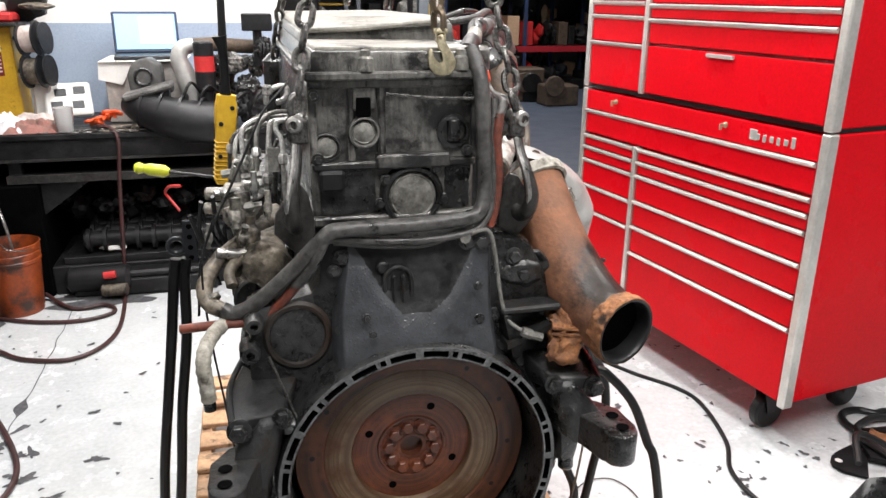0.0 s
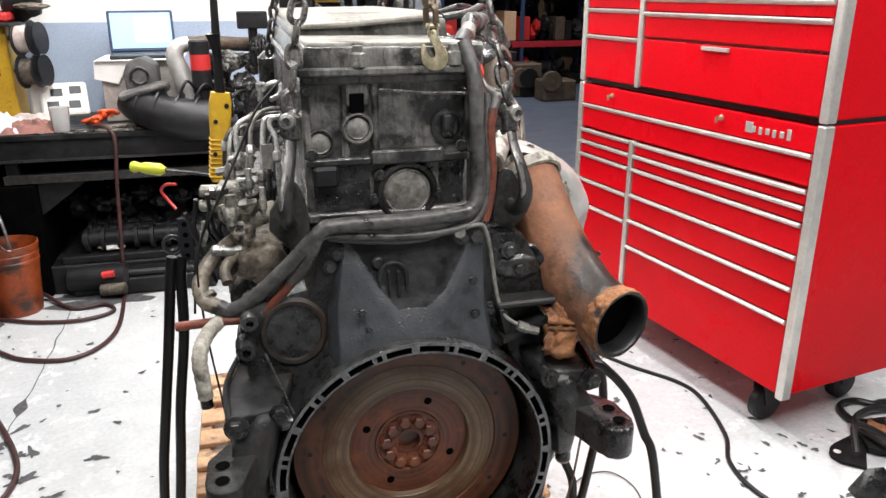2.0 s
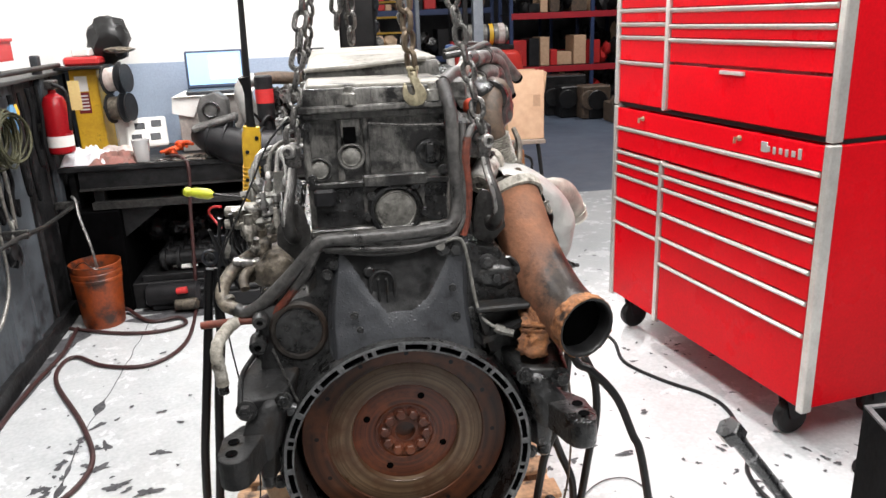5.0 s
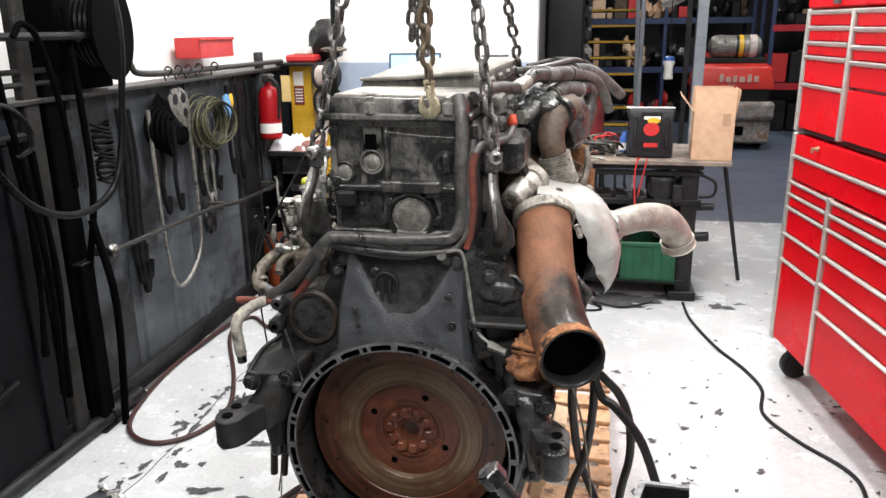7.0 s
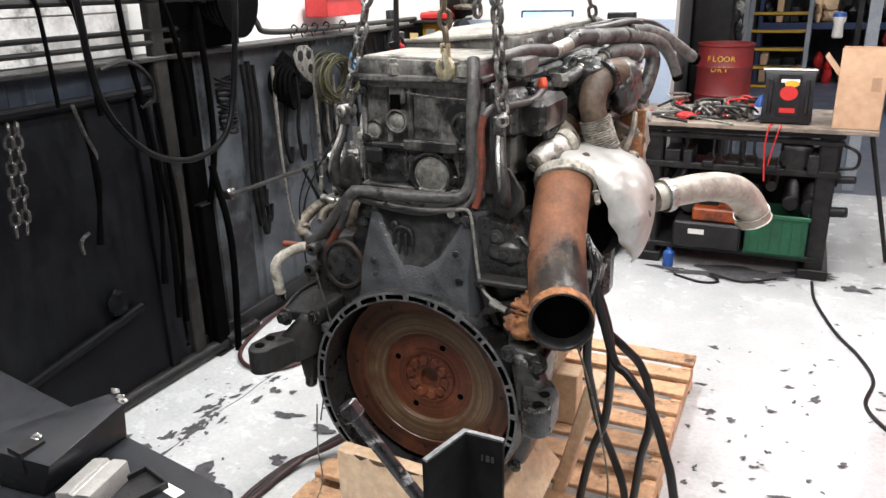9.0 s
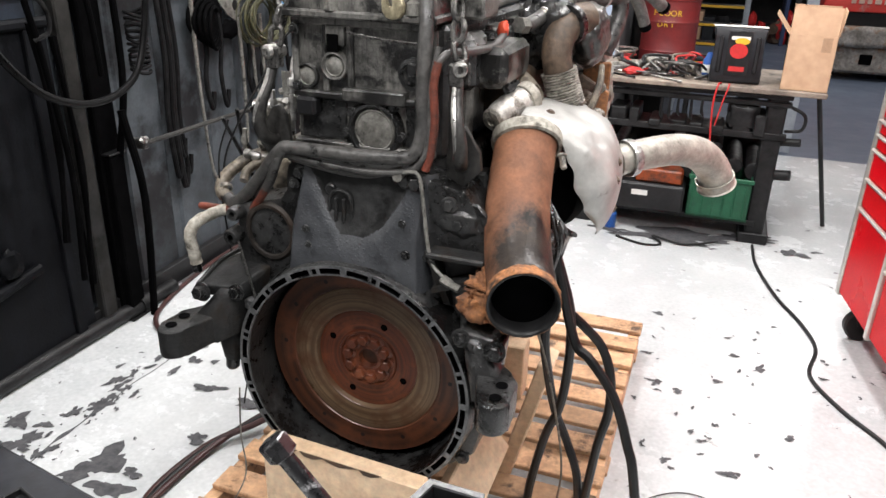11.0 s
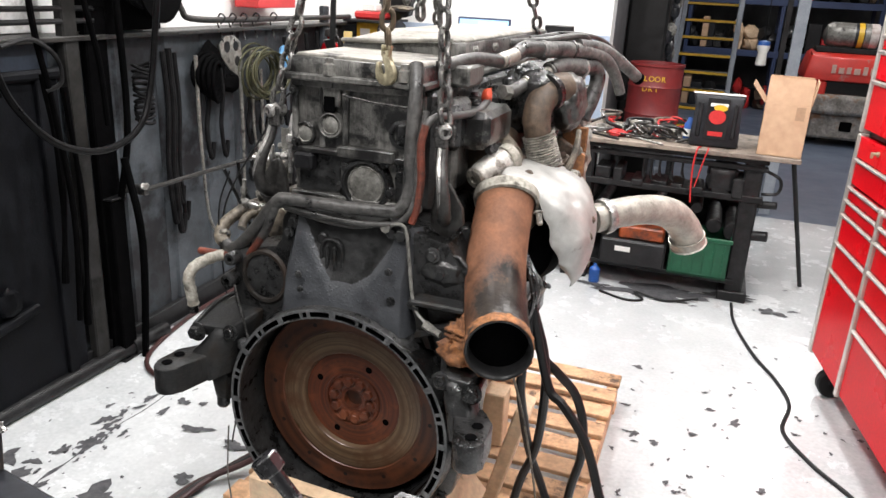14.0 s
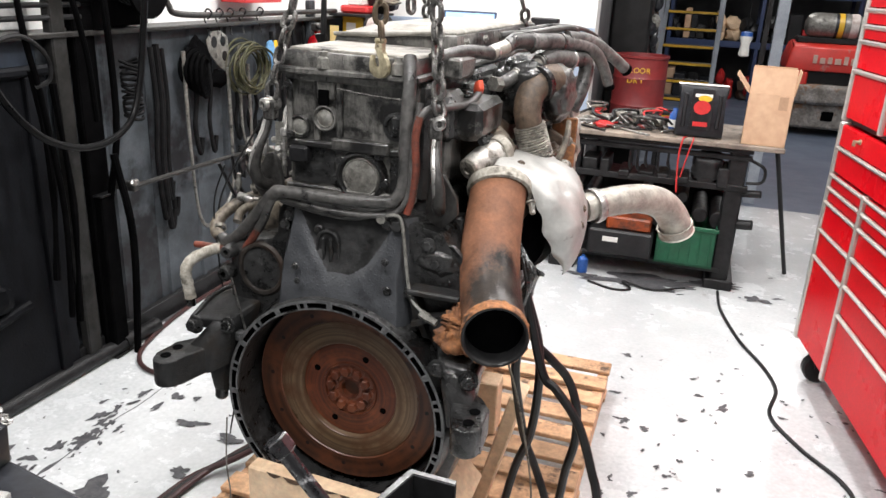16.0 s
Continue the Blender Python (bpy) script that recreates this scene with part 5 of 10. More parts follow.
cyl(bm, (-0.38, 0.275, 1.177), (-0.32, 0.275, 1.172), 0.0115, 14, bev=0.003)
cyl(bm, (-0.305, 0.235, 1.135), (-0.303, 0.24, 1.215), 0.0155, 16, bev=0.003)
crust(bm, 0.0025, 60, 1)
part("filter_manifold", bm, M_GREASYALU, engine, "grimy pale aluminium fuel manifold")
part("tag_plate", box(B(), -0.252, -0.229, 0.205, 0.208, 1.258, 1.306, 0.001), M_PLUG, engine, "small dull metal tag plate")
part("pipe_union", lathe(B(), [(0.008, 0), (0.0115, 0.002), (0.0115, 0.014), (0.009, 0.015), (0.009, 0.02), (0.0115, 0.021), (0.0115, 0.034), (0.008, 0.044)], Matrix.Translation((-0.361, 0.2, 1.106)) @ frame_from((0.043, 0, -0.005)), 12), M_STEEL, engine, "bright plated union")
hose("harness_wire", [(-0.205, 0.25, 1.42), (-0.256, 0.22, 1.368), (-0.298, 0.2, 1.287), (-0.334, 0.18, 1.22), (-0.366, 0.17, 1.16), (-0.389, 0.16, 1.098), (-0.4, 0.15, 1.0)], 0.0026, M_BLACK, engine, "thin black wire", seg=6)
for i in range(9):
    a, b_, c = rnd.uniform(-0.34, -0.26), rnd.uniform(0.3, 0.5), rnd.uniform(1.08, 1.22)
    bm = B()
    cyl(bm, (a, b_, c), (a + rnd.uniform(-0.03, 0.03), b_ + rnd.uniform(-0.02, 0.02), c + rnd.uniform(0.02, 0.045)), rnd.uniform(0.008, 0.014), 8, bev=0.002)
    cyl(bm, (a - 0.02, b_, c + 0.01), (a + 0.02, b_, c + 0.015), 0.009, 6)
    part("fuel_fitting", bm, M_PLUG, engine, "dull steel fitting")
for i in range(7):
    hx, hy, hz = -0.4 + 0.02 * i, 0.18 + 0.03 * i, 1.19 + 0.02 * math.sin(i)
    hose("harness_wire", [(hx, hy, hz), (hx + rnd.uniform(-0.03, 0.03), hy + 0.03, hz - 0.08), (hx + 0.04, hy + 0.05, hz - 0.16)], 0.0045, M_BLACK, engine, seg=6, n=4)
bm = B()
box(bm, -0.446, -0.416, 0.5, 0.506, 0.985, 1.09, 0.002)
ring_torus(bm, Matrix.Translation((-0.462, 0.503, 1.03)) @ frame_from((0, 1, 0)), 0.018, 0.006, 18, 6)
strap = part("hole_strap", bm, M_DARKGREY, engine, "drilled steel strap")
for z in (1.0, 1.025, 1.05, 1.075):
    part("strap_hole", lathe(B(), [(0.006, 0), (0.006, 0.0008), (0, 0.0008)], Matrix.Translation((-0.431, 0.4995, z)) @ frame_from((0, -1, 0)), 12), M_TANK, strap)
for dx in (0.0, 0.034):
    hose("hanging_hose", [(-0.466 + dx * 0.7, 0.5, 1.0), (-0.475 + dx * 0.7, 0.5, 0.95), (-0.495 + dx, 0.5, 0.8), (-0.522 + dx, 0.5, 0.62), (-0.548 + dx * 1.2, 0.5, 0.44), (-0.565 + dx, 0.5, 0.24)], 0.0125, M_BLACK, engine, "black hose hanging to the pallet", seg=10)
hose("hanging_wire", [(-0.355, 0.14, 1.2), (-0.385, 0.13, 1.1), (-0.38, 0.13, 0.95), (-0.365, 0.13, 0.8), (-0.35, 0.13, 0.6), (-0.37, 0.12, 0.45)], 0.0022, M_BLACK, engine, seg=6)
hose("hanging_wire", [(-0.32, 0.04, 0.56), (-0.33, 0.04, 0.42), (-0.32, 0.03, 0.3), (-0.36, -0.02, 0.2), (-0.4, -0.04, 0.15)], 0.002, M_PLUG, engine, seg=6)

# screwdriver handle stuck in the side
sd = thing("screwdriver", pose(-0.75, 0.95, 1.1), "lime-yellow handled screwdriver wedged among the lines", "screwdriver")
mv = Matrix.Translation((-0.595, 0.98, 1.115)) @ frame_from((1, -0.25, -0.12))
part("handle", lathe(B(), [(0, -0.004), (0.012, 0), (0.017, 0.01), (0.012, 0.025), (0.017, 0.04), (0.018, 0.08), (0.012, 0.09), (0.009, 0.095)], mv, 12), M_LIME, sd)
part("blade", cyl(B(), mv @ Vector((0, 0, 0.09)), mv @ Vector((0, 0, 0.27)), 0.0045, 8), M_BLACK, sd)

rw = tube(B(), [(-0.47, 0.86, 1.085), (-0.5, 0.88, 1.08), (-0.515, 0.9, 1.06), (-0.505, 0.9, 1.04), (-0.48, 0.88, 1.01)], 0.004, 8)
solo("red_wire", rw, M_REDPL, "short red wire among the fuel lines", "wire")

# right side: exhaust, turbo, shield, elbows
EX = [(0.304, 0.262, 1.204), (0.307, 0.23, 1.176), (0.322, 0.14, 1.085), (0.35, 0.06, 1.01), (0.374, 0.005, 0.977), (0.39, -0.045, 0.97)]
exhaust = part("exhaust_pipe", tube(B(), EX, [0.065, 0.065, 0.066, 0.067, 0.067, 0.067], 32, 8, hollow=0.0), M_PIPE, engine, "rusty brown exhaust downpipe with an open end")
bm = bmesh.new()
bm.from_mesh(exhaust.data)
bmesh.ops.delete(bm, geom=[f for f in bm.faces if len(f.verts) > 8 and (f.calc_center_median() - Vector(EX[-1])).length < 0.02], context="FACES")
bm.to_mesh(exhaust.data)
bm.free()
d_end = Vector((0.016, -0.05, -0.004)).normalized()
m_end = Matrix.Translation(Vector(EX[-1])) @ frame_from(d_end)
part("pipe_mouth", crust(lathe(B(), [(0.0665, -0.034), (0.0695, -0.026), (0.0705, -0.016), (0.071, 0.002), (0.07, 0.005), (0.0688, 0.0055)], m_end, 44, close=False), 0.0035, 80, 2), M_ORANGE_RUST, exhaust, "rusty flared pipe mouth", angle=60)
lip = [Vector(EX[-1]) + d_end * h for h in (0.0056, 0.0)]
part("pipe_lip", crust(lathe(B(), [(0.069, 0.0054), (0.0675, 0.0062), (0.064, 0.0045), (0.061, -0.001), (0.0595, -0.012), (0.0605, -0.05), (0.0645, -0.06)], m_end, 44, close=False), 0.0008, 60, 1), M_BLACK, exhaust, "sooty inner lip")
# one black for the pipe's soot and its inner shade
part("pipe_bore", tube(B(), [lip[1] - d_end * 0.03, EX[-2], EX[-3], EX[-4], EX[-5]], 0.0645, 32, 6), M_TANK, exhaust, "inside of the pipe, black for soot and shade")
bore = exhaust.children[-1].data
bm = bmesh.new()
bm.from_mesh(bore)
bmesh.ops.delete(bm, geom=[f for f in bm.faces if len(f.verts) > 8 and (f.calc_center_median() - Vector(EX[-1])).length < 0.02], context="FACES")
bm.to_mesh(bore)
bm.free()
part("exhaust_clamp", lathe(B(), [(0.067, -0.014), (0.074, -0.012), (0.076, 0), (0.074, 0.012), (0.067, 0.014)], Matrix.Translation((0.3055, 0.252, 1.196)) @ frame_from((0.02, -0.07, -0.06)), 36, close=False), M_WRAP, engine, "pale band clamp")
part("turbine_neck", tube(B(), [(0.305, 0.262, 1.196), (0.308, 0.3, 1.165), (0.31, 0.37, 1.13)], [0.06, 0.058, 0.06], 24, 5), M_SOOT, engine, "sooty turbine outlet neck behind the clamp")
part("clamp_bolt", bolt(B(), (0.384, 0.243, 1.178), (0.3, -0.6, -0.7), 0.007, 0.03), M_GREASYALU, engine)
bm = B()
hull(bm, [(0.263, 0.005, 0.95), (0.263, 0.006, 0.972), (0.313, -0.004, 0.948), (0.314, -0.005, 0.968), (0.275, 0.06, 0.985), (0.308, 0.05, 0.985), (0.275, 0.06, 0.96), (0.308, 0.05, 0.955)])
hull(bm, [(0.277, 0.016, 0.974), (0.311, -0.004, 0.968), (0.295, 0.03, 1.002), (0.308, 0.025, 1.004), (0.29, 0.06, 1.0), (0.302, 0.05, 1.0)])
hull(bm, [(0.263, 0.004, 0.957), (0.318, -0.008, 0.95), (0.251, -0.016, 0.908), (0.316, -0.022, 0.902), (0.27, 0.05, 0.95), (0.325, 0.045, 0.948), (0.275, 0.045, 0.875), (0.325, 0.04, 0.875)])
crust(bm, 0.013, 58, 6)
for z in (0.967, 0.955):
    hull(bm, [(0.259, 0.0, z), (0.316, -0.014, z - 0.004), (0.259, 0.0, z + 0.005), (0.316, -0.014, z), (0.27, 0.03, z), (0.312, 0.01, z - 0.003), (0.27, 0.03, z + 0.005), (0.312, 0.01, z + 0.002)])
part("pipe_bracket", bm, M_ORANGE_RUST, engine, "flaking orange rusty bracket", angle=60)


# dished heat shield round the turbine
def curved_sheet(bm, fun, nu, nv, thick):
    g = [[Vector(fun(i / nu, j / nv)) for j in range(nv + 1)] for i in range(nu + 1)]
    top, bot = [], []
    for i in range(nu + 1):
        ra, rb = [], []
        for j in range(nv + 1):
            du = g[min(i + 1, nu)][j] - g[max(i - 1, 0)][j]
            dv = g[i][min(j + 1, nv)] - g[i][max(j - 1, 0)]
            nn = du.cross(dv)
            nn = nn.normalized() if nn.length > 1e-9 else Vector((0, 0, 1))
            ra.append(bm.verts.new(g[i][j] + nn * thick / 2))
            rb.append(bm.verts.new(g[i][j] - nn * thick / 2))
        top.append(ra)
        bot.append(rb)
    for i in range(nu):
        for j in range(nv):
            bm.faces.new((top[i][j], top[i + 1][j], top[i + 1][j + 1], top[i][j + 1]))
            bm.faces.new((bot[i][j], bot[i][j + 1], bot[i + 1][j + 1], bot[i + 1][j]))
    for i in range(nu):
        for j in (0, nv):
            bm.faces.new((top[i][j], bot[i][j], bot[i + 1][j], top[i + 1][j]))
    for j in range(nv):
        for i in (0, nu):
            bm.faces.new((top[i][j], top[i][j + 1], bot[i][j + 1], bot[i][j]))
    return bm


def bend(u, knots):
    """A smooth value between knots spread evenly over 0 to 1."""
    q = min(0.9999, max(0, u)) * (len(knots) - 1)
    i = int(q)
    return knots[i] + (knots[i + 1] - knots[i]) * ease(0, 1, q - i)


def shield(u, v):
    # u: round the axis from the top over the outside to the lower tip; v: from the front rim back along the engine
    a = radians(98 - 130 * u)
    r0, y0 = bend(u, (0.185, 0.155, 0.128, 0.108, 0.118, 0.168)), bend(u, (0.262, 0.256, 0.256, 0.268, 0.29, 0.345))
    r1, y1 = bend(u, (0.186, 0.182, 0.182, 0.18, 0.178, 0.176)), bend(u, (0.56, 0.57, 0.58, 0.57, 0.52, 0.43))
    if v < 0.4:
        q = v / 0.4
        r, y = r0 + (r1 - r0) * math.sin(q * math.pi / 2), y0 + 0.075 * (1 - math.cos(q * math.pi / 2))
    else:
        q = (v - 0.4) / 0.6
        r, y = r1 - 0.02 * q ** 3, y0 + 0.075 + (y1 - y0 - 0.075) * q
    r += 0.0035 * noise.noise(Vector((u * 7, v * 5, 2.0))) + 0.0025 * math.sin(9 * u + 5 * v)
    for du, dv, w, h in ((0.42, 0.42, 0.05, -0.006), (0.62, 0.5, 0.07, -0.007), (0.3, 0.62, 0.06, -0.005), (0.78, 0.35, 0.05, -0.004)):
        r += h * math.exp(-((u - du) ** 2 + 0.6 * (v - dv) ** 2) / w ** 2)
    return (0.312 + r * math.cos(a), y, 1.066 + r * math.sin(a))


heat_shield = part("heat_shield", curved_sheet(B(), shield, 66, 40, 0.003), M_SHIELD, engine, "dented pale aluminium heat shield", angle=50)
for u, v in ((0.12, 0.36), (0.6, 0.62), (0.66, 0.44), (0.86, 0.5)):
    p, p1, p2 = Vector(shield(u, v)), Vector(shield(u + 0.01, v)), Vector(shield(u, v + 0.01))
    d = (p1 - p).cross(p2 - p).normalized()
    if d.dot(p - Vector((0.312, p.y, 1.066))) < 0:
        d = -d
    part("shield_screw", bolt(B(), p, d, 0.007, 0.006), M_TURBO, heat_shield)
bm = B()
lathe(bm, [(0.05, -0.17), (0.1, -0.15), (0.118, -0.08), (0.115, 0.1), (0.09, 0.16), (0.05, 0.18)], Matrix.Translation((0.31, 0.48, 1.065)) @ frame_from((0, 1, 0)), 30)
# black stands in for shade in the gap behind the shield
part("turbine_housing", bm, M_TANK, engine, "turbine housing inside the shield, blackened for the shaded gap")
bm = lathe(B(), [(0.06, -0.05), (0.1, -0.045), (0.112, -0.02), (0.112, 0.02), (0.1, 0.045), (0.06, 0.05)], Matrix.Translation((0.33, 0.7, 1.075)) @ frame_from((0.15, 1, 0)), 32)
part("compressor_housing", bm, M_ALU, engine, "cast aluminium compressor housing")
part("turbo_band", lathe(B(), [(0.108, -0.012), (0.116, -0.01), (0.116, 0.01), (0.108, 0.012)], Matrix.Translation((0.33, 0.665, 1.075)) @ frame_from((0.15, 1, 0)), 32, close=False), M_STEEL, engine)
bm = B()
lump(bm, (0.33, 0.6, 1.2), (0.07, 0.09, 0.05), 8, 0.3, 5, 3)
cyl(bm, (0.3, 0.62, 1.16), (0.36, 0.64, 1.27), 0.028, 14, bev=0.004)
cyl(bm, (0.37, 0.55, 1.2), (0.4, 0.66, 1.23), 0.02, 12, bev=0.003)
part("turbo_core", bm, M_TURBO, engine, "brown scaled turbocharger core")
part("rust_plate", box(B(), 0.33, 0.4, 0.72, 0.735, 1.16, 1.3, 0.004), M_ORANGE_RUST, engine, "rust-brown bracket plate")
hose("hot_pipe", [(0.345, 0.6, 1.415), (0.324, 0.56, 1.412), (0.306, 0.515, 1.385), (0.304, 0.492, 1.344), (0.313, 0.49, 1.305)], [0.04, 0.038, 0.036, 0.035, 0.034], M_TURBO, engine, "brown-grey hot pipe elbow", seg=20)
hose("bellows", [(0.313, 0.49, 1.308), (0.325, 0.494, 1.268), (0.338, 0.5, 1.23)], 0.038, M_GREASYALU, engine, "ribbed steel bellows", seg=24, n=36, ribs=(13, 0.0045))
hose("hot_pipe", [(0.336, 0.5, 1.235), (0.346, 0.51, 1.2), (0.355, 0.53, 1.15)], 0.036, M_TURBO, engine, seg=18)
part("hot_flange", lathe(B(), [(0.036, -0.01), (0.047, -0.008), (0.047, 0.008), (0.036, 0.01)], Matrix.Translation((0.318, 0.545, 1.407)) @ frame_from((0.4, 0.9, 0.2)), 22, close=False), M_IRON, engine)
part("inlet_casting", crust(lump(B(), (0.352, 0.64, 1.375), (0.05, 0.075, 0.075), 18, 0.12, 4, 2), 0.003, 40, 1), M_HEAD, engine, "grey-brown cast inlet elbow", angle=75)
hose("tie_wire", [(0.31, 0.56, 1.43), (0.34, 0.58, 1.427), (0.385, 0.62, 1.415), (0.395, 0.66, 1.42)], 0.003, M_DKSTEEL, engine, seg=6)
# silver manifold joint
FOIL = [(0.226, 0.262, 1.232), (0.238, 0.29, 1.243), (0.252, 0.32, 1.253), (0.268, 0.352, 1.262)]
joint = hose("manifold_joint", FOIL, [0.025, 0.03, 0.0315, 0.03], M_FOIL, engine, "foil-wrapped manifold joint", seg=18, ribs=(4, 0.0012))
part("joint_end", lathe(B(), [(0.0255, -0.01), (0.027, 0.0), (0.023, 0.006), (0.01, 0.008), (0.009, 0.003), (0, 0.003)], Matrix.Translation(FOIL[0]) @ frame_from(Vector(FOIL[0]) - Vector(FOIL[1])), 20), M_GREASYALU, joint, "stepped end with a bolt recess")
part("joint_collar", lathe(B(), [(0.027, -0.014), (0.036, -0.012), (0.038, 0.0), (0.036, 0.012), (0.027, 0.014)], Matrix.Translation((0.272, 0.36, 1.264)) @ frame_from((0.45, 0.85, 0.28)), 26), M_WRAP, engine, "tan scaled manifold collar")
hose("manifold_joint", [(0.2, 0.48, 1.285), (0.24, 0.43, 1.275), (0.275, 0.37, 1.264)], 0.034, M_TAN, engine, "scaled tan manifold branch", seg=16)
# brackets and lines between the bellows and the turbo
hose("bracket_bar", [(0.375, 0.5, 1.19), (0.392, 0.53, 1.23), (0.4, 0.56, 1.275), (0.395, 0.6, 1.31)], [0.008, 0.009, 0.009, 0.007], M_TAN, engine, "pale scaled bracket bar", seg=8)
hose("bracket_bar", [(0.36, 0.5, 1.19), (0.385, 0.52, 1.2), (0.41, 0.56, 1.2)], [0.014, 0.013, 0.014], M_TAN, engine, seg=10)
for p in ((0.38, 0.492, 1.186), (0.402, 0.54, 1.206), (0.4, 0.575, 1.262)):
    part("bracket_nut", bolt(B(), p, (0.5, -0.8, 0.2), 0.01, 0.012), M_GREASYALU, engine)
part("rust_ear", hull(B(), [(0.385, 0.56, 1.19), (0.42, 0.57, 1.2), (0.42, 0.58, 1.25), (0.395, 0.57, 1.265), (0.385, 0.572, 1.19), (0.42, 0.582, 1.2), (0.42, 0.592, 1.25), (0.395, 0.582, 1.265)]), M_ORANGE_RUST, engine, "rusty bracket ear")
hose("manifold", [(0.21, 0.35, 1.27), (0.215, 0.6, 1.275), (0.21, 1.1, 1.275)], 0.045, M_TURBO, engine, "brown exhaust manifold", seg=14)
# silver charge-air elbow
hose("charge_elbow", [(0.44, 0.72, 1.045), (0.5, 0.78, 1.055), (0.58, 0.87, 1.055), (0.645, 0.945, 1.03), (0.688, 0.992, 0.978), (0.706, 1.012, 0.925)], [0.041, 0.042, 0.044, 0.047, 0.049, 0.05], M_ALU, engine, "pale cast aluminium air elbow", seg=22, hollow=0.08)
part("elbow_clamp", lathe(B(), [(0.042, -0.012), (0.05, -0.012), (0.052, 0), (0.05, 0.012), (0.042, 0.012)], Matrix.Translation((0.47, 0.748, 1.05)) @ frame_from((0.6, 0.65, 0.1)), 26, close=False), M_STEEL, engine)
part("elbow_lip", lathe(B(), [(0.052, -0.03), (0.056, -0.03), (0.056, -0.022), (0.053, -0.02), (0.053, -0.004), (0.057, 0.0), (0.05, 0.002)], Matrix.Translation((0.706, 1.012, 0.925)) @ frame_from((0.02, 0.022, -0.06)), 26, close=False), M_ALU, engine)
# hoses and pipes on the head's right side
def coupling(p, d, r, w, material, label=""):
    part("hose_clamp", lathe(B(), [(r * 0.9, -w / 2), (r * 1.06, -w / 2), (r * 1.1, -w / 4), (r * 1.1, w / 4), (r * 1.06, w / 2), (r * 0.9, w / 2)], Matrix.Translation(p) @ frame_from(d), 20, close=False), material, engine, label)


# upper line: hose, coupling, sleeve, tube, then two open-ended hoses
hose("air_hose", [(0.14, 0.22, 1.478), (0.173, 0.306, 1.49), (0.194, 0.368, 1.49), (0.219, 0.434, 1.482)], 0.0155, M_HOSE, engine, "dark rubber hose along the cover", seg=12)
hose("hose_coupling", [(0.216, 0.428, 1.483), (0.242, 0.496, 1.499)], 0.0175, M_ALU, engine, "pale metal hose coupling", seg=14)
hose("air_hose", [(0.239, 0.487, 1.497), (0.254, 0.526, 1.51), (0.282, 0.588, 1.507)], [0.018, 0.0205, 0.0195], M_HOSE, engine, "", seg=14)
hose("air_pipe", [(0.278, 0.575, 1.506), (0.31, 0.64, 1.506), (0.337, 0.697, 1.504)], 0.0215, M_GREYHOSE, engine, "thick grey air pipe", seg=16)
hose("air_hose", [(0.333, 0.69, 1.504), (0.374, 0.765, 1.498), (0.412, 0.826, 1.474), (0.438, 0.862, 1.43), (0.459, 0.884, 1.371)], [0.02, 0.02, 0.0185, 0.016, 0.0145], M_GREYHOSE, engine, "grey hose with an open end", seg=14, hollow=0.06)
hose("air_hose", [(0.347, 0.721, 1.515), (0.398, 0.809, 1.505), (0.444, 0.879, 1.47), (0.496, 0.95, 1.419)], [0.018, 0.018, 0.0165, 0.0165], M_GREYHOSE, engine, "grey hose with an open end", seg=14, hollow=0.06)
hose("air_hose", [(0.2, 0.58, 1.518), (0.276, 0.62, 1.527), (0.335, 0.72, 1.538), (0.36, 0.76, 1.534), (0.372, 0.79, 1.51)], 0.0095, M_HOSE, engine, "thin dusty hose over the pipes", seg=10)
hose("air_hose", [(0.22, 0.7, 1.525), (0.3, 0.78, 1.54), (0.37, 0.88, 1.53), (0.41, 0.95, 1.5)], 0.007, M_HOSE, engine, "", seg=8)
for p, q, r in (((0.438, 0.862, 1.43), (0.459, 0.884, 1.371), 0.0145), ((0.444, 0.879, 1.47), (0.496, 0.95, 1.419), 0.0165)):
    d = (Vector(q) - Vector(p)).normalized()
    # black disc drawn for the dark inside of the hose
    part("hose_mouth", lathe(B(), [(r * 1.06, -0.012), (r * 1.1, 0.0), (r * 0.95, 0.004), (r * 0.72, 0.003), (r * 0.68, -0.002), (0, -0.003)], Matrix.Translation(q) @ frame_from(d), 18), M_TANK, engine, "black disc put in for the dark open hose mouth")
coupling((0.222, 0.444, 1.486), (0.35, 0.9, 0.25), 0.0175, 0.008, M_STEEL)
coupling((0.282, 0.588, 1.506), (0.45, 0.9, 0), 0.022, 0.012, M_GREYHOSE)
coupling((0.335, 0.694, 1.504), (0.45, 0.9, 0), 0.023, 0.01, M_DKSTEEL)
coupling((0.35, 0.73, 1.506), (0.45, 0.9, -0.05), 0.021, 0.007, M_STEEL)
# lower line: union nut, hose, tube, cuff and a branch going down
part("union_nut", lathe(B(), [(0.013, -0.014), (0.019, -0.013), (0.02, 0.0), (0.019, 0.013), (0.013, 0.014)], Matrix.Translation((0.23, 0.447, 1.409)) @ frame_from((0.4, 0.9, -0.1)), 6), M_PLUG, engine, "dull steel union nut")
hose("water_hose", [(0.236, 0.46, 1.408), (0.246, 0.488, 1.413), (0.258, 0.515, 1.424)], 0.0165, M_HOSE, engine, "short black hose", seg=14)
hose("water_pipe", [(0.254, 0.509, 1.422), (0.28, 0.568, 1.438), (0.306, 0.627, 1.455)], 0.0155, M_ALU, engine, "pale grey water pipe", seg=14)
hose("water_cuff", [(0.298, 0.61, 1.45), (0.325, 0.668, 1.466), (0.359, 0.729, 1.458), (0.365, 0.74, 1.455)], 0.023, M_GREYHOSE, engine, "thick grey rubber cuff", seg=16)
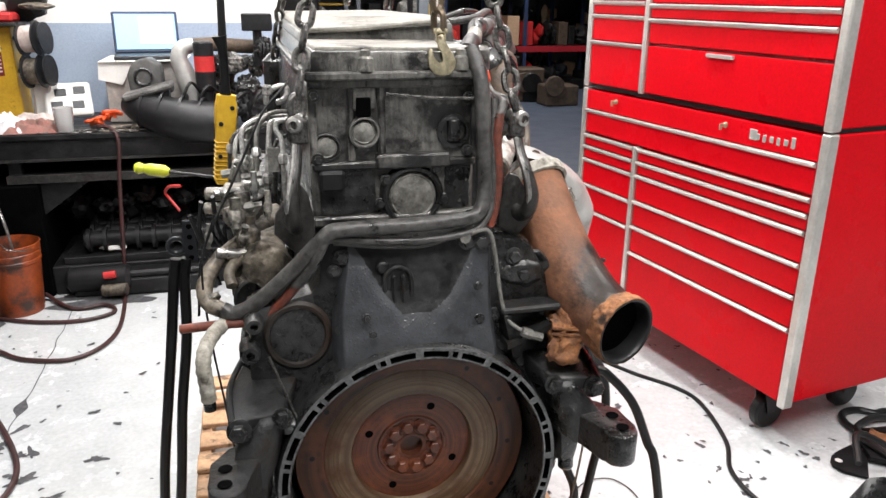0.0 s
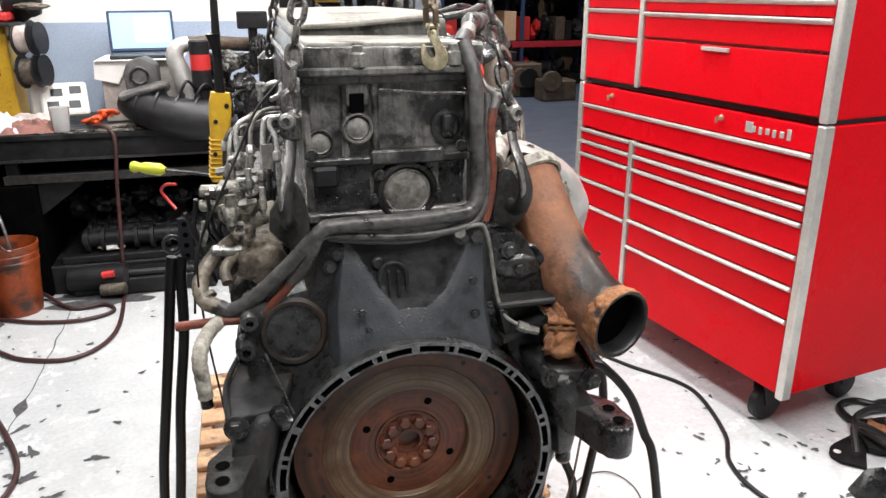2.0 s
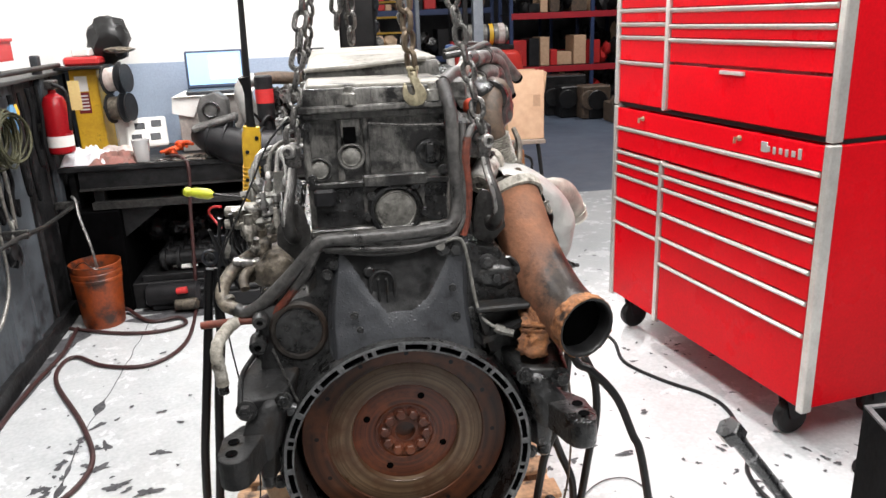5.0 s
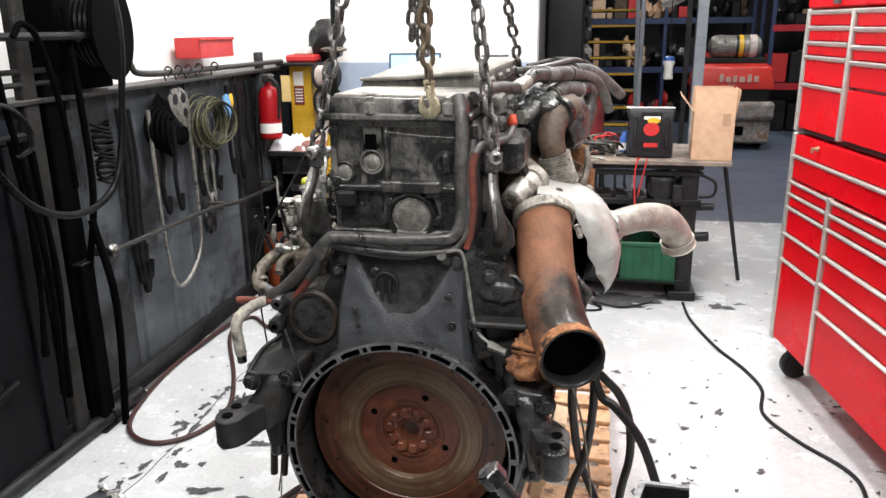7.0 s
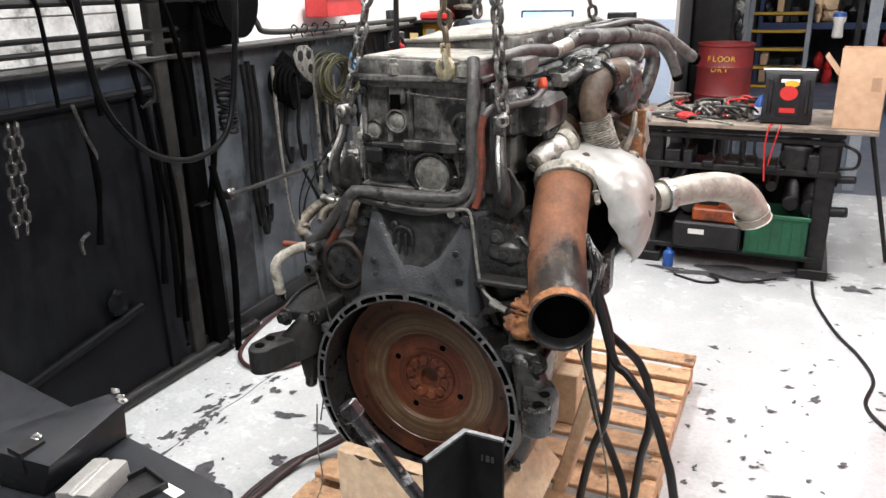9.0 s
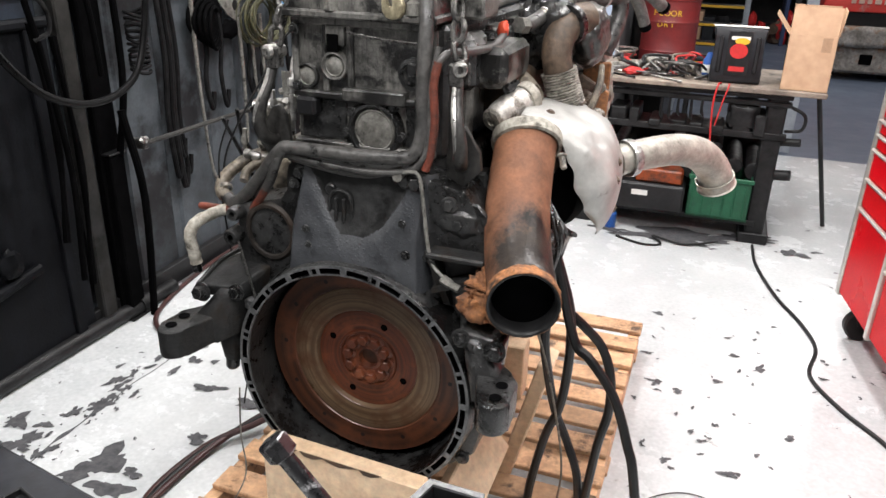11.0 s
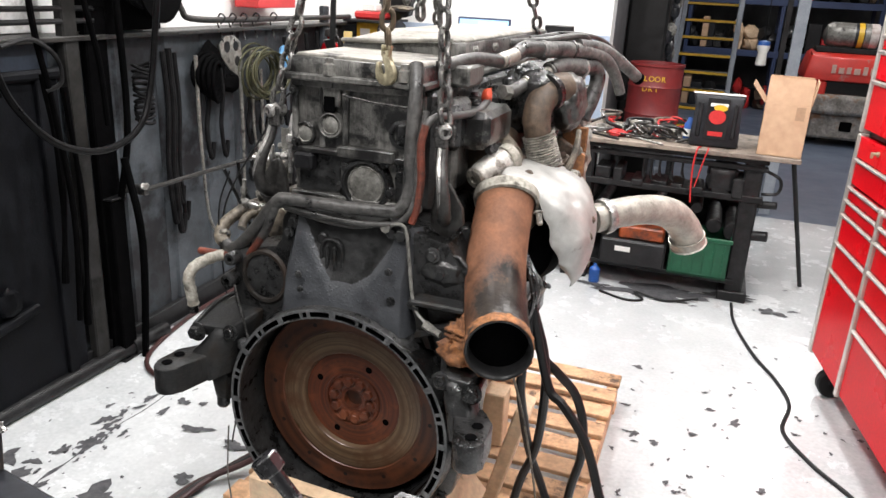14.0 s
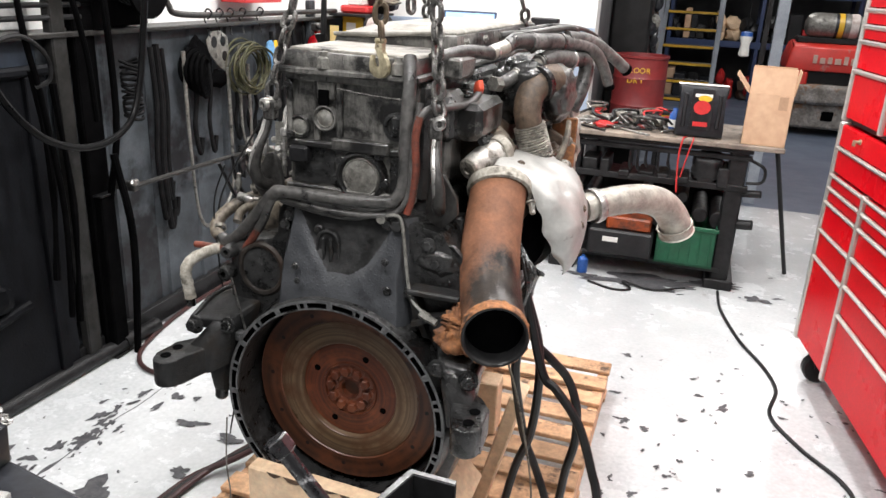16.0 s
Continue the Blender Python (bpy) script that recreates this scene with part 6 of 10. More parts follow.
hose("water_hose", [(0.358, 0.728, 1.457), (0.388, 0.782, 1.455), (0.399, 0.793, 1.425), (0.39, 0.77, 1.365), (0.375, 0.75, 1.32)], 0.0215, M_HOSE, engine, "", seg=14)
coupling((0.262, 0.527, 1.427), (0.4, 0.9, 0.25), 0.017, 0.009, M_STEEL)
coupling((0.302, 0.619, 1.453), (0.4, 0.9, 0.25), 0.0235, 0.009, M_DKSTEEL)
coupling((0.362, 0.735, 1.456), (0.45, 0.9, -0.1), 0.0235, 0.008, M_STEEL)
# rocker box steps beside the cover
part("valve_block", crust(box(B(), 0.15, 0.2, 0.25, 0.36, 1.435, 1.482, 0.006), 0.002, 50, 2), M_HEAD, engine, "grimy grey valve block")
part("head_step", crust(box(B(), 0.16, 0.255, 0.24, 0.44, 1.3, 1.385, 0.014), 0.003, 40, 2), M_HEAD, engine)
for k in range(4):
    part("stud_nut", bolt(B(), (0.252 - 0.004 * k, 0.27 + 0.045 * k, 1.3 - 0.004 * k), (0.6, -0.6, 0.3), 0.008, 0.014), M_IRON, engine)
# dark mass added to fill the gaps beneath the hoses
part("side_fill", crust(box(B(), 0.2, 0.33, 0.5, 1.05, 1.3, 1.46, 0.03), 0.02, 18, 5), M_IRON, engine, "added black mass filling the dark gaps beneath the hoses", angle=75)
part("red_clip", lump(B(), (0.217, 0.338, 1.409), (0.013, 0.016, 0.02), 2, 0.25, 2), mat("orange_red_clip", (0.62, 0.08, 0.03), (0.5, 0.06, 0.03), 10, (0.4, 0.6)), engine, "orange-red plastic clip")
for i in range(7):
    y = 0.2 + 0.14 * i
    blk = part("rocker_block", box(B(), 0.14, 0.2, y, y + 0.09, 1.3, 1.4, 0.012), M_IRON, engine)
    part("bolt", bolt(B(), (0.17, y + 0.045, 1.4), (0, 0, 1), 0.009, 0.012), M_IRON, blk)
bm = B()
for i in range(10):
    a, b_, c = rnd.uniform(0.2, 0.36), rnd.uniform(0.55, 1.0), rnd.uniform(1.25, 1.42)
    tube(bm, [(a, b_, c), (a + rnd.uniform(-0.04, 0.05), b_ + rnd.uniform(-0.05, 0.08), c + rnd.uniform(-0.05, 0.05)), (a + rnd.uniform(-0.05, 0.08), b_ + rnd.uniform(0, 0.1), c + rnd.uniform(-0.06, 0.06))], rnd.uniform(0.005, 0.011), 8, 4)
part("side_lines", bm, M_PLUG, engine, "grey lines and brackets behind the turbo")
bm = B()
lump(bm, (0.28, 0.9, 1.33), (0.09, 0.16, 0.08), 12, 0.3, 5, 3)
lump(bm, (0.36, 0.78, 1.2), (0.04, 0.05, 0.09), 13, 0.3, 4, 3)
part("intake_casting", bm, M_ALU, engine, "grimy aluminium casting")
# wiring and small lines by the exhaust
for i in range(6):
    hose("oil_line", [(0.36 + 0.01 * i, 0.2, 1.12 - 0.02 * i), (0.4 + 0.008 * i, 0.16, 1.04), (0.405, 0.16 + 0.02 * i, 0.98), (0.37, 0.2, 0.88 - 0.02 * i)], 0.005, M_IRON, engine, seg=6, n=4)
part("oil_cooler", box(B(), 0.33, 0.39, 0.16, 0.26, 0.82, 0.96, 0.015), M_IRON, engine)
part("filter_head", box(B(), 0.2, 0.3, 0.18, 0.5, 0.72, 0.98, 0.02), M_IRON, engine)
# black hoses down to the pallet
for i, pts in enumerate(([(0.4, 0.2, 0.97), (0.452, 0.21, 0.775), (0.49, 0.2, 0.741), (0.534, 0.19, 0.695), (0.566, 0.18, 0.646), (0.6, 0.17, 0.556), (0.626, 0.155, 0.471), (0.7, 0.15, 0.05), (0.72, 0.14, 0.014), (0.8, 0.1, 0.014)],
                         [(0.4, 0.2, 0.97), (0.421, 0.24, 0.841), (0.466, 0.26, 0.784), (0.507, 0.28, 0.73), (0.535, 0.28, 0.656), (0.541, 0.28, 0.559), (0.524, 0.28, 0.452), (0.5, 0.33, 0.2), (0.48, 0.5, 0.147)],
                         [(0.4, 0.2, 0.97), (0.435, 0.22, 0.843), (0.442, 0.24, 0.721), (0.428, 0.27, 0.56), (0.395, 0.28, 0.447), (0.37, 0.28, 0.3), (0.36, 0.3, 0.2), (0.34, 0.42, 0.147)],
                         [(0.4, 0.2, 0.97), (0.389, 0.2, 0.783), (0.396, 0.24, 0.658), (0.414, 0.28, 0.533), (0.447, 0.3, 0.436), (0.482, 0.3, 0.338), (0.49, 0.34, 0.19), (0.47, 0.5, 0.147)])):
    hose("hanging_hose", pts, 0.0112, M_BLACK, engine, "glossy black hose hanging to the pallet", seg=10)
hose("hanging_wire", [(0.37, 0.1, 0.9), (0.42, 0.14, 0.7), (0.45, 0.24, 0.4), (0.43, 0.3, 0.18)], 0.003, M_TAN, engine, seg=6)
# front pulley and fan hub, mostly hidden
part("front_cover", box(B(), -0.22, 0.22, 1.2, 1.3, 0.5, 1.4, 0.02), M_IRON, engine)


# ---- chains and hooks ----
def link_mesh(length, width, wire, material, name="link"):
    bm = B()
    pts = []
    s = (length - width) / 2
    R = width / 2 - wire
    for k in range(9):
        a = -math.pi / 2 + math.pi * k / 8
        pts.append(Vector((R * math.sin(a), 0, s + R * math.cos(a))))
    for k in range(9):
        a = math.pi / 2 + math.pi * k / 8
        pts.append(Vector((R * math.sin(a), 0, -s + R * math.cos(a))))
    n, sec = len(pts), 7
    rings = []
    for i, p in enumerate(pts):
        t = (pts[(i + 1) % n] - pts[i - 1]).normalized()
        u = Vector((0, 1, 0))
        v = t.cross(u)
        rings.append([bm.verts.new(p + (u * math.cos(6.2832 * k / sec) + v * math.sin(6.2832 * k / sec)) * wire) for k in range(sec)])
    for i in range(n):
        for k in range(sec):
            bm.faces.new((rings[i][k], rings[(i + 1) % n][k], rings[(i + 1) % n][(k + 1) % sec], rings[i][(k + 1) % sec]))
    return mesh_of(name, bm, material)


LINK = link_mesh(0.052, 0.036, 0.0062, M_DKSTEEL)
LINK_OLD = link_mesh(0.052, 0.036, 0.006, mat("brown_old_chain", (0.16, 0.12, 0.08), (0.09, 0.07, 0.05), 25, (0.35, 0.6), 0.6, 0.25))


def chain(label, path, me=LINK, pitch=0.0395, seed=0, group="lifting chains"):
    P = [Vector(p) for p in path]
    th = thing("chain", Matrix.Translation(P[0]), label, "chain", group)
    rnd = random.Random(seed)
    seglen = [(b - a).length for a, b in zip(P, P[1:])]
    total, d, i = sum(seglen), pitch / 2, 0
    while d < total:
        q, s = d, 0
        while s < len(seglen) - 1 and q > seglen[s]:
            q -= seglen[s]
            s += 1
        t = (P[s + 1] - P[s]).normalized()
        p = P[s] + t * q
        m = Matrix.Translation(p) @ frame_from(t) @ pose(0, 0, 0, rnd.uniform(-6, 6), rnd.uniform(-6, 6), 35 + 90 * (i % 2) + rnd.uniform(-14, 14))
        piece("link", me, m, th)
        d += pitch
        i += 1
    return th


APEX = (0.0, 0.42, 2.62)


def clevis_hook(x, y, z, side):
    th = thing("clevis_hook", pose(x, y, z), "worn steel clevis hook in a lifting eye", "hook", "lifting hooks")
    m = Matrix.Translation((x, y, z)) @ frame_from((side * 0.35, -1, 0))
    part("pin", lathe(B(), [(0.006, -0.024), (0.013, -0.022), (0.015, -0.018), (0.015, 0.018), (0.013, 0.022), (0.008, 0.024), (0.007, 0.018), (0, 0.018)], m, 16), M_STEEL, th, "bright worn pin")
    bm = B()
    for dd in (-0.014, 0.014):
        cbox(bm, (x + dd * side * 0.2, y + dd, z - 0.012), (0.03, 0.008, 0.045), 0.004)
    part("clevis", bm, M_DKSTEEL, th)
    s = side
    P = [(x, y, z - 0.02), (x + 0.004 * s, y - 0.016, z - 0.06), (x + 0.012 * s, y - 0.034, z - 0.095), (x + 0.02 * s, y - 0.042, z - 0.135), (x + 0.018 * s, y - 0.034, z - 0.168), (x + 0.012 * s, y - 0.01, z - 0.186), (x + 0.01 * s, y + 0.014, z - 0.178), (x + 0.01 * s, y + 0.024, z - 0.155)]
    part("hook_body", tube(B(), P, [0.0085, 0.009, 0.0105, 0.0135, 0.015, 0.014, 0.011, 0.007], 14, 6), M_LIFT, th)
    part("worn_edge", tube(B(), [(p[0] - 0.006, p[1] - 0.0065, p[2]) for p in P[:5]], [0.0052, 0.0056, 0.0064, 0.007, 0.005], 8, 6), M_STEEL, th, "bright rubbed edge")


clevis_hook(-0.201, 0.103, 1.366, -1)
clevis_hook(0.204, 0.096, 1.364, 1)
chain("dark oily steel lifting chain on a clevis hook", [(-0.201, 0.103, 1.376), APEX], seed=1)
chain("dark oily steel lifting chain on a clevis hook", [(0.204, 0.096, 1.374), APEX], seed=2)
chain("dark steel lifting chain to the engine front", [(-0.19, 1.1, 1.4), APEX], seed=3)
chain("dark steel lifting chain to the engine front", [(0.16, 1.12, 1.47), APEX], seed=4)
chain("brown old chain hanging with a grab hook", [(0.06, 0.122, 1.515), (0.045, 0.125, 1.75), (0.02, 0.35, 2.6)], LINK_OLD, seed=5)
chain("loose end of dark steel chain", [(-0.08, 0.55, 1.6), (-0.07, 0.54, 1.9), (-0.02, 0.45, 2.6)], seed=6)
chain("loose end of dark steel chain", [(-0.045, 0.56, 1.56), (-0.04, 0.55, 1.9), (0.0, 0.45, 2.6)], seed=7)
th = thing("hoist_ring", pose(*APEX), "large steel hoist ring holding the chains", "hoist ring")
part("ring", ring_torus(B(), Matrix.Translation((APEX[0], APEX[1], APEX[2] + 0.06)) @ frame_from((1, 0, 0)), 0.07, 0.013, 28, 10), M_DKSTEEL, th)
part("trolley_rod", cyl(B(), (APEX[0], APEX[1], APEX[2] + 0.12), (APEX[0], APEX[1], CEIL), 0.02, 12), M_DKSTEEL, th)

# grab hook: a flat forged plate
gh = thing("grab_hook", pose(0.06, 0.12, 1.49), "pale yellow zinc grab hook resting on the valve cover", "hook")
mg = Matrix.Translation((0.06, 0.112, 1.482)) @ pose(0, 0, 0, -4, 0, -12) @ Matrix.Diagonal((0.88, 0.9, 0.86, 1))
bm = B()
OUT = [(-0.006, 0.036), (0.006, 0.038), (0.01, 0.028), (0.011, 0.014), (0.024, 0.002), (0.031, -0.014), (0.03, -0.03), (0.02, -0.043), (0.004, -0.047), (-0.012, -0.043), (-0.023, -0.03), (-0.026, -0.012), (-0.024, 0.008), (-0.017, 0.01), (-0.014, -0.006), (-0.011, -0.018), (-0.002, -0.024), (0.007, -0.02), (0.009, -0.01), (0.002, 0.001), (-0.006, 0.012), (-0.009, 0.026)]
prism(bm, OUT, -0.008, 0.008, "y", 0.0035)
bm.transform(mg)
part("hook_body", bm, M_BRASS, gh)
bm = B()
for dx in (-0.011, 0.007):
    box(bm, dx, dx + 0.004, -0.009, 0.009, 0.022, 0.05, 0.002, mg)
cyl(bm, mg @ Vector((-0.014, 0, 0.044)), mg @ Vector((0.014, 0, 0.044)), 0.005, 10)
part("clevis", bm, M_BRASS, gh)

# pendant control on its cable
pc = thing("pendant_control", pose(-0.34, 0.62, 1.15), "yellow hoist pendant control hanging on a black cable", "remote control")
MP = pose(-0.348, 0.6, 1.148, 0, 6, 8)
# tapered body: narrow waist at the ribbed grip, fuller at the button end
def pendant_half(z):
    return 0.0215 + 0.0035 * ease(0.1, 0.16, z) - 0.004 * ease(0.185, 0.21, z) - 0.003 * ease(0.02, 0.0, z)


bm = B()
loops = []
for k in range(22):
    z = 0.21 * k / 21
    w, d = pendant_half(z), 0.018
    loops.append([bm.verts.new(MP @ Vector((w * math.copysign(abs(math.cos(q)) ** 0.45, math.cos(q)), d * math.copysign(abs(math.sin(q)) ** 0.45, math.sin(q)), z))) for q in (2 * math.pi * (i + 0.5) / 20 for i in range(20))])
for la, lc in zip(loops, loops[1:]):
    for i in range(20):
        bm.faces.new((la[i], la[(i + 1) % 20], lc[(i + 1) % 20], lc[i]))
bm.faces.new(loops[0][::-1])
bm.faces.new(loops[-1])
body = part("pendant_body", bm, M_YELLOW, pc, "grimy yellow tapered pendant body", angle=50)
for i in range(9):
    part("grip_rib", box(B(), -0.0235, 0.0235, -0.0205, 0.0205, 0.01 + i * 0.011, 0.0145 + i * 0.011, 0.002, MP), M_YELLOW, body)
for i in range(5):
    part("pendant_button", lathe(B(), [(0.0055, -0.002), (0.005, 0.004), (0, 0.0045)], MP @ Matrix.Translation((0.012 * (-1) ** i, -0.018, 0.03 + i * 0.038)) @ frame_from((0, -1, 0)), 12), M_BLACKPL, body)
part("cable", tube(B(), [(-0.327, 0.6, 1.35), (-0.326, 0.6, 1.42), (-0.318, 0.6, 1.7), (-0.3, 0.6, 2.5), (-0.3, 0.6, CEIL)], [0.013, 0.0105, 0.0075, 0.0075, 0.0075], 10, 4), M_BLACK, pc, "thick black cable")
part("strain_cone", lathe(B(), [(0.0095, 0), (0.011, 0.03), (0.0165, 0.052), (0.0175, 0.055), (0.012, 0.054)], Matrix.Translation((-0.324, 0.6, 1.435)) @ frame_from((-0.12, -0.1, 1)), 18), M_BLACK, pc, "thin flared rubber cone")

# ---- pallet and wood ----
pallet = thing("pallet", pose(0.01, 0.78, 0), "grimy orange-brown pine pallet under the engine", "pallet")
bm = B()
box(bm, -0.52, 0.52, -0.045, 0.045, -0.009, 0.009, 0.003)
deck_me = mesh_of("deck_board", bm, M_PALLET, flat=True)
bm = B()
box(bm, -0.02, 0.02, -0.8, 0.8, -0.045, 0.045, 0.003)
string_me = mesh_of("stringer", bm, M_PALLET, flat=True)
for x in (-0.5, 0.005, 0.5):
    piece("stringer", string_me, pose(x, 0.78, 0.068), pallet)
rnd = random.Random(3)
for i in range(12):
    piece("deck_board", deck_me, pose(0.005 + rnd.uniform(-0.006, 0.006), 0.03 + i * 0.1375, 0.1225 + rnd.uniform(0, 0.002), 0, 0, rnd.uniform(-0.6, 0.6)), pallet)
for y in (0.04, 0.78, 1.52):
    piece("deck_board", deck_me, pose(0.005, y, 0.0135), pallet)


def timber(name, c, s, turn, label):
    bm = B()
    cbox(bm, c, s, 0.004, turn)
    return solo(name, bm, M_WOOD, label, "wood block", "timber under the engine", flat=True)


timber("plank", (-0.005, -0.03, 0.36), (0.41, 0.045, 0.27), pose(0, 0, 0, 0, 0, -3), "upright pale pine plank in front of the sump")
M_OILED = mat("oil_soaked_pine", (0.12, 0.07, 0.04), (0.055, 0.034, 0.022), scale=18, rough=(0.3, 0.6), bump=0.3, mottle=0.5)
for k, (x, w) in enumerate(((-0.13, 0.022), (-0.07, 0.035), (0.0, 0.05), (0.08, 0.03))):
    st_bm = prism(B(), [(x - w, 0.4958), (x - w * 0.6, 0.488 - 0.004 * (k % 2)), (x, 0.483), (x + w * 0.5, 0.489), (x + w, 0.4958)], -0.0545, -0.0535, "y")
    st_bm.transform(pose(0, 0, 0, 0, 0, -3))
    solo("oil_stain", st_bm, M_OILED, "dark oil stain along the top of the upright plank", "stain", "oil stains on the plank", kind="structure")
timber("plank", (-0.005, 0.1, 0.18), (0.5, 0.2, 0.09), pose(0, 0, 0), "thick pine block on the pallet")
timber("plank", (0.24, 0.12, 0.36), (0.12, 0.4, 0.04), pose(0, 0, 0, 18, 52, 12), "slanting pine board beside the sump")
timber("plank", (0.3, 0.5, 0.34), (0.04, 0.09, 0.46), pose(0, 0, 0, 8, 14, 0), "pine prop beside the sump")
timber("plank", (-0.3, 0.35, 0.3), (0.09, 0.09, 0.34), pose(0, 0, 0, 0, -10, 8), "pine prop beside the sump")
timber("plank", (0.0, 0.9, 0.235), (0.4, 0.09, 0.2), pose(0, 0, 0, 0, 0, 2), "thick pine block under the sump")

# ---- steel stand with slanting bar in the foreground ----
# the pale patches paint broken highlights along the oily tube
M_OILTUBE = mat("oily_black_tube", (0.007, 0.007, 0.008), (0.015, 0.015, 0.017), scale=20, rough=(0.2, 0.4), metal=0.0, bump=0.15, fine=80, mottle=0.4, dirt=(0.42, 0.42, 0.43), dirt_at=0.61, dirt_scale=30, dirt_rough=0.25, spec=0.6, coat=0.8)
st = thing("engine_stand", pose(0.46, -0.75, 0), "black steel stand with an angle post and a slanting tube", "engine stand")
ANGLE = [(0.531, -0.773), (0.4855, -0.772), (0.468, -0.84), (0.462, -0.8385), (0.48, -0.766), (0.531, -0.767)]
post = part("angle_post", prism(B(), ANGLE, 0.02, 1.1575, "z"), M_GRIMBLACK, st, flat=True)
part("worn_rim", prism(B(), ANGLE, 1.158, 1.1605, "z"), M_RIM, post, "bare rubbed steel edge", flat=True)
for k, w in enumerate((0.002, 0.004, 0.0035)):
    part("stamped_mark", box(B(), 0.505 + 0.006 * k, 0.505 + 0.006 * k + w, -0.7742, -0.7734, 1.128, 1.136), M_LIFT, post)
part("base_plate", box(B(), 0.3, 0.62, -0.9, -0.6, 0, 0.02, 0.004), M_BENCH, st)
d = Vector((0.067, 0.009, -0.087)).normalized()
head = Vector((0.312, -0.757, 1.148))
bm = tube(B(), [head + d * 0.004, head + d * 0.09, head + d * 0.19], 0.009, 16, 6)
part("slanting_tube", bm, M_OILTUBE, st, "oily black steel tube with pale patches painted as highlights")
part("tube_collar", cyl(B(), head, head + d * 0.022, 0.0155, 6, bev=0.002), M_OILTUBE, st)

# ---- black cart at the edge of view ----
ct = thing("service_cart", pose(-0.5, -1.0, 0), "low black steel service cart with parts on top", "cart")
mt = pose(-0.03, -0.628, 0, 0, 0, -10)
bm = B()
box(bm, -1.0, 0.02, -0.62, 0.0, 0.79, 0.838, 0.01, mt)
part("tray", bm, M_DARKGREY, ct, "dark blue-black cart top")
for x, y in ((-0.95, -0.58), (-0.03, -0.58), (-0.95, -0.04), (-0.03, -0.04)):
    bm = B()
    box(bm, x - 0.02, x + 0.02, y - 0.02, y + 0.02, 0.06, 0.8, 0.004, mt)
    part("leg", bm, M_BENCH, ct)
    part("caster", cyl(B(), mt @ Vector((x - 0.015, y, 0.04)), mt @ Vector((x + 0.015, y, 0.04)), 0.04, 16, bev=0.004), M_BLACK, ct)
part("shelf", box(B(), -0.97, -0.01, -0.6, -0.02, 0.3, 0.33, 0.004, mt), M_BENCH, ct)
part("cart_label", box(B(), -0.095, -0.045, -0.075, -0.055, 0.838, 0.8392, 0, mt), M_PAPER, ct, "small white label")
br = thing("channel_bracket", pose(-0.33, -0.7, 0.838), "black steel channel with bright worn ends lying on the cart", "bracket")
bm = B()
hull(bm, [(-0.353, -0.564, 0.915), (-0.3, -0.588, 0.915), (-0.262, -0.735, 0.92), (-0.41, -0.72, 0.92), (-0.25, -0.79, 0.92), (-0.43, -0.8, 0.92), (-0.34, -0.572, 0.839), (-0.31, -0.586, 0.839), (-0.3, -0.78, 0.839), (-0.4, -0.79, 0.839)])
soften(bm, 0.003)
part("channel", bm, M_DARKGREY, br)
bm = B()
hull(bm, [(-0.35, -0.735, 0.925), (-0.315, -0.745, 0.925), (-0.35, -0.79, 0.93), (-0.31, -0.795, 0.93), (-0.35, -0.735, 0.89), (-0.315, -0.745, 0.89), (-0.35, -0.79, 0.89), (-0.31, -0.795, 0.89)])
part("end_block", bm, M_BENCH, br)
for x, y, z, k in ((-0.345, -0.567, 0.92, 4), (-0.322, -0.577, 0.917, 5), (-0.307, -0.585, 0.916, 6), (-0.335, -0.745, 0.927, 7)):
    part("worn_end", lump(B(), (x, y, z), (0.009, 0.007, 0.005), k, 0.5, 3), M_STEEL, br, "bright hammered end")
fc = thing("filter_can", pose(-0.2, -0.75, 0.838), "white ribbed metal piece lying on the cart", "metal part")
mf = pose(-0.225, -0.72, 0.858, 0, 0, 12)
bm = B()
prism(bm, [(-0.036, -0.018), (-0.034, 0.016), (-0.006, 0.02), (-0.003, 0.013), (0.003, 0.013), (0.006, 0.02), (0.03, 0.017), (0.034, 0.02), (0.036, -0.018)], -0.07, 0.03, "y", 0.002)
bm.transform(mf)
part("ribbed_shell", bm, M_SHIELD, fc)
tr = thing("small_tray", pose(-0.17, -0.7, 0.838), "small black steel tray on the cart", "tray")
bm = B()
mtr = pose(-0.165, -0.712, 0.839, 0, 0, -16)
box(bm, -0.035, 0.035, -0.045, 0.045, 0, 0.004, 0, mtr)
for a in ((-0.037, -0.033, -0.047, 0.047), (0.033, 0.037, -0.047, 0.047), (-0.037, 0.037, -0.047, -0.043), (-0.037, 0.037, 0.043, 0.047)):
    box(bm, *a, 0, 0.014, 0.001, mtr)
part("tray_shell", bm, M_BENCH, tr, flat=True)

# ---- tool cabinet and chest ----
CM = Matrix.Translation((1.342, 1.867, 0)) @ pose(0, 0, 0, 0, 0, math.degrees(math.atan2(-0.988, 0.152))) @ Matrix.Diagonal((1, 1, 1.009, 1))
S0, S1, DIV = -0.262, 1.135, 0.17


def cbm(x0, x1, y0, y1, z0, z1, bev=0.0):
    return box(B(), x0, x1, y0, y1, z0, z1, bev, CM)


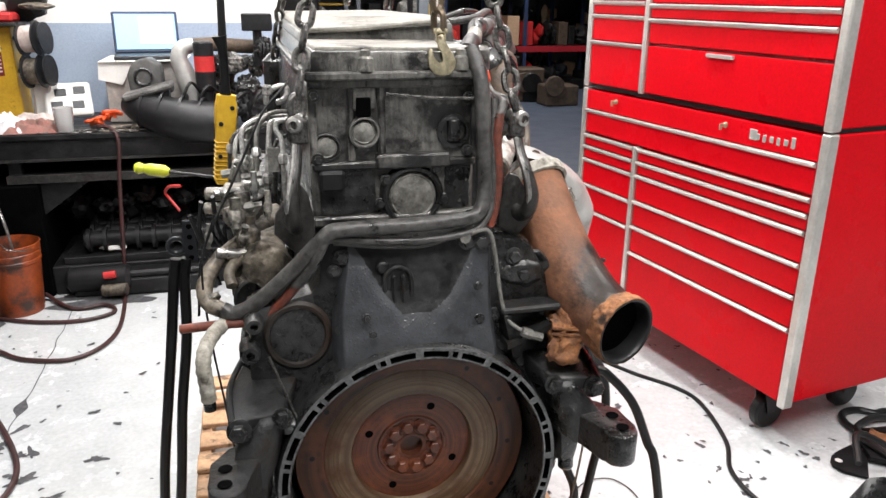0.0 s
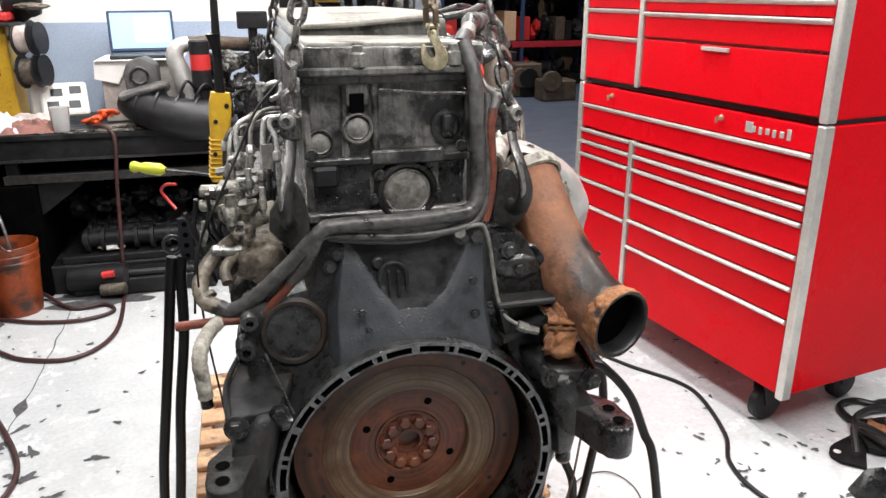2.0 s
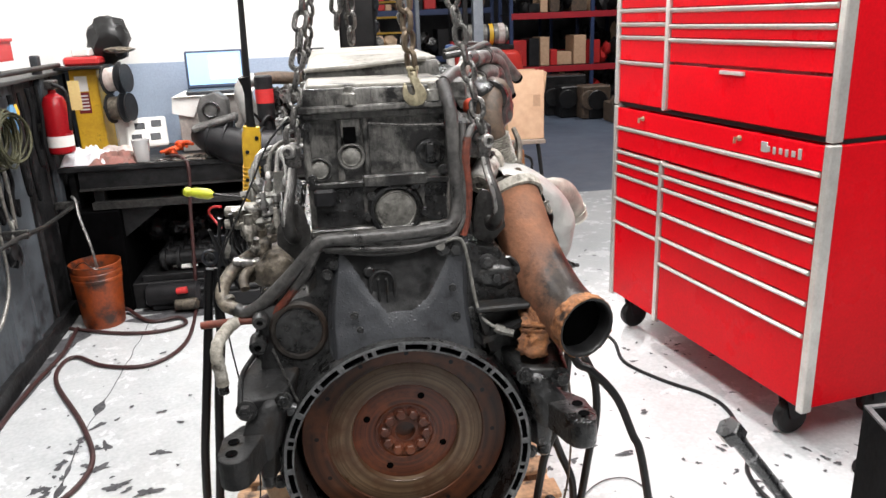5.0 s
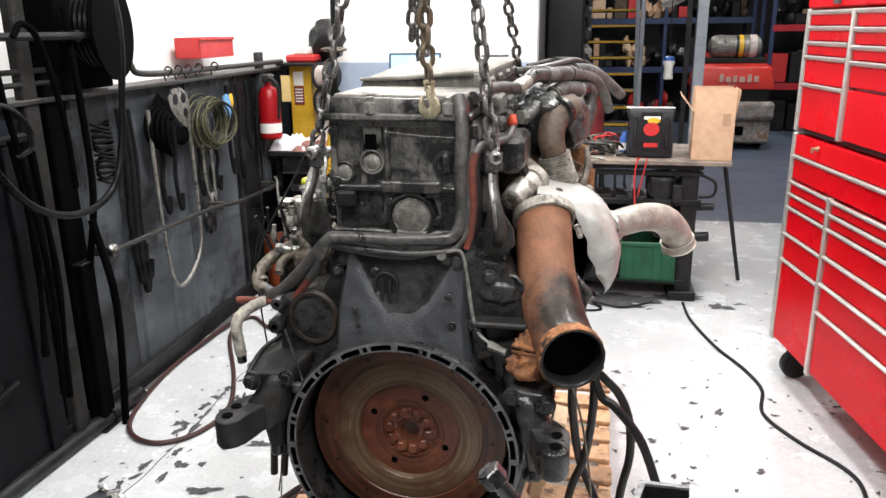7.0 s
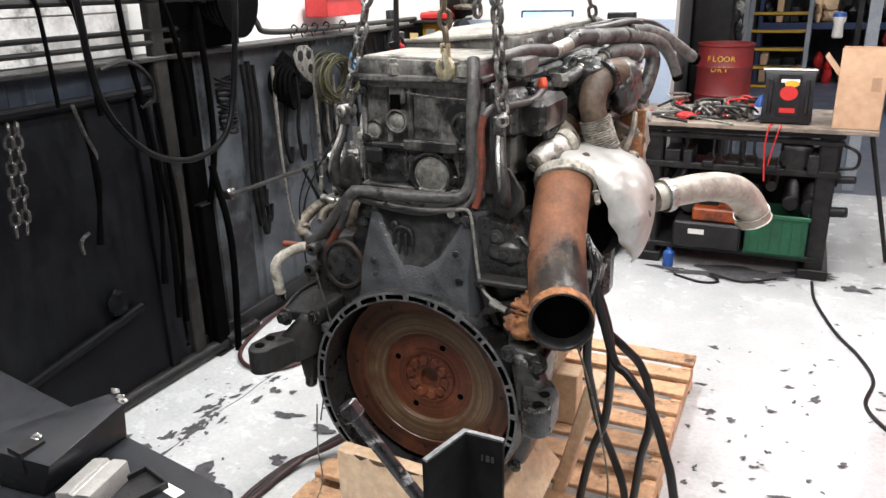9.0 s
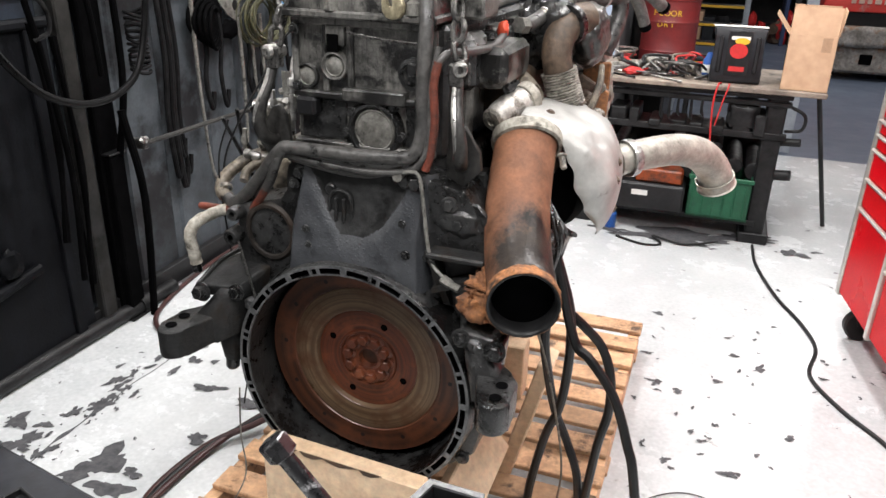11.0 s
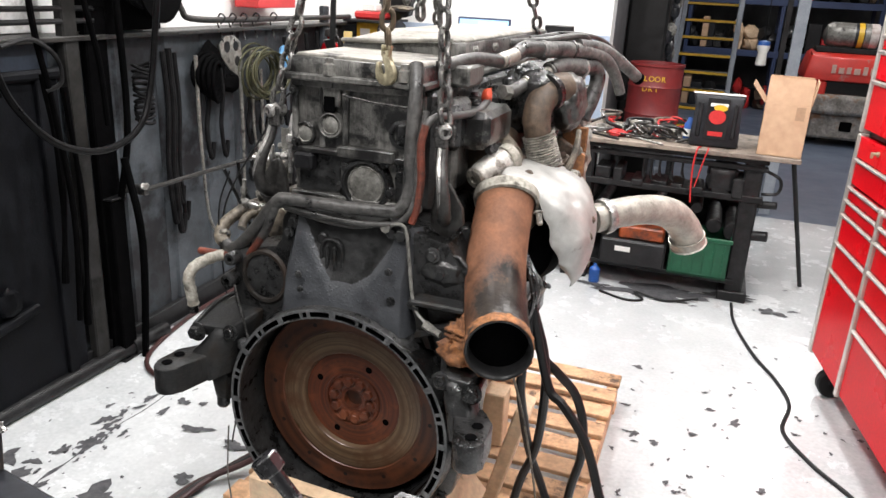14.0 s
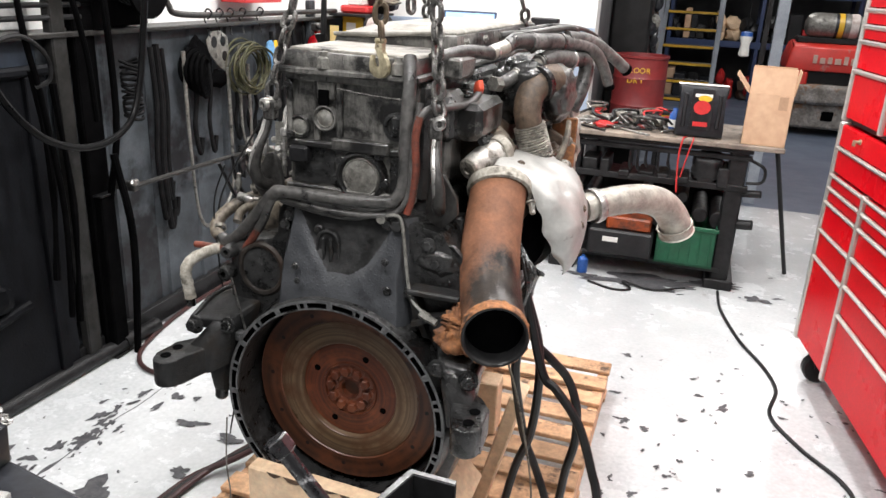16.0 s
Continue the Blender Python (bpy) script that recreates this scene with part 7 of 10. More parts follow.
def drawer(parent, x0, x1, z0, z1, strip=True, short=False):
    dr = part("drawer", cbm(x0 + 0.004, x1 - 0.004, -0.012, 0.05, z0 + 0.004, z1 - 0.003, 0.003), M_RED, parent)
    if short:
        c = (x0 + x1) / 2 - 0.03
        part("handle", cbm(c - 0.07, c + 0.07, -0.026, -0.012, z1 - 0.022, z1 - 0.007, 0.003), M_TRIM, dr, "short bright handle")
    elif strip:
        bm = B()
        prism(bm, [(-0.0125, z1 - 0.018), (-0.024, z1 - 0.012), (-0.026, z1 - 0.004), (-0.02, z1 + 0.001), (-0.0125, z1 + 0.001)], x0 + 0.004, x1 - 0.004, "x")
        bm.transform(CM)
        part("handle", bm, M_TRIM, dr, "bright aluminium pull strip")
    return dr


cab = thing("tool_cabinet", CM @ pose(0.44, 0.28, 0), "tall glossy red roll cabinet with bright drawer strips", "tool cabinet")
CD = 0.58
bm = B()
box(bm, S0 + 0.01, S1 - 0.008, 0.03, CD, 0.19, 1.155, 0.006, CM)
part("body", bm, M_RED, cab, "glossy red sheet-steel body")
# darker red puts the shade between the drawers into the colour
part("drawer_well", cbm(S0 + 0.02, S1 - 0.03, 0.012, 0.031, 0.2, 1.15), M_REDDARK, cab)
for x in (S0, S1 - 0.034):
    part("corner_post", cbm(x, x + 0.034, -0.018, 0.03, 0.178, 1.158, 0.005), M_TRIM, cab, "bright aluminium corner post")
part("divider", cbm(DIV - 0.013, DIV + 0.013, -0.024, 0.03, 0.18, 0.95, 0.004), M_TRIM, cab, "bright aluminium divider")
part("header_panel", cbm(S0 + 0.03, S1 - 0.036, -0.012, 0.03, 1.065, 1.15, 0.003), M_RED, cab)
drawer(cab, S0 + 0.034, S1 - 0.034, 0.952, 1.062)
zl = (0.945, 0.889, 0.828, 0.706, 0.585, 0.19)
for a, b_ in zip(zl, zl[1:]):
    drawer(cab, S0 + 0.034, DIV - 0.013, b_, a)
zr = (0.945, 0.889, 0.83, 0.715, 0.6, 0.478, 0.19)
for a, b_ in zip(zr, zr[1:]):
    drawer(cab, DIV + 0.013, S1 - 0.034, b_, a)
for s, z in ((0.0, 1.12), (0.678, 1.122)):
    bm = lathe(B(), [(0.011, 0), (0.011, 0.006), (0.006, 0.009), (0.006, 0.02), (0, 0.021)], CM @ Matrix.Translation((s, -0.012, z)) @ frame_from((0, -1, 0)), 14)
    cbox(bm, CM @ Vector((s, -0.036, z - 0.006)), (0.004, 0.012, 0.024), 0.001, pose(0, 0, 0, 0, 0, -81))
    part("lock", bm, M_BRASS, cab, "small key lock")
bm = B()
for i, w in enumerate((0.036, 0.018, 0.016, 0.018, 0.016, 0.02, 0.018)):
    x = 0.8 + i * 0.031
    box(bm, x, x + w, -0.0165, -0.0125, 1.09 + 0.004 * (i % 2), 1.116 + (0.012 if i in (0, 6) else 0), 0.002, CM)
part("badge", bm, M_TRIM, cab, "bright script badge drawn as bars")
for x, y in ((S0 + 0.08, 0.08), (S1 - 0.165, 0.08), (S0 + 0.08, CD - 0.09), (S1 - 0.165, CD - 0.09)):
    bm = B()
    box(bm, x - 0.035, x + 0.035, y - 0.035, y + 0.035, 0.17, 0.19, 0.002, CM)
    for dx in (-0.03, 0.025):
        hull(bm, [CM @ Vector(v) for v in ((x + dx, y - 0.035, 0.172), (x + dx + 0.005, y - 0.035, 0.172), (x + dx, y + 0.035, 0.172), (x + dx + 0.005, y + 0.035, 0.172), (x + dx, y - 0.01, 0.07), (x + dx + 0.005, y - 0.01, 0.07), (x + dx, y + 0.03, 0.07), (x + dx + 0.005, y + 0.03, 0.07))])
    cs = part("caster", bm, M_DARKGREY, cab)
    part("wheel", cyl(B(), CM @ Vector((x - 0.022, y + 0.01, 0.07)), CM @ Vector((x + 0.022, y + 0.01, 0.07)), 0.07, 26, bev=0.008), M_BLACK, cs)

chest = thing("tool_chest", CM @ pose(0.44, 0.28, 1.16), "glossy red top chest on the roll cabinet", "tool chest")
bm = B()
box(bm, S0 + 0.01, S1 - 0.008, 0.03, CD - 0.05, 1.172, 1.675, 0.006, CM)
part("body", bm, M_RED, chest)
# black strip put in for the shaded gap below the chest
part("base_gap", cbm(S0 + 0.02, S1 - 0.02, 0.02, CD - 0.06, 1.156, 1.173), M_BLACK, chest)
# chest well darkened likewise for the shade in its drawer gaps
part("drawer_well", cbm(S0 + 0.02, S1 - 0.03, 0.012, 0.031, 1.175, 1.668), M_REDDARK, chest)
part("lid", cbm(S0, S1 + 0.005, -0.015, CD - 0.045, 1.677, 1.79, 0.008), M_RED, chest)
for x in (S0, S1 - 0.034):
    part("corner_post", cbm(x, x + 0.034, -0.018, 0.03, 1.165, 1.677, 0.005), M_TRIM, chest)
part("divider", cbm(DIV - 0.013, DIV + 0.013, -0.024, 0.03, 1.175, 1.67, 0.004), M_TRIM, chest)
zl = (1.668, 1.606, 1.545, 1.487, 1.373, 1.178)
for a, b_ in zip(zl, zl[1:]):
    drawer(chest, S0 + 0.034, DIV - 0.013, b_, a)
zr = (1.668, 1.602, 1.537, 1.48)
for a, b_ in zip(zr, zr[1:]):
    drawer(chest, DIV + 0.013, S1 - 0.034, b_, a)
drawer(chest, DIV + 0.013, S1 - 0.034, 1.38, 1.48, strip=True)
drawer(chest, DIV + 0.013, S1 - 0.034, 1.178, 1.375, short=True)
part("latch", cbm(0.0, 0.05, -0.03, -0.014, 1.69, 1.74, 0.004), M_DKSTEEL, chest)
M_HOSEBLK = mat("dull_black_hose", (0.003, 0.003, 0.0033), (0.006, 0.006, 0.0063), 20, (0.26, 0.42), bump=0.15, spec=0.1)


# ---- right workbench ----
rb = thing("workbench", pose(0.5, 3.4, 0), "greasy black steel workbench with a worn board top", "workbench")
part("board_top", box(B(), -0.1, 1.2, 3.02, 3.72, 0.845, 0.872, 0.004), M_TABLE, rb, "worn stained board top")
bm = B()
for z0, z1 in ((0.775, 0.803), (0.815, 0.84), (0.595, 0.632)):
    box(bm, -0.1, 1.05, 3.06, 3.1, z0, z1, 0.004)
box(bm, -0.1, 1.02, 3.08, 3.4, 0.596, 0.612, 0.003)
box(bm, -0.1, 1.02, 3.5, 3.54, 0.78, 0.84, 0.004)
box(bm, -0.1, 0.98, 3.06, 3.66, 0.1, 0.13, 0.003)
box(bm, -0.1, 1.02, 3.6, 3.66, 0.13, 0.5, 0.004)
part("rack_frame", bm, M_BENCH, rb)
for x in (0.0, 0.93):
    bm = B()
    box(bm, x, x + 0.1, 3.07, 3.2, 0.0, 0.845, 0.01)
    box(bm, x - 0.03, x + 0.13, 3.05, 3.64, 0.0, 0.06, 0.006)
    part("pedestal", bm, M_BENCH, rb)
part("end_leg", cyl(B(), (1.17, 3.1, 0.846), (1.39, 3.53, 0.0), 0.013, 10), M_BENCH, rb, "thin steel end leg")
rnd = random.Random(21)
for i in range(9):
    x = 0.0 + i * 0.11
    w, y0, h = rnd.uniform(0.05, 0.1), 3.04 + rnd.uniform(0, 0.05), rnd.uniform(0.03, 0.1) if not 0.3 < x < 0.68 else 0.018
    part("stored_casting", box(B(), x, x + w, y0, 3.3, 0.613, 0.632 + h, 0.006), M_BENCH, rb)
    z = 0.45 + rnd.uniform(-0.1, 0.1)
    part("stored_roller", cyl(B(), (x + 0.05, 3.12, z), (x + 0.05, 3.6, z), rnd.uniform(0.03, 0.06), 12, bev=0.005), M_BENCH, rb)
for x, z0 in ((0.385, 0.66), (0.43, 0.655), (0.475, 0.68), (0.545, 0.665), (0.6, 0.69)):
    part("hung_tool", tube(B(), [(x, 3.075, 0.79), (x, 3.07, 0.74), (x + 0.003, 3.072, z0 + 0.02), (x + 0.014, 3.07, z0)], [0.006, 0.007, 0.009, 0.005], 8, 4), M_BENCH, rb)
part("vise_block", crust(box(B(), 0.74, 0.9, 3.06, 3.3, 0.633, 0.775, 0.02), 0.012, 20, 4), M_BENCH, rb, angle=70)
part("end_fitting", cyl(B(), (1.03, 3.1, 0.4), (1.11, 3.08, 0.41), 0.03, 12, bev=0.004), M_BENCH, rb)
part("end_fitting", cyl(B(), (1.03, 3.12, 0.58), (1.13, 3.1, 0.59), 0.022, 12, bev=0.004), M_BENCH, rb)
part("end_handle", tube(B(), [(1.04, 3.1, 0.78), (1.12, 3.08, 0.74), (1.12, 3.1, 0.66), (1.04, 3.12, 0.64)], 0.009, 8), M_BENCH, rb)

cb = thing("cardboard_box", pose(1.1, 3.25, 0.872), "open brown cardboard box on the workbench", "box")
mb = pose(1.092, 3.2, 0.873, 0, 0, -4)
bm = B()
w, dpt, hh, t = 0.113, 0.15, 0.278, 0.004
for a in ((-w, w, -dpt, -dpt + t), (-w, w, dpt - t, dpt), (-w, -w + t, -dpt, dpt), (w - t, w, -dpt, dpt)):
    box(bm, *a, 0, hh, 0, mb)
box(bm, -w, w, -dpt, dpt, 0, t, 0, mb)
part("carton", bm, M_CARD, cb, flat=True)
for mm, a in ((mb @ pose(-w, 0, hh, 0, -38, 0), (-t, 0, -0.14, 0.14, 0.0005, 0.12)), (mb @ pose(0, -dpt, hh, -3, 0, 0), (-w + 0.002, w - 0.002, 0, t, 0.0005, 0.138)), (mb @ pose(0, dpt, hh, 10, 0, 0), (-w, w, -t, 0, 0.0005, 0.13)), (mb @ pose(w, 0, hh, 0, 7, 0), (0, t, -0.14, 0.13, 0.0005, 0.125))):
    part("flap", box(B(), *a, 0, mm), M_CARD, cb, flat=True)
part("tape_patch", box(B(), 0.045, 0.09, -dpt - 0.0012, -dpt - 0.0002, 0.2, 0.27, 0, mb), mat("brown_packing_tape", (0.42, 0.27, 0.17), (0.36, 0.23, 0.145), 9, (0.25, 0.4), bump=0.1), cb, "strip of brown packing tape")

jg = thing("oil_jug", pose(0.79, 3.2, 0.872), "dark grey plastic oil jug with a red label", "jug")
mj = pose(0.738, 3.18, 0.873, -4, 0, 2) @ Matrix.Diagonal((0.88, 1, 1, 1))
bm = B()
prism(bm, [(-0.15, 0), (-0.147, 0.05), (-0.128, 0.13), (-0.138, 0.21), (-0.155, 0.27), (-0.15, 0.285), (0.15, 0.285), (0.155, 0.27), (0.138, 0.21), (0.128, 0.13), (0.147, 0.05), (0.15, 0)], -0.08, 0.08, "y", 0.014)
bm.transform(mj)
part("jug_body", bm, M_DARKGREY, jg)
part("jug_label", box(B(), -0.068, 0.068, -0.0845, -0.079, 0.04, 0.265, 0.001, mj), M_BLACKPL, jg, "black label panel")
part("label_mark", lathe(B(), [(0.052, 0), (0.052, 0.002), (0, 0.002)], mj @ Matrix.Translation((0, -0.0848, 0.165)) @ frame_from((0, -1, 0)) @ Matrix.Diagonal((1, 0.75, 1, 1)), 20), M_REDPL, jg, "red label mark")
part("label_bar", box(B(), -0.05, 0.055, -0.0862, -0.0846, 0.222, 0.24, 0, mj), M_PAPER, jg)
part("label_bar", box(B(), -0.045, 0.045, -0.0862, -0.0846, 0.06, 0.085, 0, mj), M_REDPL, jg)
part("top_sheet", box(B(), -0.16, 0.15, -0.07, 0.06, 0.286, 0.292, 0.001, mj), M_PAPER, jg, "white sheet lying on the jug")
part("label_glow", lathe(B(), [(0.03, 0), (0.03, 0.002), (0, 0.002)], mj @ Matrix.Translation((0.012, -0.0846, 0.215)) @ frame_from((0, -1, 0)) @ Matrix.Diagonal((1.4, 0.6, 1, 1)), 18), M_YELLOW, jg, "yellow label flash")
for x in (-0.105, 0.105):
    part("side_grip", box(B(), x - 0.014, x + 0.014, -0.086, -0.07, 0.05, 0.24, 0.006, mj), M_BLACKPL, jg)
wb = thing("oil_bottle", pose(0.62, 3.2, 0.872), "small blue and white bottle beside the jug", "bottle")
part("bottle_body", lathe(B(), [(0.03, 0), (0.034, 0.01), (0.034, 0.09), (0.02, 0.11), (0.016, 0.13), (0, 0.13)], pose(0.6, 3.3, 0.873), 16), M_BLUE, wb)
part("bottle_label", lathe(B(), [(0.035, 0.02), (0.035, 0.065)], pose(0.6, 3.3, 0.873), 16, close=False), M_PAPER, wb)

# tools lying on the bench
TOOLM = (M_STEEL, M_DKSTEEL, M_REDPL, M_STEEL, M_BLACK)
for i in range(34):
    x, y, a = rnd.uniform(0.05, 0.64), rnd.uniform(3.05, 3.45), rnd.uniform(0, 180)
    L = rnd.uniform(0.1, 0.24)
    m = pose(x, y, 0.8735 + 0.007 + (0.014 * (i % 3) if i > 14 else 0), 0, rnd.uniform(-4, 4) if i > 14 else 0, a)
    mm = TOOLM[i % 5]
    th = thing("wrench", m, "steel spanner lying on the bench" if mm in (M_STEEL, M_DKSTEEL) else ("red-handled hand tool lying on the bench" if mm == M_REDPL else "black-handled hand tool lying on the bench"), "hand tool", "tools on the bench")
    bm = B()
    box(bm, -L / 2, L / 2, -0.008, 0.008, -0.006, 0.004, 0.003, m)
    ring_torus(bm, m @ Matrix.Translation((L / 2 + 0.012, 0, 0)), 0.013, 0.006, 14, 6)
    part("shaft", bm, mm, th)
for i, (x, y, z, s, mm, nm, lab) in enumerate(((0.2, 3.15, 0.895, (0.06, 0.04, 0.02), M_REDPL, "impact_tool", "red tool lying on the bench"), (0.45, 3.35, 0.91, (0.09, 0.06, 0.035), M_DKSTEEL, "brake_part", "dark steel casting on the bench"), (0.35, 3.5, 0.91, (0.12, 0.05, 0.035), M_STEEL, "brake_part", "grey machined part on the bench"))):
    solo(nm, lump(B(), (x, y, z), s, i + 30, 0.35, 3), mm, lab, "machine part")
rnd7 = random.Random(77)
for i in range(16):
    x, y, z = rnd7.uniform(0.08, 0.56), rnd7.uniform(3.16, 3.5), 0.9 + 0.05 * rnd7.random()
    a = rnd7.uniform(0, 6.28)
    L = rnd7.uniform(0.06, 0.13)
    u = Vector((math.cos(a), math.sin(a), 0))
    v = Vector((-u.y, u.x, 0)) * L * 0.5
    c = Vector((x, y, z))
    mm = (M_STEEL, M_BLACK, M_DKSTEEL, M_REDPL, M_TAN, M_BLACK)[i % 6]
    bm = tube(B(), [c - u * L - Vector((0, 0, 0.015)), c - u * L * 0.4 + v + Vector((0, 0, 0.02)), c + u * L * 0.3 - v + Vector((0, 0, 0.03)), c + u * L - Vector((0, 0, 0.01))], [0.012, 0.01, 0.009, 0.007] if i % 3 else 0.006, 8, 5)
    solo("bent_tool" if i % 3 else "short_lead", bm, mm, "bent hand tool in the heap on the bench" if i % 3 else "short lead curled over the heap of tools", "hand tool" if i % 3 else "lead", "heap on the bench")
for i in range(5):
    c = Vector((0.14 + 0.09 * i, 3.3 + 0.04 * (i % 2), 0.9 + 0.012 * (i % 3)))
    th = thing("air_ratchet", pose(*c), "grey metal air tool lying in the heap on the bench", "air tool", "heap on the bench")
    d = Vector((math.cos(i * 1.3), math.sin(i * 1.3), 0.1))
    part("tool_barrel", lathe(B(), [(0.012, -0.09), (0.018, -0.085), (0.02, -0.02), (0.024, 0.0), (0.026, 0.05), (0.02, 0.06), (0.012, 0.075), (0, 0.075)], Matrix.Translation(c) @ frame_from(d), 16), M_STEEL if i % 2 else M_GREASYALU, th)
    part("tool_head", lathe(B(), [(0.014, -0.02), (0.019, -0.015), (0.019, 0.015), (0.012, 0.022), (0, 0.022)], Matrix.Translation(c + d.normalized() * 0.09) @ frame_from((0, 0, 1)), 14), M_DKSTEEL, th)
hd = thing("red_strap", pose(0.66, 3.03, 0.87), "red webbing strap hanging off the bench edge", "strap")
part("webbing", tube(B(), [(0.68, 3.08, 0.876), (0.665, 3.012, 0.872), (0.655, 3.0, 0.78), (0.66, 3.0, 0.68), (0.67, 3.0, 0.57)], 0.005, 8), M_REDPL, hd)
part("webbing_fold", tube(B(), [(0.72, 3.08, 0.876), (0.72, 3.012, 0.872), (0.7, 3.0, 0.78), (0.68, 3.0, 0.66)], 0.004, 8), M_REDPL, hd)

# on the low shelf and floor
gc = thing("plastic_crate", pose(0.8, 3.05, 0.13), "green plastic crate on the low shelf", "crate")
bm = B()
x0, x1, y0, y1 = 0.6, 0.93, 3.02, 3.3
for a in ((x0, x1, y0, y0 + 0.008), (x0, x1, y1 - 0.008, y1), (x0, x0 + 0.008, y0, y1), (x1 - 0.008, x1, y0, y1)):
    box(bm, *a, 0.131, 0.37, 0.003)
box(bm, x0, x1, y0, y1, 0.131, 0.14)
part("crate_shell", bm, M_GREEN, gc)
for i in range(6):
    part("rib", box(B(), x0 + 0.02 + i * 0.055, x0 + 0.03 + i * 0.055, y0 - 0.006, y0, 0.15, 0.34, 0.002), M_GREEN, gc)
part("rim", box(B(), x0 - 0.008, x1 + 0.008, y0 - 0.01, y0 + 0.004, 0.35, 0.375, 0.004), M_GREEN, gc)
bx = thing("black_case", pose(0.4, 3.1, 0.13), "black plastic tool case with a white label", "case")
part("case_body", box(B(), 0.2, 0.58, 3.0, 3.35, 0.131, 0.29, 0.012), M_BLACKPL, bx)
part("case_label", box(B(), 0.29, 0.38, 2.997, 2.9995, 0.22, 0.25), M_PAPER, bx)
ob = thing("orange_tray", pose(0.45, 3.1, 0.29), "orange plastic tray of parts", "tray")
part("tray_shell", box(B(), 0.3, 0.56, 3.03, 3.3, 0.291, 0.37, 0.01), M_ORANGE, ob)
jb2 = thing("blue_bottle", pose(0.22, 2.95, 0.0), "blue plastic bottle on the floor beside the bench", "bottle")
part("bottle_body", lathe(B(), [(0.035, 0), (0.04, 0.01), (0.04, 0.17), (0.015, 0.2), (0.015, 0.22), (0, 0.22)], pose(0.19, 3.0, 0.0) @ Matrix.Diagonal((0.8, 0.8, 0.52, 1)), 16), M_BLUE, jb2)
# dark grime with the bench's shade painted in, and cables on the floor
for gx, gy, gr, gs, gk in ((0.95, 3.12, 0.09, 2.6, 74), (1.2, 2.98, 0.05, 1.4, 75), (0.2, 2.95, 0.04, 2.5, 76), (1.32, 3.05, 0.022, 1.5, 79)):
    solo("floor_grime", blob(gx, gy, gr, gk, gs, 0.1, 60), M_CHIP, "dark greasy patch on the floor by the bench leg", "stain", kind="structure")
solo("floor_grime", blob(0.55, 3.0, 0.12, 77, 3.2, 0.03, 60), M_CHIP, "dark patch of grease and painted shade on the floor under the bench", "stain", kind="structure")
bm = B()
tube(bm, [(0.25, 2.85, 0.008), (0.4, 2.78, 0.008), (0.5, 2.82, 0.008), (0.45, 2.9, 0.02), (0.62, 2.86, 0.01), (0.8, 2.95, 0.02)], 0.007, 8)
solo("cable", bm, M_BLACK, "thin black cable lying on the floor", "cable")
bm = tube(B(), [(0.985, 3.0, 0.008), (1.0, 2.72, 0.008), (1.085, 2.35, 0.008), (1.18, 2.1, 0.008), (1.225, 1.88, 0.008), (1.185, 1.64, 0.008), (1.275, 1.43, 0.008), (1.4, 1.25, 0.008), (1.425, 1.1, 0.008), (1.36, 0.84, 0.008), (1.27, 0.68, 0.008), (1.26, 0.5, 0.008), (1.35, 0.3, 0.008), (1.5, 0.1, 0.008), (1.6, -0.4, 0.008)], 0.0085, 8)
solo("extension_lead", bm, M_BLACK, "long black power cord winding over the floor", "cord")
solo("wire_loop", tube(B(), [(0.655, 0.46, 0.006), (0.641, 0.526, 0.006), (0.625, 0.594, 0.006), (0.657, 0.68, 0.006), (0.744, 0.746, 0.006), (0.827, 0.75, 0.006), (0.869, 0.7, 0.006), (0.878, 0.616, 0.006), (0.84, 0.5, 0.006), (0.8, 0.4, 0.006)], 0.0025, 6), M_DKSTEEL, "thin wire looping over the floor beside the pallet", "wire")
# bracket and cables lying by the tool chest
fb = thing("floor_bracket", pose(1.7, 0.62, 0), "black steel bracket lying on the floor among cables", "bracket")
bm = prism(B(), [(1.649, 0.642), (1.672, 0.665), (1.699, 0.678), (1.835, 0.72), (1.85, 0.69), (1.704, 0.524), (1.646, 0.578), (1.635, 0.616)], 0.004, 0.016, "z", 0.003)
part("bracket_ear", bm, M_MATTBLACK, fb)
part("ear_hole", lathe(B(), [(0.013, 0), (0.012, 0.0006), (0, 0.0006)], Matrix.Translation((1.674, 0.632, 0.0164)), 16), M_PAPER, fb, "pale hole showing the floor")
part("bracket_arm", prism(B(), [(1.83, 0.714), (1.857, 0.688), (1.98, 0.6), (1.9, 0.5), (1.777, 0.6)], 0.016, 0.035, "z", 0.003), M_MATTBLACK, fb)
part("rusty_plate", prism(B(), [(1.855, 0.7), (1.9, 0.735), (2.02, 0.66), (1.95, 0.56), (1.85, 0.62)], 0.035, 0.06, "z", 0.003), M_ORANGE_RUST, fb, "rusty brown plate")
part("arm_bolt", bolt(B(), (1.815, 0.664, 0.018), (0, 0, 1), 0.006, 0.006), M_STEEL, fb)
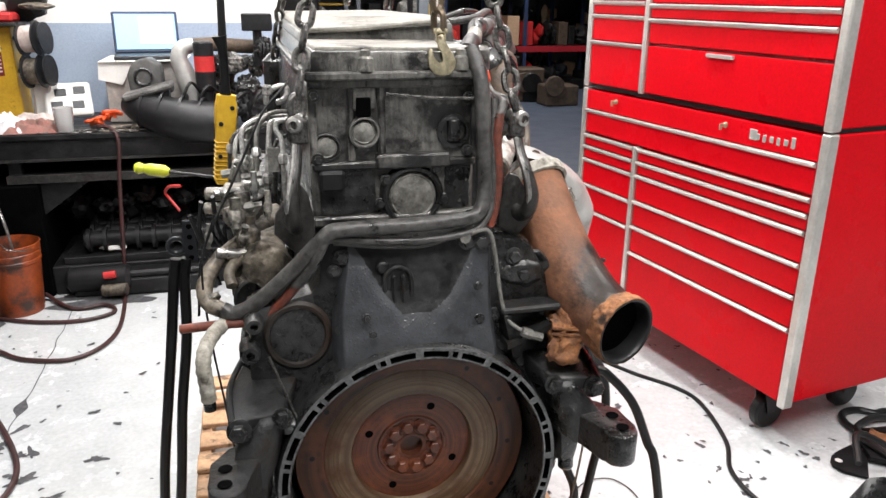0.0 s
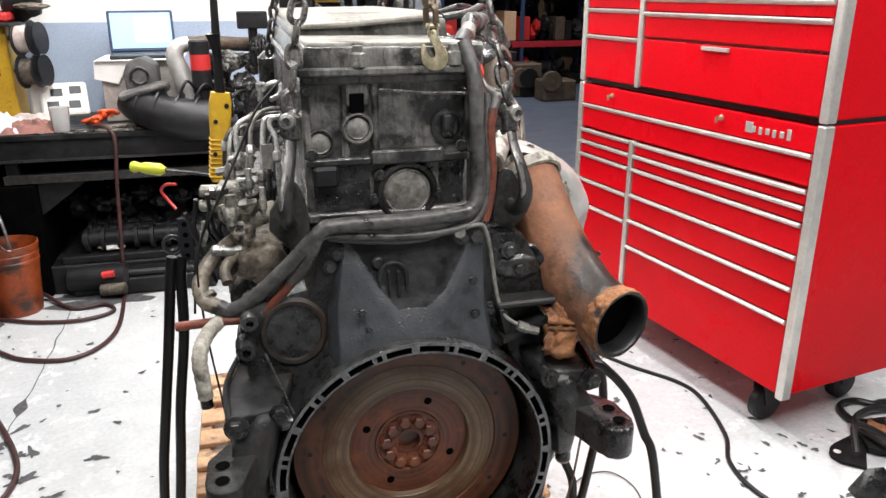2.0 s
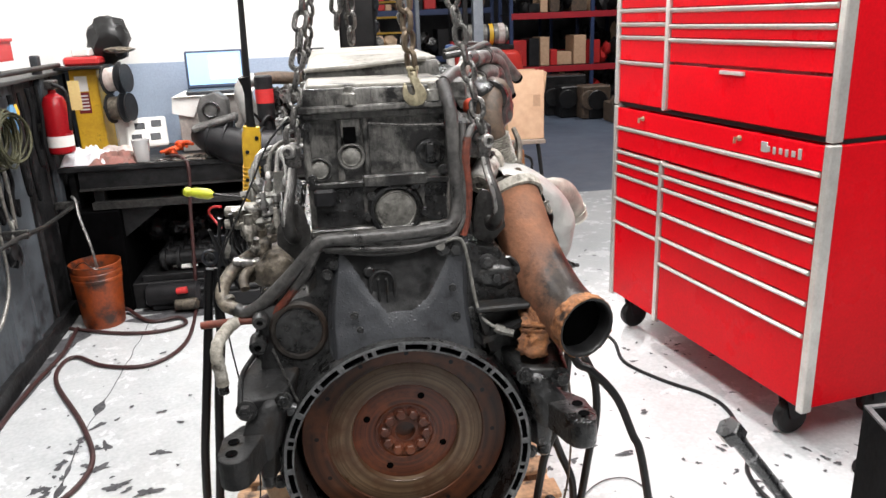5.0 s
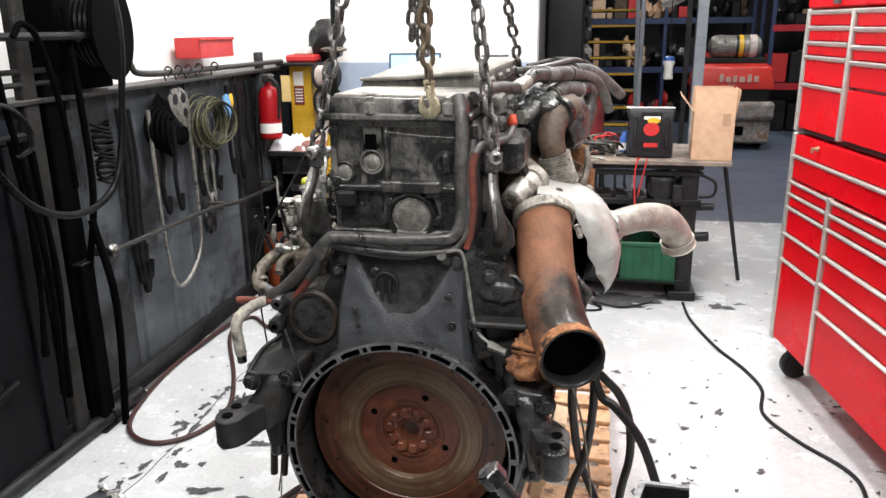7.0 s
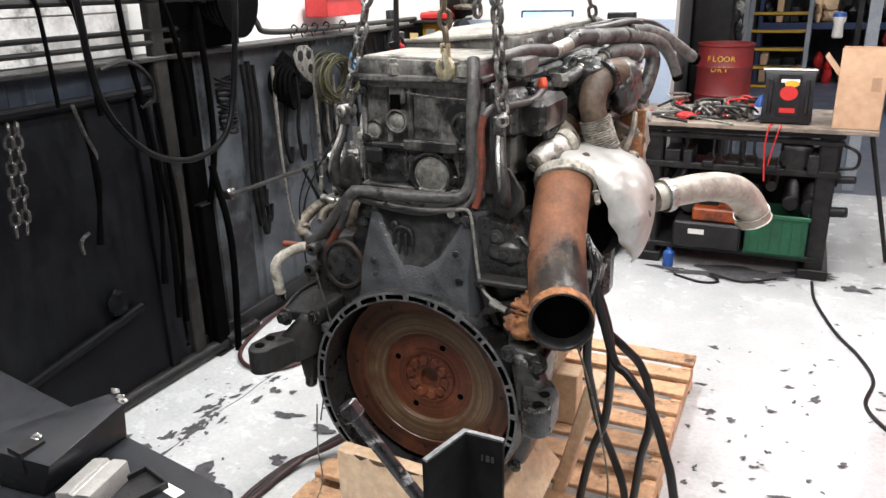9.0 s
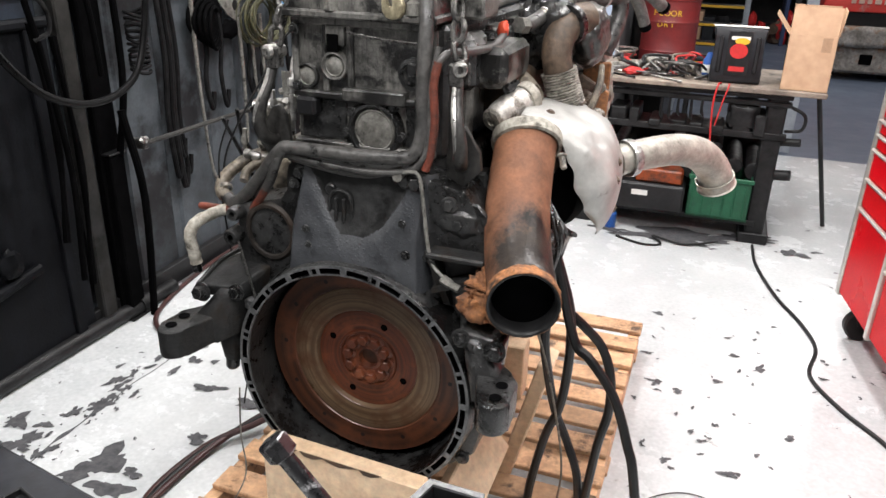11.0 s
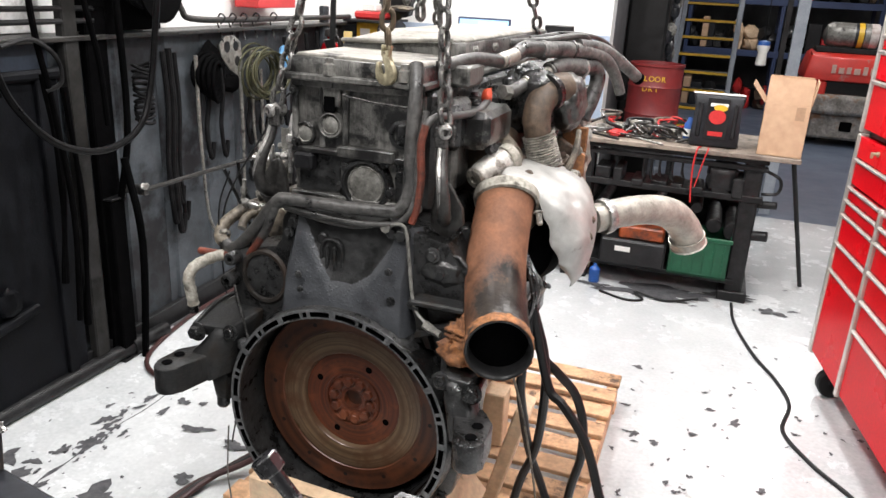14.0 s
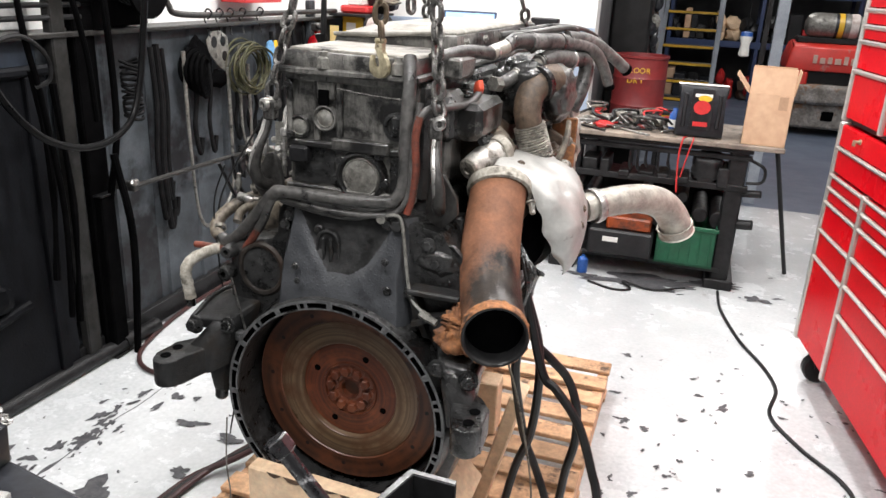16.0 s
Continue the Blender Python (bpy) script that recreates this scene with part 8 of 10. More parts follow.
for k, pts in enumerate(([(2.3, 0.82, 0.016), (2.114, 0.87, 0.016), (2.054, 0.867, 0.016), (2.007, 0.905, 0.016), (1.944, 0.906, 0.016), (1.9, 0.873, 0.016), (1.881, 0.813, 0.016), (1.887, 0.75, 0.03), (1.92, 0.68, 0.075)],
                         [(2.35, 0.75, 0.016), (2.1, 0.81, 0.02), (2.009, 0.821, 0.03), (1.945, 0.808, 0.03), (1.881, 0.776, 0.03), (1.831, 0.702, 0.045), (1.823, 0.628, 0.05), (1.84, 0.55, 0.04), (1.92, 0.45, 0.016), (2.1, 0.4, 0.016)])):
    solo("floor_cable", tube(B(), pts, 0.014, 10, 5), M_BLACK, "thick black cable looping over the floor beside the bracket", "cable", "cables by the chest")

# ---- left workbench ----
lb = thing("workbench", pose(-0.8, 3.4, 0), "black steel welding bench loaded with parts", "workbench")
part("bench_top", box(B(), -1.66, -0.12, 3.0, 3.78, 0.85, 0.88, 0.004), M_BENCH, lb)
part("apron", box(B(), -1.56, -0.14, 3.02, 3.05, 0.735, 0.85, 0.004), M_BENCH, lb)
bm = B()
box(bm, -1.5, -0.14, 3.0, 3.04, 0.63, 0.67, 0.003)
box(bm, -1.5, -0.14, 3.02, 3.7, 0.64, 0.655, 0.003)
part("upper_shelf", bm, M_BENCH, lb)
part("low_shelf", box(B(), -1.3, -0.14, 3.02, 3.7, 0.16, 0.2, 0.004), M_BENCH, lb)
for x in (-1.5, -0.2):
    for y in (3.05, 3.68):
        part("leg", box(B(), x, x + 0.06, y, y + 0.06, 0, 0.85, 0.004), M_BENCH, lb)
bm = B()
hull(bm, [(-1.44, 3.05, 0.63), (-1.38, 3.05, 0.63), (-1.44, 3.05, 0.4), (-1.42, 3.05, 0.4), (-1.1, 3.05, 0.63), (-1.44, 3.07, 0.63), (-1.1, 3.07, 0.63), (-1.44, 3.07, 0.4)])
part("gusset", bm, M_BENCH, lb)
# lighter strips paint the lit, reflecting edges of shelf and apron
part("shelf_lip", box(B(), -1.5, -0.14, 2.992, 2.999, 0.628, 0.672, 0.001), M_LIFT, lb, "grey strip painting the light on the shelf edge")
part("apron_lip", box(B(), -1.56, -0.14, 3.008, 3.019, 0.737, 0.75, 0.001), M_LIFT, lb)
for i in range(3):
    ck = thing("camshaft", pose(-0.7, 3.1 + 0.13 * i, 0.2), "greasy black camshaft lying on the low shelf", "shaft", "shafts on the low shelf")
    part("shaft", cyl(B(), (-1.2 + 0.01 * i, 3.1 + 0.14 * i, 0.275), (-0.2, 3.12 + 0.14 * i, 0.275), 0.045 - 0.004 * i, 16, bev=0.006), M_BENCH, ck)
    for k in range(12):
        x = -1.17 + k * 0.085
        part("cam", lathe(B(), [(0.03, -0.012), (0.068, -0.01), (0.068, 0.01), (0.03, 0.012)], Matrix.Translation((x, 3.1 + 0.14 * i, 0.27)) @ frame_from((1, 0, 0)), 14), M_BENCH, ck)
for k in range(9):
    bm = B()
    lump(bm, (-1.1 + 0.11 * k, 3.3, 0.42 + 0.03 * (k % 3)), (0.06, 0.07, 0.05), 80 + k, 0.4, 3)
    solo("casting", bm, M_BENCH, "greasy black casting piled on the shafts", "machine part", "castings on the low shelf")
rnd9 = random.Random(9)
for k in range(16):
    bm = lump(B(), (-1.42 + 0.085 * k, 3.42 + 0.1 * rnd9.random(), 0.3 + 0.22 * rnd9.random()), (0.08, 0.12, 0.09), 120 + k, 0.4, 3)
    solo("casting", bm, M_BENCH, "greasy black casting heaped under the bench", "machine part", "castings on the low shelf")
# black back and end sheets, added to darken the space below the top
part("back_sheet", box(B(), -1.62, -0.14, 3.72, 3.76, 0.02, 0.84, 0.004), M_BENCH, lb, "added black sheet darkening the space under the bench")
part("end_sheet", box(B(), -1.64, -1.6, 3.1, 3.76, 0.02, 0.84, 0.004), M_BENCH, lb)
part("lower_beam", box(B(), -1.36, -0.14, 3.0, 3.6, 0.0, 0.16, 0.006), M_BENCH, lb)
# added black block that fills the dark corner beside the bucket
part("end_cabinet", box(B(), -1.7, -1.36, 2.98, 3.6, 0.0, 0.62, 0.006), M_TANK, lb, "added black block filling the dark corner at the bench end")
# the bench's shadow on the floor, put in as a dark grimy patch
solo("floor_grime", blob(-1.05, 2.9, 0.13, 78, 4.0, 0.0, 60), M_CHIP, "dark patch of grime and painted bench shadow on the floor", "stain", kind="structure")
tc2 = thing("tool_case", pose(-0.7, 2.9, 0), "low black tool case on the floor under the bench", "case")
part("case_body", box(B(), -1.0, -0.5, 2.9, 3.0, 0.0, 0.1, 0.012), M_BLACKPL, tc2)
part("case_lid", box(B(), -1.0, -0.5, 2.898, 3.0, 0.103, 0.14, 0.012), M_BLACKPL, tc2)
solo("rag", lump(B(), (-1.05, 3.1, 0.225), (0.07, 0.05, 0.016), 7, 0.3), M_PAPER, "small white rag on the low shelf", "rag")
pd = thing("power_drill", pose(-1.12, 2.95, 0.0), "black power tool with a red light part on the floor", "power tool")
bm = B()
cyl(bm, (-1.28, 2.97, 0.09), (-0.95, 2.93, 0.1), 0.07, 18, bev=0.02)
box(bm, -1.25, -1.0, 2.92, 3.02, 0.0, 0.06, 0.015)
part("tool_body", bm, M_BLACKPL, pd)
part("tool_band", cyl(B(), (-1.08, 2.86, 0.14), (-1.02, 2.86, 0.145), 0.02, 12), M_REDPL, pd)
part("tool_nose", cyl(B(), (-1.1, 2.88, 0.05), (-0.97, 2.86, 0.055), 0.035, 14, bev=0.006), M_TAN, pd)
bk = thing("bucket", pose(-1.56 + 0.01, 2.86, 0), "orange plastic bucket with ribbed rim", "bucket")
mk = pose(-1.49, 2.82, 0) @ Matrix.Diagonal((0.9, 0.9, 1, 1))
part("bucket_shell", lathe(B(), [(0.12, 0.0), (0.125, 0.01), (0.145, 0.27), (0.15, 0.275), (0.15, 0.29), (0.146, 0.295), (0.151, 0.31), (0.151, 0.325), (0.147, 0.33), (0.153, 0.345), (0.155, 0.37), (0.15, 0.372), (0.146, 0.36), (0.12, 0.02), (0, 0.02)], mk, 36), M_ORANGE, bk)
part("bail", tube(B(), [(-1.62, 2.82, 0.33), (-1.52, 2.72, 0.4), (-1.45, 2.68, 0.37), (-1.38, 2.74, 0.35), (-1.355, 2.82, 0.33)], 0.003, 6), M_DKSTEEL, bk)
bm = tube(B(), [(-1.6, 2.98, 0.72), (-1.57, 2.94, 0.7), (-1.55, 2.9, 0.6), (-1.5, 2.84, 0.45), (-1.47, 2.82, 0.2)], 0.008, 8)
solo("pump_tube", bm, M_STEEL, "bent steel tube standing in the bucket", "tube")

# hoses on the floor at the left
bm = tube(B(), [(-1.05, 3.1, 0.9), (-0.98, 3.03, 0.9), (-0.94, 2.985, 0.84), (-0.96, 2.975, 0.6), (-0.985, 2.97, 0.2), (-0.99, 2.9, 0.02), (-0.967, 2.381, 0.012), (-1.1, 2.14, 0.012), (-1.33, 2.18, 0.012), (-1.5, 2.325, 0.012), (-1.553, 2.241, 0.012), (-1.504, 2.019, 0.012), (-1.265, 1.583, 0.012), (-1.138, 1.267, 0.012), (-1.17, 1.043, 0.012), (-1.296, 0.945, 0.012), (-1.443, 1.0, 0.012), (-1.539, 1.177, 0.012), (-1.61, 1.565, 0.012), (-1.615, 2.013, 0.012), (-1.59, 2.382, 0.012), (-1.62, 2.74, 0.012)], 0.0105, 10)
solo("air_hose", bm, M_CABLERED, "dark red air hose dropping from the bench to the floor", "hose")
bm = tube(B(), [(-1.66, 2.743, 0.012), (-1.38, 2.61, 0.012), (-1.15, 2.574, 0.012), (-1.014, 2.654, 0.012), (-1.076, 2.766, 0.012), (-1.225, 2.746, 0.012), (-1.4, 2.95, 0.03)], 0.0105, 10)
solo("air_hose", bm, M_CABLERED, "dark red hose end looping by the bucket", "hose")
for k, (gx, gy, gr, gs, gt) in enumerate(((-1.64, 1.7, 0.05, 7.0, 1.57), (-1.6, 2.6, 0.09, 3.5, 1.4), (-1.62, 2.2, 0.06, 5.0, 1.5))):
    solo("floor_grime", blob(gx, gy, gr, 80 + k, gs, gt, 60), M_CHIP, "dark greasy grime on the floor along the wall", "stain", kind="structure")
for i in range(3):
    o = 0.035 * i
    bm = tube(B(), [(-0.28, 0.75 - o, 0.16), (-0.45, 0.66 - o, 0.15), (-0.62, 0.56 - o, 0.06), (-0.71 - o / 3, 0.38, 0.02), (-0.73 - o / 3, 0.12, 0.014), (-0.72 + o, -0.05, 0.014), (-0.68 + o, -0.35, 0.014), (-0.7 + o, -0.9, 0.014)], 0.011, 10)
    solo("pallet_hose", bm, M_BLACK if i == 1 else M_CABLERED, "black hose running off the pallet" if i == 1 else "dark red hose running off the pallet", "hose", "hoses off the pallet")

# black plastic intake manifold on the bench
M_SCABDARK = mat("dull_grey_motor_casting", (0.085, 0.083, 0.08), (0.04, 0.039, 0.038), 9, (0.4, 0.65), bump=0.6, mottle=0.4)
im = thing("intake_manifold", pose(-0.6, 3.1, 0.88), "large black plastic intake duct on the bench", "engine part")
bm = tube(B(), [(-0.885, 3.1, 1.02), (-0.8, 3.05, 0.995), (-0.6, 2.975, 0.935), (-0.35, 2.96, 0.91)], [0.055, 0.092, 0.112, 0.115], 24, 6)
dct = part("duct", bm, M_BLACKPL, im)
for i in range(5):
    q = Vector((-0.8, 3.05, 0.995)).lerp(Vector((-0.42, 2.965, 0.915)), i / 4)
    part("duct_rib", lathe(B(), [(0.09, -0.006), (0.119 if i else 0.101, -0.006), (0.119 if i else 0.101, 0.006), (0.09, 0.006)], Matrix.Translation(q) @ frame_from((0.38, -0.09, -0.08)), 26), M_BLACKPL, dct)
part("duct_mouth", cbox(B(), (-0.77, 3.06, 1.085), (0.26, 0.17, 0.035), 0.012, pose(0, 0, 0, 0, -14, 0)), M_GREYHOSE, im, "dusty grey sealing face")
part("mouth_foot", hull(B(), [(-0.88, 3.0, 1.05), (-0.66, 3.0, 1.1), (-0.88, 3.13, 1.05), (-0.66, 3.13, 1.1), (-0.84, 3.0, 0.95), (-0.68, 3.0, 0.95), (-0.84, 3.13, 0.95), (-0.68, 3.13, 0.95)]), M_BLACKPL, im)
pa = thing("pipe_assembly", pose(-0.4, 3.2, 0.88), "dark pipes and ribbed elbows stacked on the bench", "engine part")
for i in range(3):
    part("pipe", tube(B(), [(-0.5 + 0.07 * i, 3.25, 0.9), (-0.5 + 0.07 * i, 3.2, 1.14), (-0.42 + 0.07 * i, 3.2, 1.2), (-0.3 + 0.05 * i, 3.25, 1.22)], 0.035, 12, 5), M_IRON, pa)
for k in range(6):
    part("bellow_ring", ring_torus(B(), Matrix.Translation((-0.18 + 0.018 * k, 3.02, 1.285)) @ frame_from((1, 0, 0)), 0.036, 0.006, 18, 6), M_BLACKPL, pa)
    part("bellow_ring", ring_torus(B(), Matrix.Translation((-0.17 + 0.018 * k, 3.0, 1.2)) @ frame_from((1, 0, 0.1)), 0.036, 0.006, 18, 6), M_BLACKPL, pa)
part("control_unit", cbox(B(), (-0.19, 3.1, 1.43), (0.16, 0.06, 0.09), 0.006), M_BLACKPL, pa)
part("unit_stem", cyl(B(), (-0.19, 3.12, 1.2), (-0.19, 3.12, 1.39), 0.025, 12), M_BLACKPL, pa)
bm = tube(B(), [(-0.545, 3.12, 1.0), (-0.56, 3.12, 1.08), (-0.585, 3.12, 1.17), (-0.605, 3.12, 1.24), (-0.585, 3.13, 1.295), (-0.53, 3.15, 1.31)], [0.058, 0.058, 0.052, 0.046, 0.042, 0.04], 16)
solo("foil_pipe", bm, M_SHIELD, "dull foil-covered elbow pipe standing on the bench", "pipe")
bm = tube(B(), [(-0.525, 3.15, 1.31), (-0.42, 3.17, 1.312), (-0.28, 3.2, 1.3), (-0.12, 3.22, 1.29)], 0.038, 14)
solo("crossover_pipe", bm, M_TURBO, "brown-grey pipe running from the foil elbow", "pipe")
mo = thing("motor_casting", pose(-0.785, 3.2, 1.05), "grey-black motor casting on the parts heap", "engine part", "engine parts on the bench")
part("motor_body", soften(hull(B(), [(-0.87, 3.13, 1.06), (-0.7, 3.12, 1.06), (-0.88, 3.13, 1.16), (-0.85, 3.14, 1.225), (-0.77, 3.14, 1.25), (-0.7, 3.13, 1.21), (-0.87, 3.28, 1.06), (-0.7, 3.28, 1.06), (-0.85, 3.28, 1.22), (-0.76, 3.28, 1.245), (-0.7, 3.28, 1.2)]), 0.016, 3), M_SCABDARK, mo, angle=60)
part("motor_bore", lathe(B(), [(0.05, -0.02), (0.05, 0.012), (0.042, 0.016), (0.036, 0.012), (0.033, -0.01), (0, -0.012)], Matrix.Translation((-0.795, 3.13, 1.15)) @ frame_from((0.05, -1, 0.05)), 26), M_IRON, mo, "dark round bore")
part("motor_lug", cyl(B(), (-0.7, 3.12, 1.09), (-0.655, 3.1, 1.1), 0.03, 16, bev=0.006), M_SCABDARK, mo)
for k, (x, y, z, sx, sy, sz, mm) in enumerate(((-0.42, 3.14, 1.2, 0.06, 0.06, 0.06, M_IRON), (-0.26, 3.1, 1.08, 0.07, 0.07, 0.07, M_IRON), (-0.2, 3.18, 1.2, 0.05, 0.06, 0.06, M_HEAD), (-0.42, 3.12, 1.1, 0.06, 0.05, 0.05, M_HEAD), (-0.33, 3.1, 1.22, 0.06, 0.05, 0.055, M_HEAD), (-0.24, 3.06, 0.98, 0.08, 0.06, 0.09, M_BENCH), (-0.16, 3.1, 1.3, 0.045, 0.05, 0.05, M_IRON))):
    solo("engine_part", lump(B(), (x, y, z), (sx, sy, sz), 140 + k, 0.35, 4, 3), mm, "greasy black engine part stacked on the bench" if mm is not M_HEAD else "grimy grey engine part stacked on the bench", "engine part", "engine parts on the bench")
for k in range(5):
    a = 0.35 + 0.9 * k
    bm = tube(B(), [(-0.62 + 0.09 * k, 3.02, 0.95), (-0.6 + 0.09 * k, 2.98, 1.03 + 0.02 * math.sin(a)), (-0.55 + 0.09 * k, 3.0, 1.1 + 0.03 * math.cos(a)), (-0.5 + 0.09 * k, 3.05, 1.06)], 0.008, 8)
    solo("cable_run", bm, M_BLACK, "short black cable over the stacked parts", "cable", "cables on the bench")
sp = thing("spray_can", pose(-0.475, 3.06, 0.881), "black spray can with a red band", "spray can")
part("can_body", cyl(B(), (-0.475, 3.06, 1.08), (-0.475, 3.06, 1.335), 0.052, 20, bev=0.008), M_BLACKPL, sp)
part("can_band", lathe(B(), [(0.0525, 0.1), (0.0525, 0.18)], pose(-0.475, 3.06, 1.08), 20, close=False), M_REDPL, sp)
part("can_foot", cyl(B(), (-0.475, 3.06, 0.881), (-0.475, 3.06, 1.081), 0.035, 12), M_BLACKPL, sp)

# laptop on a cluttered stand
lp = thing("laptop", pose(-0.75, 3.6, 1.2), "open blue-rimmed laptop showing a bright window", "laptop")
ml = pose(-0.81, 3.62, 1.24, -12, 0, 6)
bm = B()
box(bm, -0.18, 0.18, -0.006, 0.006, 0, 0.235, 0.006, ml)
scr = part("lid", bm, mat("slate_blue_lid", (0.03, 0.05, 0.1), (0.02, 0.035, 0.075), 8, (0.3, 0.5), bump=0.05), lp)
part("screen", box(B(), -0.165, 0.165, -0.0085, -0.0065, 0.02, 0.22, 0, ml), M_SCREEN, scr, "bright blue screen")
part("screen_window", box(B(), -0.035, 0.15, -0.0105, -0.009, 0.05, 0.205, 0, ml), M_SCREEN_HI, scr)
part("keyboard_base", box(B(), -0.18, 0.18, -0.25, 0.005, -0.022, 0.0, 0.005, pose(-0.81, 3.62, 1.24, 0, 0, 6)), M_DARKGREY, lp)
cs = thing("storage_box", pose(-0.85, 3.5, 0.88), "pale cardboard box supporting the laptop", "box")
part("carton", box(B(), -1.02, -0.6, 3.34, 3.74, 0.881, 1.215, 0.004), mat("greyed_packing_board", (0.46, 0.43, 0.4), (0.34, 0.31, 0.285), 6, (0.6, 0.8), mottle=0.2), cs)
part("draped_paper", hull(B(), [(-1.045, 3.325, 1.216), (-0.86, 3.325, 1.216), (-1.05, 3.315, 1.12), (-0.93, 3.315, 1.09), (-1.045, 3.335, 1.216), (-0.86, 3.335, 1.216), (-1.05, 3.327, 1.12), (-0.93, 3.327, 1.09)]), M_PAPER, cs, "white paper draped over the edge")
part("paper_top", box(B(), -1.04, -0.58, 3.3, 3.76, 1.2155, 1.2165), M_PAPER, cs)

# yellow rod cabinet, reels and shelf
yc = thing("rod_cabinet", pose(-1.42, 3.45, 0.88), "tall yellow welding-rod cabinet with stickers", "cabinet")
part("cabinet_body", box(B(), -1.63, -1.47, 3.4, 3.62, 0.881, 1.4, 0.006), M_YELLOW, yc)
part("sticker", box(B(), -1.6, -1.53, 3.3975, 3.3995, 1.27, 1.36), M_PAPER, yc)
part("sticker", box(B(), -1.6, -1.53, 3.3975, 3.3995, 1.14, 1.265), M_MAROON, yc)
bm = B()
for i in range(5):
    box(bm, -1.592, -1.538, 3.3965, 3.3974, 1.16 + i * 0.02, 1.168 + i * 0.02)
part("sticker_bars", bm, M_PAPER, yc)
sh = thing("wall_shelf", pose(-1.4, 3.5, 1.41), "dark steel shelf over the rod cabinet", "shelf")
part("shelf_plate", box(B(), WX - 0.06, -1.42, 3.3, 3.8, 1.403, 1.42, 0.003), M_BENCH, sh)
tb = thing("red_container", pose(-1.45, 3.5, 1.42), "red plastic tub with a clear box on top", "tub")
part("tub", box(B(), -1.65, -1.45, 3.4, 3.6, 1.421, 1.47, 0.012), M_REDPL, tb)
part("clear_box", box(B(), -1.6, -1.5, 3.42, 3.55, 1.471, 1.52, 0.008), M_WHITE, tb)
hb = thing("tool_bag", pose(-1.25, 3.6, 1.42), "black fabric bag and cap on the shelf", "bag")
part("bag_body", lump(B(), (-1.42, 3.6, 1.56), (0.13, 0.1, 0.14), 5, 0.3, 3), M_BLACK, hb)
part("cap_brim", lump(B(), (-1.35, 3.52, 1.5), (0.09, 0.07, 0.02), 6, 0.2, 3), M_TAN, hb)
for z in (1.335, 1.165):
    rl = thing("wire_reel", pose(-1.37, 3.38, z), "black wire reel with copper-coloured wire", "reel", "wire reels")
    mr = Matrix.Translation((-1.37, 3.38, z)) @ frame_from((1, -0.22, 0.05))
    part("flange", lathe(B(), [(0.02, -0.045), (0.09, -0.045), (0.09, -0.037), (0.02, -0.037)], mr, 26), M_BLACKPL, rl)
    part("flange", lathe(B(), [(0.03, 0.037), (0.09, 0.037), (0.09, 0.045), (0.03, 0.045)], mr, 26), M_BLACKPL, rl)
    part("flange", lathe(B(), [(0.03, 0.075), (0.084, 0.075), (0.084, 0.081), (0.03, 0.081)], mr, 26), M_BLACKPL, rl)
    part("wire_coil", lathe(B(), [(0.03, -0.037), (0.07, -0.036), (0.071, 0.036), (0.03, 0.037)], mr, 26), M_RAG if z > 1.2 else M_TAN, rl, "pale wound wire" if z > 1.2 else "dull wound wire")
    part("spindle", cyl(B(), (-1.48, 3.44, z), (-1.3, 3.34, z), 0.012, 10), M_DKSTEEL, rl)
part_reel = thing("white_jug", pose(-1.27, 3.4, 0.88), "dirty white plastic jug on the bench", "jug")
part("jug_body", box(B(), -1.42, -1.32, 3.42, 3.52, 0.881, 1.1, 0.015), M_WHITE, part_reel)
# extinguisher-like red bottle with tags
fe = thing("fire_extinguisher", pose(-1.5, 3.02, 0.95), "red fire extinguisher with a green label on the wall", "fire extinguisher")
mf = pose(-1.6, 2.98, 0.97)
part("cylinder", lathe(B(), [(0.06, 0), (0.068, 0.01), (0.068, 0.26), (0.05, 0.31), (0.02, 0.33), (0.02, 0.36), (0, 0.36)], mf, 24), M_REDDARK, fe)
part("label", lathe(B(), [(0.0685, 0.04), (0.0685, 0.1)], mf, 24, close=False), M_PAPER, fe)
part("valve", box(B(), -1.625, -1.57, 2.94, 3.02, 1.32, 1.37, 0.008), M_DKSTEEL, fe)
part("hose", tube(B(), [(-1.58, 2.94, 1.35), (-1.51, 2.92, 1.3), (-1.52, 2.93, 1.1)], 0.009, 8), M_BLACK, fe)
part("wall_bracket", box(B(), -1.7, -1.61, 2.96, 3.0, 1.1, 1.14), M_DKSTEEL, fe)
solo("paper_tag", box(B(), -1.52, -1.46, 3.0, 3.001, 1.2, 1.36, 0, pose(0, 0, 0)), mat("yellowed_paper", (0.65, 0.5, 0.2), (0.6, 0.45, 0.2), 5, (0.7, 0.8)), "yellowed paper tag hanging beside the extinguisher", "paper")
# clutter on the bench
M_SCABBROWN = mat("grey_brown_rag_cloth", (0.26, 0.21, 0.18), (0.15, 0.12, 0.1), scale=14, rough=(0.8, 0.95), bump=0.5)
